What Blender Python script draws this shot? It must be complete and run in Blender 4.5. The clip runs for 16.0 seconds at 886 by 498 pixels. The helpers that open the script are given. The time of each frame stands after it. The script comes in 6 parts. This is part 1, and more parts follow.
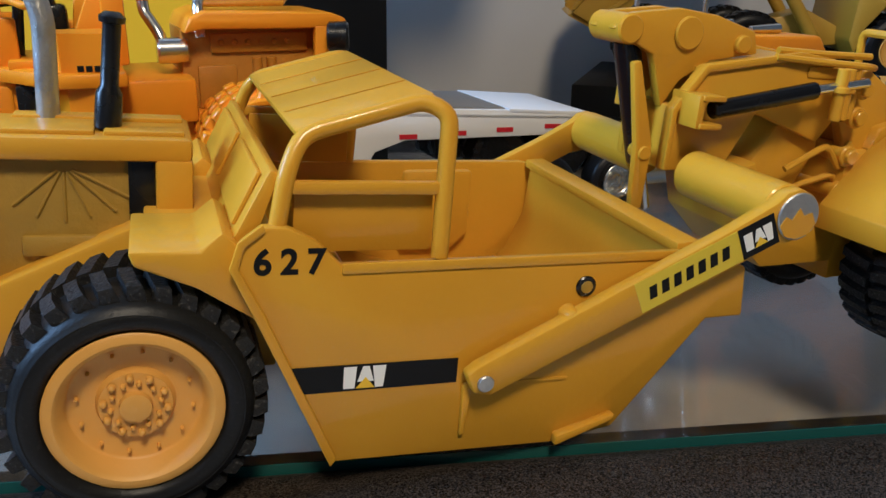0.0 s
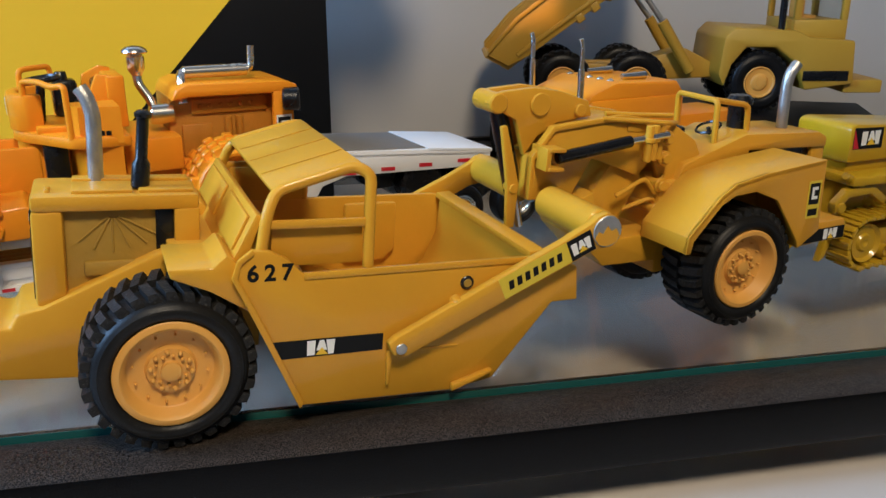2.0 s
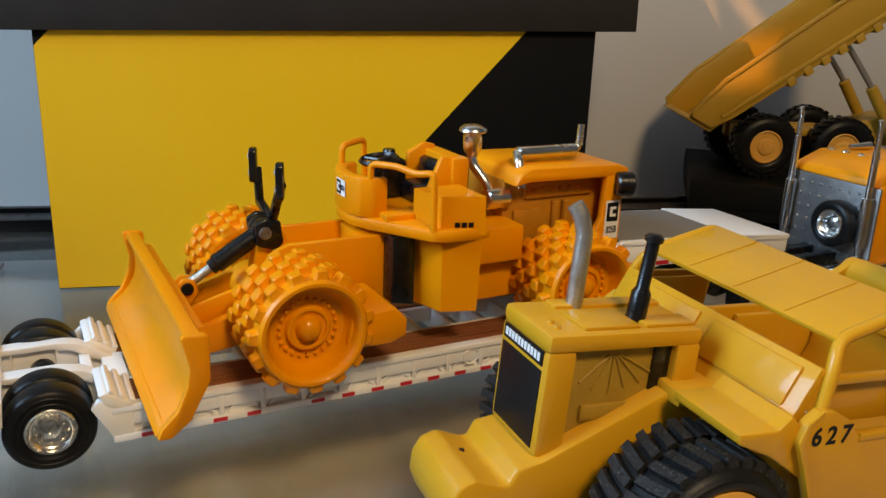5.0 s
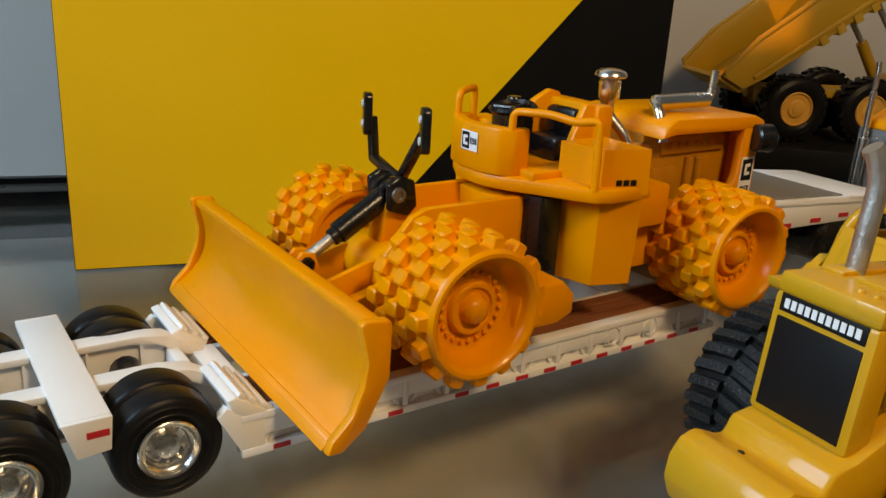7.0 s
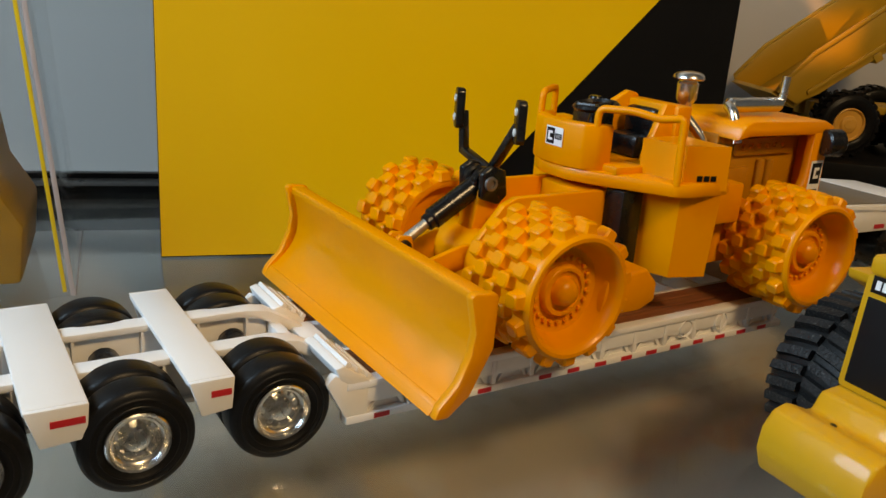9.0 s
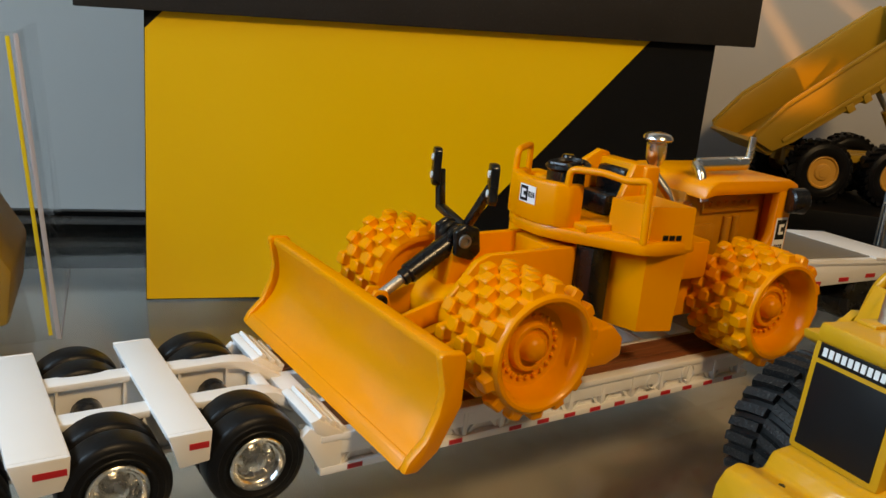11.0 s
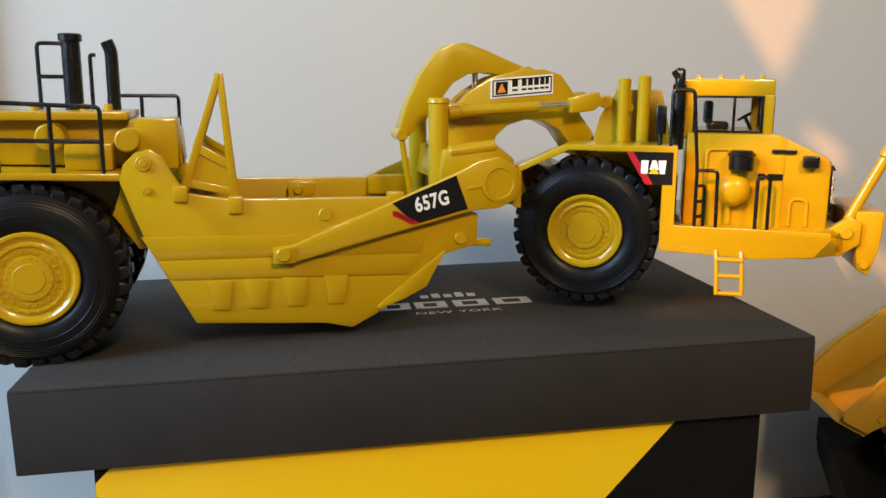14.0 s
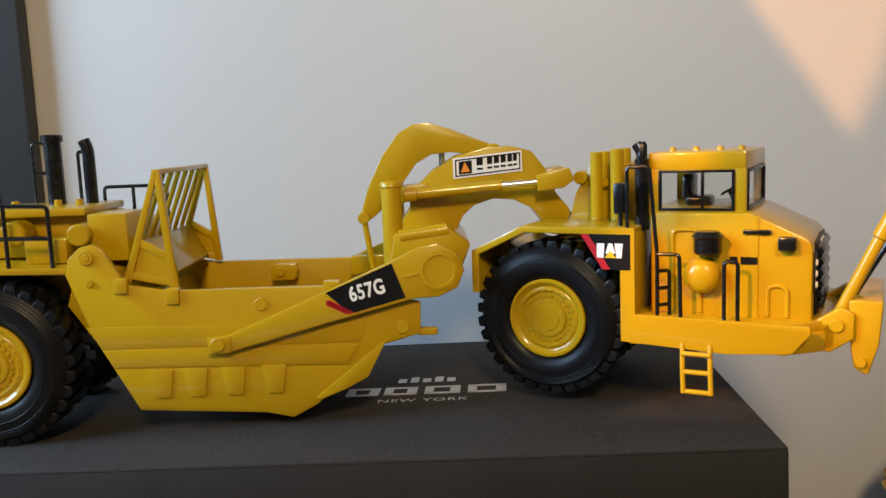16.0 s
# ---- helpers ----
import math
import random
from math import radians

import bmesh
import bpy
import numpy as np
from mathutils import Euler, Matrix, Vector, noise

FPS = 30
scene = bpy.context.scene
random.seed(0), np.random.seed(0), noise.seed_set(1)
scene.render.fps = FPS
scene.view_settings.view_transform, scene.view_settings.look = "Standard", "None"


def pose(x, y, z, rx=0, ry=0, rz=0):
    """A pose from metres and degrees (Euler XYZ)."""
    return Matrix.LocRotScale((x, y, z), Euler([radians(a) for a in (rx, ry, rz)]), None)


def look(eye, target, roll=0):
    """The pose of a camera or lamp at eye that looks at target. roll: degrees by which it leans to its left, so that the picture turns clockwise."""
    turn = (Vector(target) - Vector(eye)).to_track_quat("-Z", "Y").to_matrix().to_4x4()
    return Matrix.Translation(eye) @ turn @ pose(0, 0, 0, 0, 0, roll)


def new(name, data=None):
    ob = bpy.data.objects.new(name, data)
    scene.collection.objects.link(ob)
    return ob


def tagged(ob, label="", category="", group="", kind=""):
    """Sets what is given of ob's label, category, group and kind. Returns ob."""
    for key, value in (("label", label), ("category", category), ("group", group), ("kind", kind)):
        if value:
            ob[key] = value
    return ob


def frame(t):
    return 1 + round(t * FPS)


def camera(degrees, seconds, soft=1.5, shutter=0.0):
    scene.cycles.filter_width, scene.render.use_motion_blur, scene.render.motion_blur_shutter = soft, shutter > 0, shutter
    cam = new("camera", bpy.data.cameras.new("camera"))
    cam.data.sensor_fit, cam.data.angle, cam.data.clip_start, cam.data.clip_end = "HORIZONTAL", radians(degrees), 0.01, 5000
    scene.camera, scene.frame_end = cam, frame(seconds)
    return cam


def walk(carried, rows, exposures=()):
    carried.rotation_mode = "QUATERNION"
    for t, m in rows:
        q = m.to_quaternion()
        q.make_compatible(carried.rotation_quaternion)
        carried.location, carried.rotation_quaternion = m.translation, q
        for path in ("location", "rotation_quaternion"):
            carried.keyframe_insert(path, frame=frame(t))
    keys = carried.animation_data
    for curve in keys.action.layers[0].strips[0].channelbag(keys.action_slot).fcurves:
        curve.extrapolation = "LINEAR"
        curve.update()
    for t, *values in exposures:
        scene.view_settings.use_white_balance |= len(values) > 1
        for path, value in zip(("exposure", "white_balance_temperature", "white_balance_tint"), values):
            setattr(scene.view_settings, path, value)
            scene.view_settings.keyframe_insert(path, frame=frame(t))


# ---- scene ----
cam = camera(55.9, 16.0)
EXPOSURES = [(0, 0.08, 5350, 10), (2, 0.22, 5450, 10), (3.5, 0.28, 5500, 10), (4.2, 0.08, 6200, 10), (5, -0.1, 7000, 10), (8.5, -0.3, 8300, 10), (11.5, -0.28, 8200, 10), (12.4, 0.0, 6900, 10), (13.5, 0.3, 7200, 10), (14.5, 0.2, 6800, 10), (16, 0.1, 6700, 10)]
PATH = [
    (0, (0.032, 0.017, 0.085), (0.171, 1.898, -0.578), 0.7),
    (0.5, (0.026, -0.012, 0.097), (0.191, 1.877, -0.54), 0.1),
    (1, (0.024, -0.035, 0.109), (0.236, 1.85, -0.525), 0.1),
    (1.5, (0.027, -0.047, 0.112), (0.271, 1.834, -0.521), -0.0),
    (2, (0.033, -0.051, 0.109), (0.289, 1.827, -0.531), -0.1),
    (2.5, (0.033, -0.056, 0.104), (0.274, 1.825, -0.532), 0.1),
    (3, (0.037, -0.058, 0.101), (0.216, 1.836, -0.513), 0.3),
    (3.5, (0.028, -0.057, 0.107), (0.136, 1.855, -0.47), 0.2),
    (4, (-0.006, -0.038, 0.107), (0.109, 1.875, -0.467), 0.9),
    (4.5, (-0.048, -0.019, 0.118), (0.162, 1.883, -0.465), 1.9),
    (5, (-0.084, -0.001, 0.125), (0.203, 1.885, -0.475), 2.2),
    (5.2, (-0.096, 0.004, 0.124), (0.217, 1.887, -0.473), 2.6),
    (7.3, (-0.144, 0.051, 0.106), (0.383, 1.871, -0.536), 3.6),
    (7.5, (-0.145, 0.052, 0.106), (0.385, 1.871, -0.535), 3.8),
    (8, (-0.147, 0.054, 0.102), (0.365, 1.88, -0.534), 3.8),
    (8.5, (-0.155, 0.046, 0.102), (0.323, 1.887, -0.517), 4.1),
    (8.7, (-0.16, 0.043, 0.101), (0.299, 1.891, -0.51), 4.1),
    (10.8, (-0.162, 0.031, 0.109), (0.313, 1.895, -0.44), 5.2),
    (11, (-0.159, 0.033, 0.111), (0.319, 1.9, -0.427), 5.2),
    (11.5, (-0.156, 0.038, 0.124), (0.317, 1.909, -0.403), 5.2),
    (12, (-0.144, 0.047, 0.147), (0.291, 1.931, -0.366), 4.1),
    (12.5, (-0.131, 0.064, 0.17), (0.262, 1.962, -0.321), 3.2),
    (13, (-0.123, 0.076, 0.188), (0.23, 1.992, -0.261), 2.4),
    (13.5, (-0.116, 0.082, 0.205), (0.154, 2.02, -0.208), 1.5),
    (14, (-0.104, 0.088, 0.221), (0.069, 2.044, -0.157), 0.3),
    (14.5, (-0.092, 0.092, 0.228), (0.016, 2.061, -0.107), -0.7),
    (15, (-0.065, 0.1, 0.232), (-0.08, 2.072, -0.1), -1.6),
    (15.5, (-0.036, 0.103, 0.231), (-0.196, 2.076, -0.06), -2.2),
    (16, (-0.015, 0.104, 0.233), (-0.302, 2.065, -0.033), -2.2),
]
walk(cam, [(t, look(eye, target, roll)) for t, eye, target, roll in PATH],
     exposures=EXPOSURES)


# ---- world and light ----
world = bpy.data.worlds.new("world")
scene.world = world
world.use_nodes = True
sky = world.node_tree.nodes.new("ShaderNodeTexSky")
sky.sky_type, sky.sun_disc = "NISHITA", False
sky.sun_elevation, sky.sun_rotation = radians(30), radians(221)
background = world.node_tree.nodes["Background"]
background.inputs["Strength"].default_value = 0.12
world.node_tree.links.new(sky.outputs[0], background.inputs["Color"])

sun = new("sun", bpy.data.lights.new("sun", "SUN"))
sun.data.energy, sun.data.angle, sun.data.color = 3.4, radians(0.3), (1.0, 0.44, 0.12)
sun.matrix_world = look((-0.66, -0.75, 0.58), (0, 0, 0))

window_light = new("window_light", bpy.data.lights.new("window_light", "AREA"))
window_light.data.shape, window_light.data.size, window_light.data.size_y = "RECTANGLE", 0.56, 0.56
window_light.data.energy, window_light.data.color = 21, (0.44, 0.68, 1.0)
window_light.matrix_world = look((-0.99, 0.04, 0.66), (-0.05, 0.40, 0.42))

# Added unseen warm key light, placed and sized to suit the shading.
warm_key = new("warm_key", bpy.data.lights.new("warm_key", "AREA"))
warm_key.data.shape, warm_key.data.size = "DISK", 0.18
warm_key.data.energy, warm_key.data.color = 5.6, (1.0, 0.76, 0.47)
warm_key.matrix_world = look((0.10, -0.36, 0.72), (-0.04, 0.22, 0.08))


# ---- materials ----
def material(name, base, rough=0.4, metal=0.0, vary=0.12, scale=60.0, bump=0.0, bump_scale=400.0, coat=0.0, dust=0.0, spec=0.5, dust_scale=1600.0):
    m = bpy.data.materials.new(name)
    m.use_nodes = True
    n, l = m.node_tree.nodes, m.node_tree.links
    b = n["Principled BSDF"]
    co = n.new("ShaderNodeTexCoord")
    big = n.new("ShaderNodeTexNoise")
    big.inputs["Scale"].default_value, big.inputs["Detail"].default_value = scale, 6
    l.new(co.outputs["Object"], big.inputs["Vector"])
    mix = n.new("ShaderNodeMix")
    mix.data_type = "RGBA"
    dark = [c * (1 - vary) for c in base]
    light = [min(1, c * (1 + vary)) for c in base]
    mix.inputs["A"].default_value, mix.inputs["B"].default_value = (*dark, 1), (*light, 1)
    l.new(big.outputs["Fac"], mix.inputs["Factor"])
    out = mix.outputs["Result"]
    if dust:
        speck = n.new("ShaderNodeTexNoise")
        speck.inputs["Scale"].default_value, speck.inputs["Detail"].default_value = dust_scale, 3
        l.new(co.outputs["Object"], speck.inputs["Vector"])
        ramp = n.new("ShaderNodeValToRGB")
        ramp.color_ramp.elements[0].position, ramp.color_ramp.elements[1].position = 0.60, 0.72
        l.new(speck.outputs["Fac"], ramp.inputs["Fac"])
        k = n.new("ShaderNodeMath")
        k.operation = "MULTIPLY"
        k.inputs[1].default_value = dust
        l.new(ramp.outputs["Color"], k.inputs[0])
        mix2 = n.new("ShaderNodeMix")
        mix2.data_type = "RGBA"
        l.new(k.outputs[0], mix2.inputs["Factor"])
        l.new(out, mix2.inputs["A"])
        mix2.inputs["B"].default_value = (0.45, 0.41, 0.35, 1)
        out = mix2.outputs["Result"]
    l.new(out, b.inputs["Base Color"])
    rr = n.new("ShaderNodeMapRange")
    rr.inputs["To Min"].default_value, rr.inputs["To Max"].default_value = max(0.02, rough - 0.08), min(1, rough + 0.10)
    l.new(big.outputs["Fac"], rr.inputs["Value"])
    l.new(rr.outputs["Result"], b.inputs["Roughness"])
    b.inputs["Metallic"].default_value = metal
    b.inputs["Specular IOR Level"].default_value = spec
    b.inputs["Coat Weight"].default_value = coat
    b.inputs["Coat Roughness"].default_value = 0.07
    if bump:
        tex = n.new("ShaderNodeTexNoise")
        tex.inputs["Scale"].default_value, tex.inputs["Detail"].default_value = bump_scale, 4
        l.new(co.outputs["Object"], tex.inputs["Vector"])
        bn = n.new("ShaderNodeBump")
        bn.inputs["Strength"].default_value, bn.inputs["Distance"].default_value = bump, 0.0004
        l.new(tex.outputs["Fac"], bn.inputs["Height"])
        l.new(bn.outputs["Normal"], b.inputs["Normal"])
    return m


def glass(name, tint, rough=0.02, ior=1.5):
    m = bpy.data.materials.new(name)
    m.use_nodes = True
    n, l = m.node_tree.nodes, m.node_tree.links
    clear, gloss = n.new("ShaderNodeBsdfTransparent"), n.new("ShaderNodeBsdfGlossy")
    clear.inputs["Color"].default_value = (*tint, 1)
    gloss.inputs["Color"].default_value, gloss.inputs["Roughness"].default_value = (1, 1, 1, 1), rough
    rim, mix = n.new("ShaderNodeLayerWeight"), n.new("ShaderNodeMixShader")
    curve, gain = n.new("ShaderNodeMath"), n.new("ShaderNodeMath")
    curve.operation, gain.operation = "POWER", "MULTIPLY_ADD"
    curve.inputs[1].default_value = 3.0
    gain.inputs[1].default_value, gain.inputs[2].default_value = 0.9 * (ior - 1), 0.02
    l.new(rim.outputs["Facing"], curve.inputs[0])
    l.new(curve.outputs[0], gain.inputs[0])
    l.new(gain.outputs[0], mix.inputs[0])
    l.new(clear.outputs[0], mix.inputs[1])
    l.new(gloss.outputs[0], mix.inputs[2])
    l.new(mix.outputs[0], n["Material Output"].inputs["Surface"])
    return m


OLD_YELLOW = material("aged_yellow_enamel", (0.60, 0.297, 0.012), 0.42, vary=0.10, scale=45, bump=0.10, bump_scale=900, coat=0.35, dust=0.03, spec=0.2)
OLD_RIM = material("matt_yellow_plastic", (0.66, 0.335, 0.055), 0.5, vary=0.06, scale=120, bump=0.08, bump_scale=1500, dust=0.05)
ORANGE = material("glossy_orange_enamel", (0.80, 0.275, 0.003), 0.36, vary=0.07, scale=40, bump=0.06, bump_scale=600, coat=0.16, spec=0.22)
NEW_YELLOW = material("bright_yellow_enamel", (0.47, 0.285, 0.005), 0.30, vary=0.07, scale=40, bump=0.05, bump_scale=700, coat=0.5, spec=0.25)
ENGINE_YELLOW = material("olive_yellow_casting", (0.36, 0.215, 0.022), 0.5, vary=0.2, scale=160, bump=0.4, bump_scale=900)
TRUCK_YELLOW = material("ochre_enamel", (0.44, 0.26, 0.022), 0.45, vary=0.12, scale=35, bump=0.1, bump_scale=600)
ENGINE_ORANGE = material("orange_casting", (0.46, 0.185, 0.006), 0.5, vary=0.2, scale=160, bump=0.4, bump_scale=900)
RUBBER = material("black_rubber", (0.0065, 0.0065, 0.007), 0.38, vary=0.3, scale=200, bump=0.12, bump_scale=1600, dust=0.010, spec=0.2)
DUSTY_RUBBER = material("dusty_black_rubber", (0.009, 0.0088, 0.0085), 0.40, vary=0.4, scale=150, bump=0.18, bump_scale=1500, dust=0.02, spec=0.2)
TREAD_RUBBER = material("dusty_tread_rubber", (0.013, 0.0125, 0.012), 0.5, vary=0.5, scale=300, bump=0.8, bump_scale=1300, dust=0.16, spec=0.25)
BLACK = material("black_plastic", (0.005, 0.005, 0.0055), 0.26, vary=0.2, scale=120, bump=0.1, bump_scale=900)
CHROME = material("chrome", (0.74, 0.73, 0.70), 0.24, metal=1.0, vary=0.06, scale=120)
CAST_METAL = material("cast_bare_metal", (0.50, 0.49, 0.46), 0.38, metal=0.9, vary=0.25, scale=400, bump=0.5, bump_scale=1500)
DULL_METAL = material("dull_stippled_metal", (0.24, 0.23, 0.22), 0.42, metal=0.8, vary=0.25, scale=300, bump=0.4, bump_scale=1200)
WHITE = material("white_plastic", (0.78, 0.77, 0.76), 0.38, vary=0.03, scale=70, bump=0.05, bump_scale=900)
GREY_PLATE = material("grey_tread_plate", (0.20, 0.19, 0.18), 0.6, vary=0.15, scale=200, bump=0.6, bump_scale=1400)
RED = material("red_print", (0.50, 0.012, 0.02), 0.4)
WHITE_PRINT = material("white_print", (0.82, 0.82, 0.80), 0.4, vary=0.03)
BLACK_PRINT = material("black_print", (0.007, 0.007, 0.0075), 0.42, vary=0.1, spec=0.18)
YELLOW_PRINT = material("yellow_print", (0.78, 0.50, 0.01), 0.4, vary=0.05)
ORANGE_PRINT = material("orange_print", (0.78, 0.26, 0.02), 0.4, vary=0.05)
STICKER_YELLOW = material("yellow_sticker", (0.66, 0.50, 0.02), 0.35, vary=0.05)
SILVER_PRINT = material("silver_foil_print", (0.55, 0.55, 0.55), 0.35, metal=0.6)
WINDOW_PLASTIC = glass("clear_cab_plastic", (0.92, 0.93, 0.92), 0.05, 1.2)
LENS = material("clear_lamp_lens", (0.75, 0.75, 0.72), 0.1, vary=0.05)
AMBER = material("amber_lens", (0.7, 0.16, 0.01), 0.2)


def wood_material():
    m = material("brown_wood_deck", (0.20, 0.065, 0.022), 0.55, vary=0.3, scale=120, bump=0.5, bump_scale=700)
    n, l = m.node_tree.nodes, m.node_tree.links
    b = n["Principled BSDF"]
    co = n.new("ShaderNodeTexCoord")
    mp = n.new("ShaderNodeMapping")
    mp.inputs["Scale"].default_value = (40, 700, 700)
    nz = n.new("ShaderNodeTexNoise")
    nz.inputs["Scale"].default_value, nz.inputs["Detail"].default_value = 1.0, 8
    rp = n.new("ShaderNodeValToRGB")
    rp.color_ramp.elements[0].color, rp.color_ramp.elements[1].color = (0.10, 0.028, 0.010, 1), (0.34, 0.12, 0.045, 1)
    l.new(co.outputs["Object"], mp.inputs["Vector"])
    l.new(mp.outputs["Vector"], nz.inputs["Vector"])
    l.new(nz.outputs["Fac"], rp.inputs["Fac"])
    l.new(rp.outputs["Color"], b.inputs["Base Color"])
    return m


WOOD = wood_material()
BOX_YELLOW = material("yellow_printed_card", (0.82, 0.515, 0.006), 0.50, vary=0.04, scale=20, bump=0.05, bump_scale=1200)
BOX_BLACK = material("black_printed_card", (0.0055, 0.0058, 0.0065), 0.50, vary=0.15, scale=30, bump=0.1, bump_scale=1500, spec=0.12)
LID_BLACK = material("black_textured_paper", (0.0258, 0.0235, 0.0222), 0.6, vary=0.25, scale=40, bump=0.45, bump_scale=2600, dust=0.045, spec=0.1)
STEEL = material("black_powder_coated_steel", (0.0024, 0.0022, 0.0021), 0.3, vary=0.3, scale=25, bump=0.25, bump_scale=2200, dust=0.004, spec=0.14, dust_scale=2600.0)


def settle_dust(m, colour, amount, scale):
    """A thin veil of dust and lint on the faces that look up."""
    n, l = m.node_tree.nodes, m.node_tree.links
    b = n["Principled BSDF"]
    old = b.inputs["Base Color"].links[0].from_socket
    geo, cut = n.new("ShaderNodeNewGeometry"), n.new("ShaderNodeSeparateXYZ")
    l.new(geo.outputs["Normal"], cut.inputs[0])
    co, nz, rp = n.new("ShaderNodeTexCoord"), n.new("ShaderNodeTexNoise"), n.new("ShaderNodeMapRange")
    nz.inputs["Scale"].default_value, nz.inputs["Detail"].default_value = scale, 8
    l.new(co.outputs["Object"], nz.inputs["Vector"])
    l.new(nz.outputs["Fac"], rp.inputs["Value"])
    rp.inputs["From Min"].default_value, rp.inputs["From Max"].default_value = 0.40, 0.78
    up, mul = n.new("ShaderNodeMapRange"), n.new("ShaderNodeMath")
    up.inputs["From Min"].default_value, up.inputs["From Max"].default_value = 0.6, 0.95
    l.new(cut.outputs["Z"], up.inputs["Value"])
    up.inputs["To Max"].default_value = amount
    mul.operation = "MULTIPLY"
    l.new(up.outputs[0], mul.inputs[0])
    l.new(rp.outputs[0], mul.inputs[1])
    mix = n.new("ShaderNodeMix")
    mix.data_type = "RGBA"
    l.new(mul.outputs[0], mix.inputs["Factor"])
    l.new(old, mix.inputs["A"])
    mix.inputs["B"].default_value = (*colour, 1)
    l.new(mix.outputs["Result"], b.inputs["Base Color"])


settle_dust(STEEL, (0.20, 0.16, 0.13), 0.5, 3200)
settle_dust(LID_BLACK, (0.21, 0.18, 0.15), 0.24, 1500)
settle_dust(OLD_YELLOW, (0.42, 0.33, 0.17), 0.16, 700)
WALL = material("painted_wall", (0.55, 0.53, 0.50), 0.42, vary=0.03, scale=4, bump=0.12, bump_scale=160)
FLOOR = material("beige_carpet", (0.42, 0.37, 0.31), 0.9, vary=0.2, scale=30, bump=0.6, bump_scale=300)
BACKING_BOARD = material("pale_grey_backing", (0.53, 0.48, 0.425), 0.3, vary=0.08, scale=12, bump=0.05)
SHELF_GLASS = glass("shelf_glass", (0.92, 0.925, 0.91), 0.055, 1.45)
GLASS_EDGE = material("green_glass_edge", (0.018, 0.085, 0.075), 0.2, vary=0.1, scale=30)
ACRYLIC_EDGE = material("cut_acrylic_edge", (0.42, 0.40, 0.44), 0.15, vary=0.2, scale=60)
ACRYLIC = glass("clear_acrylic", (0.97, 0.97, 0.97), 0.02, 1.35)
# Unseen walls and ceiling are toned darker than WALL to limit bounced light.
ROOM = material("darkened_room_tone", (0.27, 0.235, 0.20), 0.7, vary=0.04, scale=4, bump=0.1, bump_scale=160)
SUN_MASK = material("sun_mask_cloth", (0.25, 0.23, 0.21), 0.9, vary=0.2, scale=20, bump=0.5, bump_scale=500)
FRAME_BLACK = material("dark_picture_frame", (0.03, 0.032, 0.035), 0.45, vary=0.1, scale=10)


# ---- mesh helpers; lengths in millimetres ----
ID = Matrix.Identity(4)


PIECES = {"pressed_panel", "boss", "guard_bar", "axle", "roof_lamp", "head_lamp", "lamp_panel", "marker_lamp", "cylinder_bracket", "bowl_cylinder", "hand_rail", "scraper_bar", "track_shoe",
          "track_roller", "roof_rib", "hood_panel", "hood_lid", "pipe", "bed_rib", "bed_panel", "reflector", "lens", "bowl_rib", "engine_lug", "lid", "push_plate", "hitch_pin", "ladder_rung", "deck_plate", "blade_edge",
          "fender_top", "cab_frame", "window_frame", "arm_boss", "stripe_plate", "bogie_frame", "deck_beam", "ramp", "stack_pipe", "hitch_post", "gooseneck_beam", "small_label", "tread_lug"}


def islands(bm):
    """Splits a mesh into its separate pieces."""
    seen, out = set(), []
    for v0 in bm.verts:
        if v0 in seen:
            continue
        stack, group = [v0], []
        seen.add(v0)
        while stack:
            v = stack.pop()
            group.append(v)
            for e in v.link_edges:
                w = e.other_vert(v)
                if w not in seen:
                    seen.add(w)
                    stack.append(w)
        nbm = bmesh.new()
        to = {v: nbm.verts.new(v.co) for v in group}
        for f in {f for v in group for f in v.link_faces}:
            nbm.faces.new([to[v] for v in f.verts])
        out.append(nbm)
    return out


def part(name, bm, mat, parent, label="", m=ID, smooth=40):
    if name in PIECES:
        made = [one_part(name, b, mat, parent, label, m, smooth) for b in islands(bm)]
        bm.free()
        return made[0]
    return one_part(name, bm, mat, parent, label, m, smooth)


def one_part(name, bm, mat, parent, label="", m=ID, smooth=40):
    me = bpy.data.meshes.new(name)
    bmesh.ops.recalc_face_normals(bm, faces=bm.faces)
    bm.transform(Matrix.Scale(0.001, 4) @ m)
    for f in bm.faces:
        f.smooth = True
    for e in bm.edges:
        if len(e.link_faces) == 2 and e.calc_face_angle(0) > radians(smooth):
            e.smooth = False
    bm.to_mesh(me)
    bm.free()
    me.materials.append(mat)
    ob = new(name, me)
    ob.parent = parent
    if label:
        tagged(ob, label)
    return ob


def placed(name, me, parent, m, label=""):
    ob = new(name, me)
    ob.parent = parent
    ob.matrix_basis = m
    if label:
        tagged(ob, label)
    return ob


def bevel(bm, geom, r, seg=2):
    vs = set(geom)
    es = [e for e in bm.edges if e.verts[0] in vs and e.verts[1] in vs and len(e.link_faces) == 2 and e.calc_face_angle(0) > radians(25)]
    if r > 0 and es:
        bmesh.ops.bevel(bm, geom=es, offset=r, segments=seg, profile=0.5, affect="EDGES", clamp_overlap=True)


def box(bm, x0, x1, y0, y1, z0, z1, r=0.3, m=ID):
    vs = [bm.verts.new(m @ Vector((x, y, z))) for x in (x0, x1) for y in (y0, y1) for z in (z0, z1)]
    for q in ((0, 1, 3, 2), (4, 6, 7, 5), (0, 4, 5, 1), (2, 3, 7, 6), (0, 2, 6, 4), (1, 5, 7, 3)):
        bm.faces.new([vs[i] for i in q])
    bmesh.ops.recalc_face_normals(bm, faces=list({f for v in vs for f in v.link_faces}))
    bevel(bm, vs, r)
    return bm


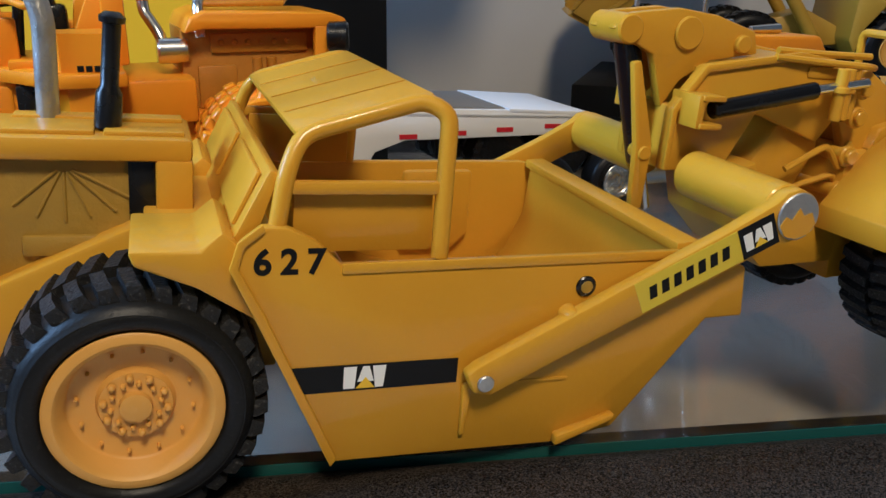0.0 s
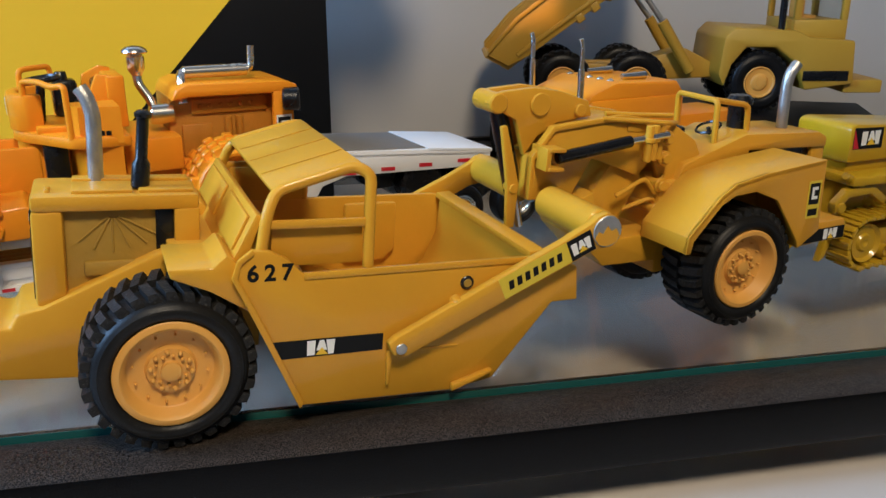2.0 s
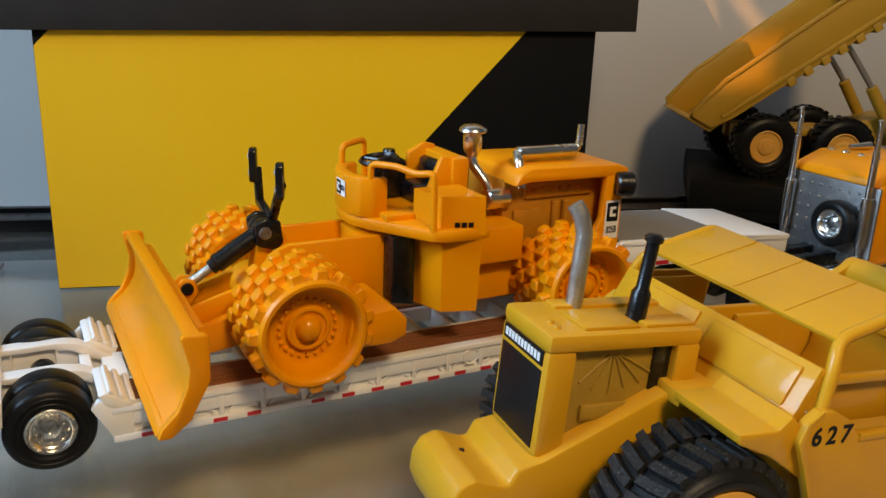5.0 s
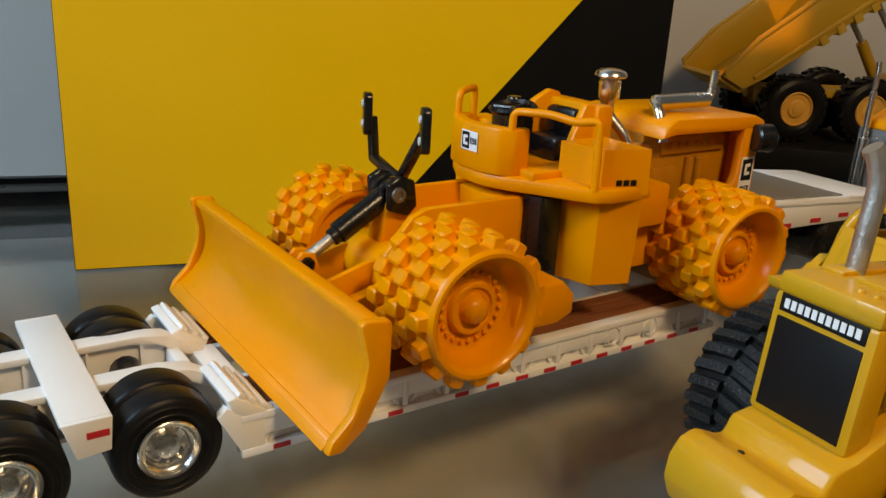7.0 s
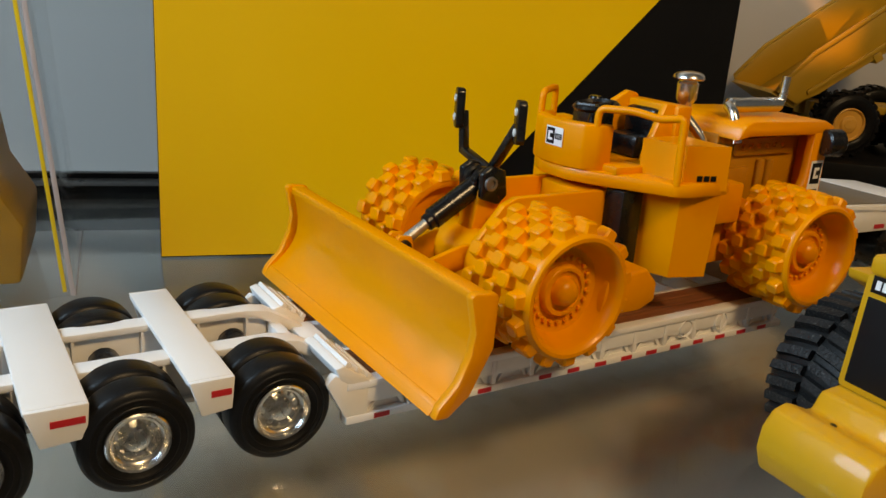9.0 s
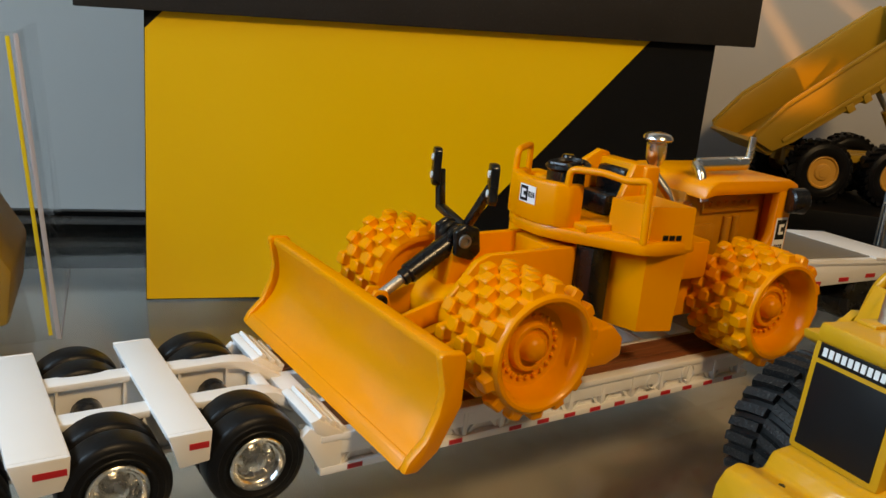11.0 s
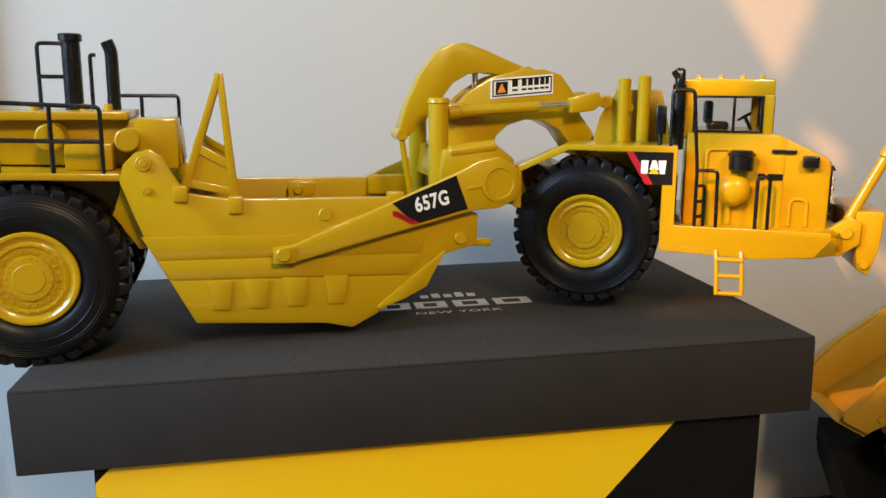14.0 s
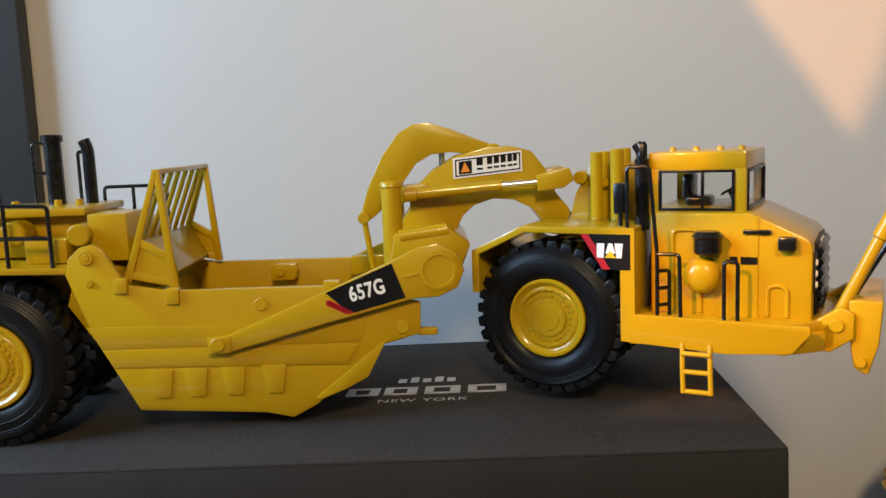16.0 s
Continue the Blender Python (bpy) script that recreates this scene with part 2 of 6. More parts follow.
def prism(bm, pts, y0, y1, r=0.3, m=ID):
    """A side profile (x, z) drawn out across y."""
    a = [bm.verts.new(m @ Vector((x, y0, z))) for x, z in pts]
    b = [bm.verts.new(m @ Vector((x, y1, z))) for x, z in pts]
    fs = [bm.faces.new(a), bm.faces.new(b[::-1])]
    for i in range(len(pts)):
        j = (i + 1) % len(pts)
        fs.append(bm.faces.new((a[i], b[i], b[j], a[j])))
    bmesh.ops.recalc_face_normals(bm, faces=fs)
    bevel(bm, a + b, r)
    return bm


def plate(bm, pts, z0, z1, r=0.3, m=ID):
    """A plan outline (x, y) drawn out in z."""
    turn = Matrix(((1, 0, 0, 0), (0, 0, 1, 0), (0, 1, 0, 0), (0, 0, 0, 1)))
    return prism(bm, pts, z0, z1, r, m @ turn)


def ring(c, u, v, r, seg):
    return [c + u * (r * math.cos(2 * math.pi * i / seg)) + v * (r * math.sin(2 * math.pi * i / seg)) for i in range(seg)]


def lathe(bm, prof, c, axis=(0, 1, 0), seg=32, m=ID):
    """A profile of (distance along the axis, radius) turned round it."""
    c, d = Vector(c), Vector(axis).normalized()
    u = d.orthogonal().normalized()
    v = d.cross(u)
    rows = []
    for a, r in prof:
        if r <= 1e-6:
            rows.append([bm.verts.new(m @ (c + d * a))])
        else:
            rows.append([bm.verts.new(m @ p) for p in ring(c + d * a, u, v, r, seg)])
    for p, q in zip(rows, rows[1:]):
        for i in range(seg):
            j = (i + 1) % seg
            vs = [p[i % len(p)], p[j % len(p)], q[j % len(q)], q[i % len(q)]]
            vs = list(dict.fromkeys(vs))
            if len(vs) > 2:
                bm.faces.new(vs)
    return bm


def rod(bm, a, b, r0, r1=None, seg=14, m=ID, e=0.0):
    a, b = Vector(a), Vector(b)
    r1 = r0 if r1 is None else r1
    h = (b - a).length
    e = min(e or 0.15 * min(r0, r1), h / 3)
    return lathe(bm, [(0, 0), (0, r0 - e), (e, r0), (h - e, r1), (h, r1 - e), (h, 0)], a, b - a, seg, m)


def tube(bm, pts, r, seg=8, m=ID, rounding=0.0):
    pts = [Vector(p) for p in pts]
    if rounding:
        out = [pts[0]]
        for p, q, s in zip(pts, pts[1:], pts[2:]):
            k = min(rounding, (q - p).length / 2.1, (s - q).length / 2.1)
            a, b = q + (p - q).normalized() * k, q + (s - q).normalized() * k
            for i in range(5):
                t = i / 4
                out.append(a * (1 - t) ** 2 + q * 2 * t * (1 - t) + b * t * t)
        pts = out + [pts[-1]]
    rows, u = [], None
    for i, p in enumerate(pts):
        d = (pts[min(i + 1, len(pts) - 1)] - pts[max(i - 1, 0)]).normalized()
        u = d.orthogonal().normalized() if u is None else (u - d * u.dot(d)).normalized()
        rows.append([bm.verts.new(m @ q) for q in ring(p, u, d.cross(u), r, seg)])
    for p, q in zip(rows, rows[1:]):
        for i in range(seg):
            bm.faces.new((p[i], p[(i + 1) % seg], q[(i + 1) % seg], q[i]))
    bm.faces.new(rows[0][::-1])
    bm.faces.new(rows[-1])
    return bm


def nb():
    return bmesh.new()


def thing(name, m, label, category, group=""):
    root = new(name)
    root.empty_display_size = 0.01
    root.matrix_basis = m
    return tagged(root, label, category, group)


def letters(name, text, size, mat, parent, m, label="", bold=0.03, spread=1.0):
    """Flat lettering from the built-in font, size in millimetres; m in millimetres."""
    cu = bpy.data.curves.new(name, "FONT")
    cu.body, cu.size, cu.extrude, cu.align_x, cu.align_y = text, size, 0.02, "CENTER", "CENTER"
    cu.offset, cu.space_character = size * bold, (1.0 + bold * 3) * spread
    tmp = new(name, cu)
    bpy.context.view_layer.update()
    me = bpy.data.meshes.new_from_object(tmp.evaluated_get(bpy.context.evaluated_depsgraph_get()))
    bpy.data.objects.remove(tmp)
    me.transform(Matrix.Scale(0.001, 4) @ m)
    me.materials.clear()
    me.materials.append(mat)
    return placed(name, me, parent, ID, label)


FACE = Matrix.Rotation(radians(90), 4, "X")  # lettering that stands upright and faces -y


def side_quad(bm, pts, y, t=0.08, m=ID):
    return prism(bm, pts, y - t, y, 0, m)


# ---- wheels ----
WHEELS = {}


def tyre_mesh(R, width, rim, lug_h, rings):
    """The carcass: rounded glossy side walls, with fine rings on some."""
    bm = nb()
    h = width / 2
    wall = R - lug_h
    s = wall - rim
    prof = [(-h * 0.55, rim * 0.93), (-h * 0.80, rim), (-h * 0.95, rim + s * 0.16), (-h, rim + s * 0.36), (-h * 0.995, rim + s * 0.52), (-h * 0.95, rim + s * 0.70), (-h * 0.86, rim + s * 0.86), (-h * 0.74, wall * 0.985), (-h * 0.6, wall)]
    far = [(-a, r) for a, r in prof[::-1]]
    for g in rings:
        rr = rim + s * g
        k = max(i for i in range(len(prof)) if prof[i][1] <= rr)
        (a0, r0), (a1, r1) = prof[k], prof[k + 1]
        at = lambda r: a0 + (a1 - a0) * (r - r0) / (r1 - r0)
        prof[k + 1:k + 1] = [(at(q) - d, q) for q, d in ((rr - .24, 0), (rr - .08, .16), (rr + .08, .16), (rr + .24, 0))]
        prof.sort(key=lambda p: p[1])
    lathe(bm, prof + far, (0, 0, 0), seg=64)
    return bm


def tread_mesh(R, width, lugs, lug_h):
    """Staggered tread blocks that wrap a little over the shoulders."""
    bm = nb()
    h = width / 2
    wall = R - lug_h
    for i in range(lugs):
        for s in (-1, 1):
            a = 2 * math.pi * (i + (0.5 if s > 0 else 0)) / lugs
            m = Matrix.Rotation(a, 4, "Y") @ Matrix.Translation((0, 0, wall))
            w2 = math.pi * wall / lugs * 0.70
            sk = w2 * 1.5
            rows = []
            for y, d, t in ((0.05, 0, lug_h), (0.45, 0.35, lug_h), (0.80, 0.8, lug_h * .86), (0.93, 1.0, -lug_h * .15), (0.90, 1.0, -lug_h * .9)):
                base = -0.4 if y < 0.9 else -lug_h * 1.6
                rows.append([bm.verts.new(m @ Vector((x * w2 * k + sk * d, s * h * y * (0.9 if z < 0 and y > .85 else 1), z))) for x, k, z in ((-1, 1, base), (-1, .82, t), (1, .82, t), (1, 1, base))])
            for p, q in zip(rows, rows[1:]):
                for k in range(3):
                    bm.faces.new((p[k], p[k + 1], q[k + 1], q[k]))
            bm.faces.new(rows[0])
            bm.faces.new(rows[-1][::-1])
    return bm


def wheel(parent, c, R, width, rim, style, mat=RUBBER, m=ID, side=-1, spin=0.0):
    """A tyre and its rim with their middle at c; side -1 shows its dish towards -y."""
    key = (R, width, rim, style, mat.name)
    if key not in WHEELS:
        lug_h = R * {"old": 0.085, "new": 0.05, "truck": 0.06, "road": 0.02}[style]
        rings = {"old": (0.62,), "new": (0.40, 0.62, 0.68, 0.74, 0.80), "truck": (0.6,), "road": (0.3, 0.6)}[style]
        tmp = part("wheel", tyre_mesh(R, width, rim, lug_h, rings), mat, None)
        tmp3 = None if style == "road" else part("tread", tread_mesh(R, width, {"old": 31, "new": 32, "truck": 24}[style], lug_h), TREAD_RUBBER if style == "old" else mat, None)
        bm = nb()
        h = width / 2
        if style == "old":
            d = -h * 0.92
            lathe(bm, [(-h * .2, rim * .95), (d, rim * 1.02), (d - .35, rim * .99), (d - .4, rim * .90), (d + .1, rim * .85), (d + 3.4, rim * .79), (d + 3.8, rim * .75), (d + 3.9, rim * .46), (d + 3.3, rim * .44),
                       (d + 2.6, rim * .42), (d + 2.6, rim * .22), (d + 2.4, rim * .19), (d + 1.3, rim * .18), (d + 1.1, rim * .14), (d + 1.1, 0)], (0, 0, 0), seg=48)
            for n, rr, sz, off in ((10, .365, .08, 1.9), (10, .29, .055, 2.0), (12, .66, .04, 3.2)):
                for i in range(n):
                    a = 2 * math.pi * (i + (.5 if rr < .3 else 0)) / n
                    p = Vector((math.cos(a) * rim * rr, d + off + .6, math.sin(a) * rim * rr))
                    lathe(bm, [(0, rim * sz * .6), (-.7, rim * sz * .55), (-.95, rim * sz * .3), (-1.0, 0)], p, seg=8)
        elif style == "new":
            d = -h * 0.9
            lathe(bm, [(-h * .2, rim * .95), (d, rim * 1.01), (d - .4, rim * .98), (d - .4, rim * .92), (d + .5, rim * .86), (d + .8, rim * .80), (d + .4, rim * .76), (d + .4, rim * .70), (d + 1.0, rim * .67),
                       (d + 1.0, rim * .50), (d + .3, rim * .48), (d + .1, rim * .40), (d + .1, rim * .33), (d - .2, rim * .31), (d - .2, 0)], (0, 0, 0), seg=48)
            for n, rr, sz in ((24, .73, .035), (20, .44, .035), (24, .585, .03)):
                for i in range(n):
                    a = 2 * math.pi * i / n
                    lathe(bm, [(0.5, rim * sz), (-.5, rim * sz * .9), (-.7, 0)], (math.cos(a) * rim * rr, d + .5, math.sin(a) * rim * rr), seg=6)
        elif style == "truck":
            d = -h * 0.9
            lathe(bm, [(-h * .2, rim * .95), (d, rim * 1.01), (d - .3, rim * .95), (d + .8, rim * .85), (d + 1.0, rim * .55), (d + .2, rim * .5), (d - .1, rim * .45), (d - .1, rim * .3), (d - .5, rim * .28), (d - .5, 0)], (0, 0, 0), seg=36)
        else:
            d = -h * 0.98
            lathe(bm, [(-h * .2, rim * .95), (d, rim * 1.03), (d - .25, rim * .99), (d - .1, rim * .92), (d + .8, rim * .86), (d + 1.4, rim * .78), (d + 1.5, rim * .72), (d + 2.2, rim * .66), (d + 2.6, rim * .5), (d + 2.6, rim * .42), (d + 1.2, rim * .38), (d + 1.0, rim * .26), (d + .9, rim * .1), (d + .9, 0)], (0, 0, 0), seg=36)
            for i in range(10):
                a = 2 * math.pi * i / 10
                rod(bm, (math.cos(a) * rim * .56, d + 2.9, math.sin(a) * rim * .56), (math.cos(a) * rim * .56, d + 1.7, math.sin(a) * rim * .56), rim * .055, seg=6)
        rmat = {"old": OLD_RIM, "new": NEW_YELLOW, "truck": OLD_RIM, "road": CHROME}[style]
        tmp2 = part("rim", bm, rmat, None)
        WHEELS[key] = (tmp.data, tmp2.data, tmp3.data if tmp3 else None)
        if tmp3:
            bpy.data.objects.remove(tmp3)
        bpy.data.objects.remove(tmp)
        bpy.data.objects.remove(tmp2)
    t, r, tread = WHEELS[key]
    p = m @ Vector(c)
    turn = m.to_3x3().to_4x4() @ Matrix.Rotation(radians(180 if side > 0 else 0), 4, "Z") @ Matrix.Rotation(radians(spin), 4, "Y")
    w = placed("wheel", t, parent, Matrix.Translation(p * 0.001) @ turn, "glossy black rubber tyre" if style != "road" else "smooth black double tyre")
    if tread:
        placed("tread", tread, w, ID, "dusty block tread" if style == "old" else "")
    placed("rim", r, w, ID, {"old": "dished yellow plastic rim with bolts", "new": "yellow rim with ringed bolts", "truck": "plain yellow rim", "road": "chrome road rim"}[style])
    return w


def maker_mark(parent, x, y, z, w, m=ID, wedge=True):
    """The maker's mark as plain shapes: three white blocks, and a yellow triangle over the middle one."""
    h = w * 0.55
    bm = nb()
    side_quad(bm, [(x, z), (x + w * .27, z), (x + w * .30, z + h), (x, z + h)], y, .06, m)
    side_quad(bm, [(x + w * .33, z + h * .3), (x + w * .45, z + h), (x + w * .60, z + h), (x + w * .72, z + h * .3)], y, .06, m)
    side_quad(bm, [(x + w * .76, z), (x + w * .95, z), (x + w, z + h), (x + w * .68, z + h)], y, .06, m)
    part("mark", bm, WHITE_PRINT, parent, "white block mark")
    if wedge:
        bm = nb()
        side_quad(bm, [(x + w * .30, z), (x + w * .52, z + h * .5), (x + w * .75, z)], y - .07, .06, m)
        part("mark_triangle", bm, YELLOW_PRINT, parent, "small yellow triangle print")


# ---- the setting ----
def slab(name, m, x0, x1, y0, y1, z0, z1, mat, label="", category="", r=0.0):
    ob = part(name, box(nb(), x0, x1, y0, y1, z0, z1, r), mat, None, label)
    ob.matrix_basis = m
    return tagged(ob, label, category, kind="structure")


SHELF = pose(0, 0.1448, 0, 0, 0, 3.75)
slab("floor", ID, -1560, 1400, -960, 700, -940, -900, FLOOR, "beige carpeted floor of the room", "floor")
slab("ceiling", ID, -1560, 1400, -960, 700, 1700, 1740, ROOM, "unseen ceiling toned dark to limit bounced light", "ceiling")
BACK = pose(0, 0.553, 0, 0, 0, 3.4)
slab("wall_north", BACK, -1700, 1600, 0, 60, -940, 1740, WALL, "pale painted wall behind the shelf", "wall")
slab("wall_east", ID, 1340, 1400, -900, 760, -899, 1699, ROOM, "unseen side wall toned dark to limit bounced light", "wall")
slab("wall_west", ID, -1560, -1500, -900, 760, -899, 1699, ROOM, "unseen far side wall toned dark", "wall")
# Added unseen wall pieces; they set the window nearer for a steeper falloff.
wb = nb()
box(wb, -1060, -1000, -450, -250, -899, 1699, 0)
box(wb, -1060, -1000, 330, 520, -899, 1699, 0)
box(wb, -1060, -1000, -250, 330, -899, 370, 0)
box(wb, -1060, -1000, -250, 330, 950, 1699, 0)
box(wb, -1499, -1000, -500, -450, -899, 1699, 0)
tagged(part("added_bay", wb, ROOM, None), "added unseen wall bay that frames the window light", "wall", kind="structure")
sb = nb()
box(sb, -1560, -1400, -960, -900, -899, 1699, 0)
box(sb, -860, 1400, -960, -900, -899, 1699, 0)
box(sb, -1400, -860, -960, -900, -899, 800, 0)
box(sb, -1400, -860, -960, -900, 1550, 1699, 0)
tagged(part("wall_south", sb, ROOM, None), "unseen dark-toned wall with an opening for the sun", "wall", kind="structure")
# Openings in an added, unseen curtain, shaped to throw sun patches into the scene.
SUN_GAPS = [[(-1140, 1128), (-1025, 1128), (-1025, 1200), (-1140, 1200)], [(-1262, 1500), (-1128, 1500), (-1140, 1395.5), (-1157, 1354)], [(-1145, 1330), (-1135, 1338), (-1112, 1322), (-1112, 1300)],
        [(-1140, 1262), (-1110, 1266), (-1100, 1211), (-1132, 1215)], [(-1138, 1299), (-1123, 1297), (-1056, 1236), (-1070, 1230)], [(-1100, 1308), (-1088, 1306), (-1008, 1274), (-1018, 1264)]]
cb = nb()
for row in range(125):
    z0, z1 = 800 + row * 6, 806 + row * 6
    cuts = []
    for gap in SUN_GAPS:
        xs = []
        for (xa, za), (xb, zb) in zip(gap, gap[1:] + gap[:1]):
            if (za - z0 - 3) * (zb - z0 - 3) < 0:
                xs.append(xa + (xb - xa) * (z0 + 3 - za) / (zb - za))
        if len(xs) == 2:
            cuts.append((min(xs), max(xs)))
    x = -1400
    for a, b in sorted(cuts) + [(-860, -860)]:
        if a > x:
            box(cb, x, a, -908, -902, z0, z1, 0)
        x = max(x, b)
tagged(part("curtain", cb, SUN_MASK, None), "added unseen curtain with gaps cut for sun patches", "curtain")

glass_sheet = slab("glass_shelf", SHELF, -900, 900, 0, 315, -6, 0, SHELF_GLASS, "clear glass shelf sheet with a green edge", "shelf", 0.4)
edge = part("glass_edge", box(nb(), -900, 900, -0.35, -0.05, -5.8, -0.3, 0), GLASS_EDGE, glass_sheet, "green polished glass edge")
TURN_RAIL = Matrix(((0, 1, 0, 0), (1, 0, 0, 0), (0, 0, 1, 0), (0, 0, 0, 1)))
rail = part("shelf_rail", prism(nb(), [(-21.3, -16.4), (-21.3, -1.4), (-0.5, -1.4), (-0.5, -6.3), (14, -6.3), (14, -16.4)], -900, 900, 1.9, TURN_RAIL), STEEL, None)
rail.matrix_basis = SHELF
tagged(rail, "dusty black powder-coated steel shelf rail", "shelf rail", kind="structure")
rail = part("shelf_rail", prism(nb(), [(300, -17), (300, -6.3), (315.6, -6.3), (315.6, 0.4), (331, 0.4), (331, -5), (334, -5), (334, 2.2), (339, 2.2), (339, -17)], -900, 900, 0.5, TURN_RAIL), STEEL, None)
rail.matrix_basis = SHELF
tagged(rail, "black steel rail along the back of the shelf", "shelf rail", kind="structure")
# Added opaque board; its pale tone stands in for a lower glass shelf's brightness.
slab("backing_board", SHELF, -900, 900, -160, 395, -48, -30, BACKING_BOARD, "added opaque grey board in place of a lower glass shelf", "shelf", 1)
pf = nb()
box(pf, -620, -301, -12, -2, 185, 620, 1.5)
frame_ob = thing("picture_frame", BACK, "large dark picture frame hung on the wall", "picture frame")
part("frame", pf, FRAME_BLACK, frame_ob)
part("inner_panel", box(nb(), -600, -321, -12.6, -12.02, 205, 600, 0.1), BOX_BLACK, frame_ob, "dark picture panel")


# ---- cardboard boxes ----
def card_box():
    root = thing("cardboard_box", pose(-0.1915, 0.341, 0, 0, 0, 4.3), "yellow and black cardboard box with a dark lid", "box")
    L, D, H = 226, 125, 118
    part("body", box(nb(), 0, L, 0, D, 0, H, 0.5), BOX_BLACK, root, "black card box body")
    q = nb()
    side_quad(q, [(0.3, 0.6), (97, 0.6), (198, 112), (14, 112), (0.3, 98)], -0.05, 0.25)
    part("front_print", q, BOX_YELLOW, root, "yellow printed panel with slanting edge")
    letters("small_print", "Scale Precision Die-Cast M", 4.0, WHITE_PRINT, root, Matrix.Translation((174, -0.1, 32)) @ FACE @ Matrix.Diagonal((.92, 1, 1, 1)), "small white line of print", 0.012)
    lid = nb()
    m = Matrix.Translation((-21.7, -3.2, 103.4)) @ Matrix.Rotation(radians(-1.25), 4, "Y")
    box(lid, 0, 265, 0, 147, 26.0, 27.7, 0.9, m)
    box(lid, 0, 265, 0, 1.6, 0, 26.6, 0.5, m)
    box(lid, 0, 265, 145.4, 147, 0, 26.6, 0.5, m)
    box(lid, 0, 1.6, 1.7, 145.3, 0, 26.6, 0.5, m)
    box(lid, 263.4, 265, 1.7, 145.3, 0, 26.6, 0.5, m)
    lid_ob = part("lid", lid, LID_BLACK, root, "black textured paper lid")
    q = nb()
    for a, b, y0, y1 in ((118, 131, 66, 76), (133, 146, 66, 76), (149, 163, 66, 76), (166, 181, 66, 76)):
        box(q, a, b, y0, y0 + 2.2, 27.72, 27.8, 0, m)
        box(q, a, a + 3.5, y0, y1, 27.72, 27.8, 0, m)
        box(q, b - 4, b, y0, y1, 27.72, 27.8, 0, m)
        box(q, a + 1, b - 1, y1 - 2, y1, 27.72, 27.8, 0, m)
    part("foil_print", q, SILVER_PRINT, lid_ob, "worn silver foil block print")
    q = nb()
    for i in range(5):
        box(q, 137 + i * 5, 140.4 + i * 5, 82, 87 + (i % 2) * 2, 27.72, 27.8, 0, m)
    part("foil_print", q, SILVER_PRINT, lid_ob, "small silver foil bars")
    letters("foil_letters", "NEW YORK", 4.9, SILVER_PRINT, lid_ob, m @ Matrix.Translation((149, 58.8, 27.76)) @ Matrix.Diagonal((1.25, 1, 1, 1)), "thin silver foil lettering", 0.005, 1.1)
    return root


card_box()
plinth = thing("plinth_box", pose(0.131, 0.454, 0, 0, 0, -22), "flat black cardboard box used as a stand", "box")
part("base", box(nb(), 0.8, 229.2, 0.8, 109.2, 0, 14, 0.5), BOX_BLACK, plinth)
part("cover", box(nb(), 0, 230, 0, 110, 6, 22, 0.9), BOX_BLACK, plinth, "shallow black card cover")


# ---- acrylic case ----
def acrylic_case():
    root = thing("acrylic_case", pose(-0.2135, 0.303, 0, 0, 0, 8), "clear acrylic display case with a yellow edge", "display case")
    m = Matrix.Rotation(radians(-5), 4, "Y")
    q = nb()
    box(q, -150, 0, 0, 1.5, 0.2, 96, 0.3, m)
    part("front_pane", q, ACRYLIC, root)
    q = nb()
    box(q, -1.5, 0, 1.6, 70, 0.2, 96, 0.3, m)
    part("side_pane", q, ACRYLIC, root)
    q = nb()
    box(q, -3.4, -2.2, -0.3, -0.02, 2, 95, 0.05, m)
    part("edge_strip", q, STICKER_YELLOW, root, "thin yellow edge strip")
    q = nb()
    box(q, -1.3, 0.15, -0.15, 0.0, 0.4, 95.6, 0.04, m)
    part("cut_edge", q, ACRYLIC_EDGE, root, "pale cut edge of the acrylic")
    q = nb()
    box(q, 0.02, 0.2, 0, 70, 0.4, 1.6, 0.04, m)
    part("cut_edge", q, ACRYLIC_EDGE, root, "pale cut edge of the acrylic")
    q = nb()
    prism(q, [(-140, 1), (-16, 1), (-14, 20), (-22, 34), (-26, 62), (-60, 74), (-140, 78)], 10, 64, 2)
    part("model", q, ENGINE_YELLOW, root, "dim olive model inside the case")
    return root


acrylic_case()


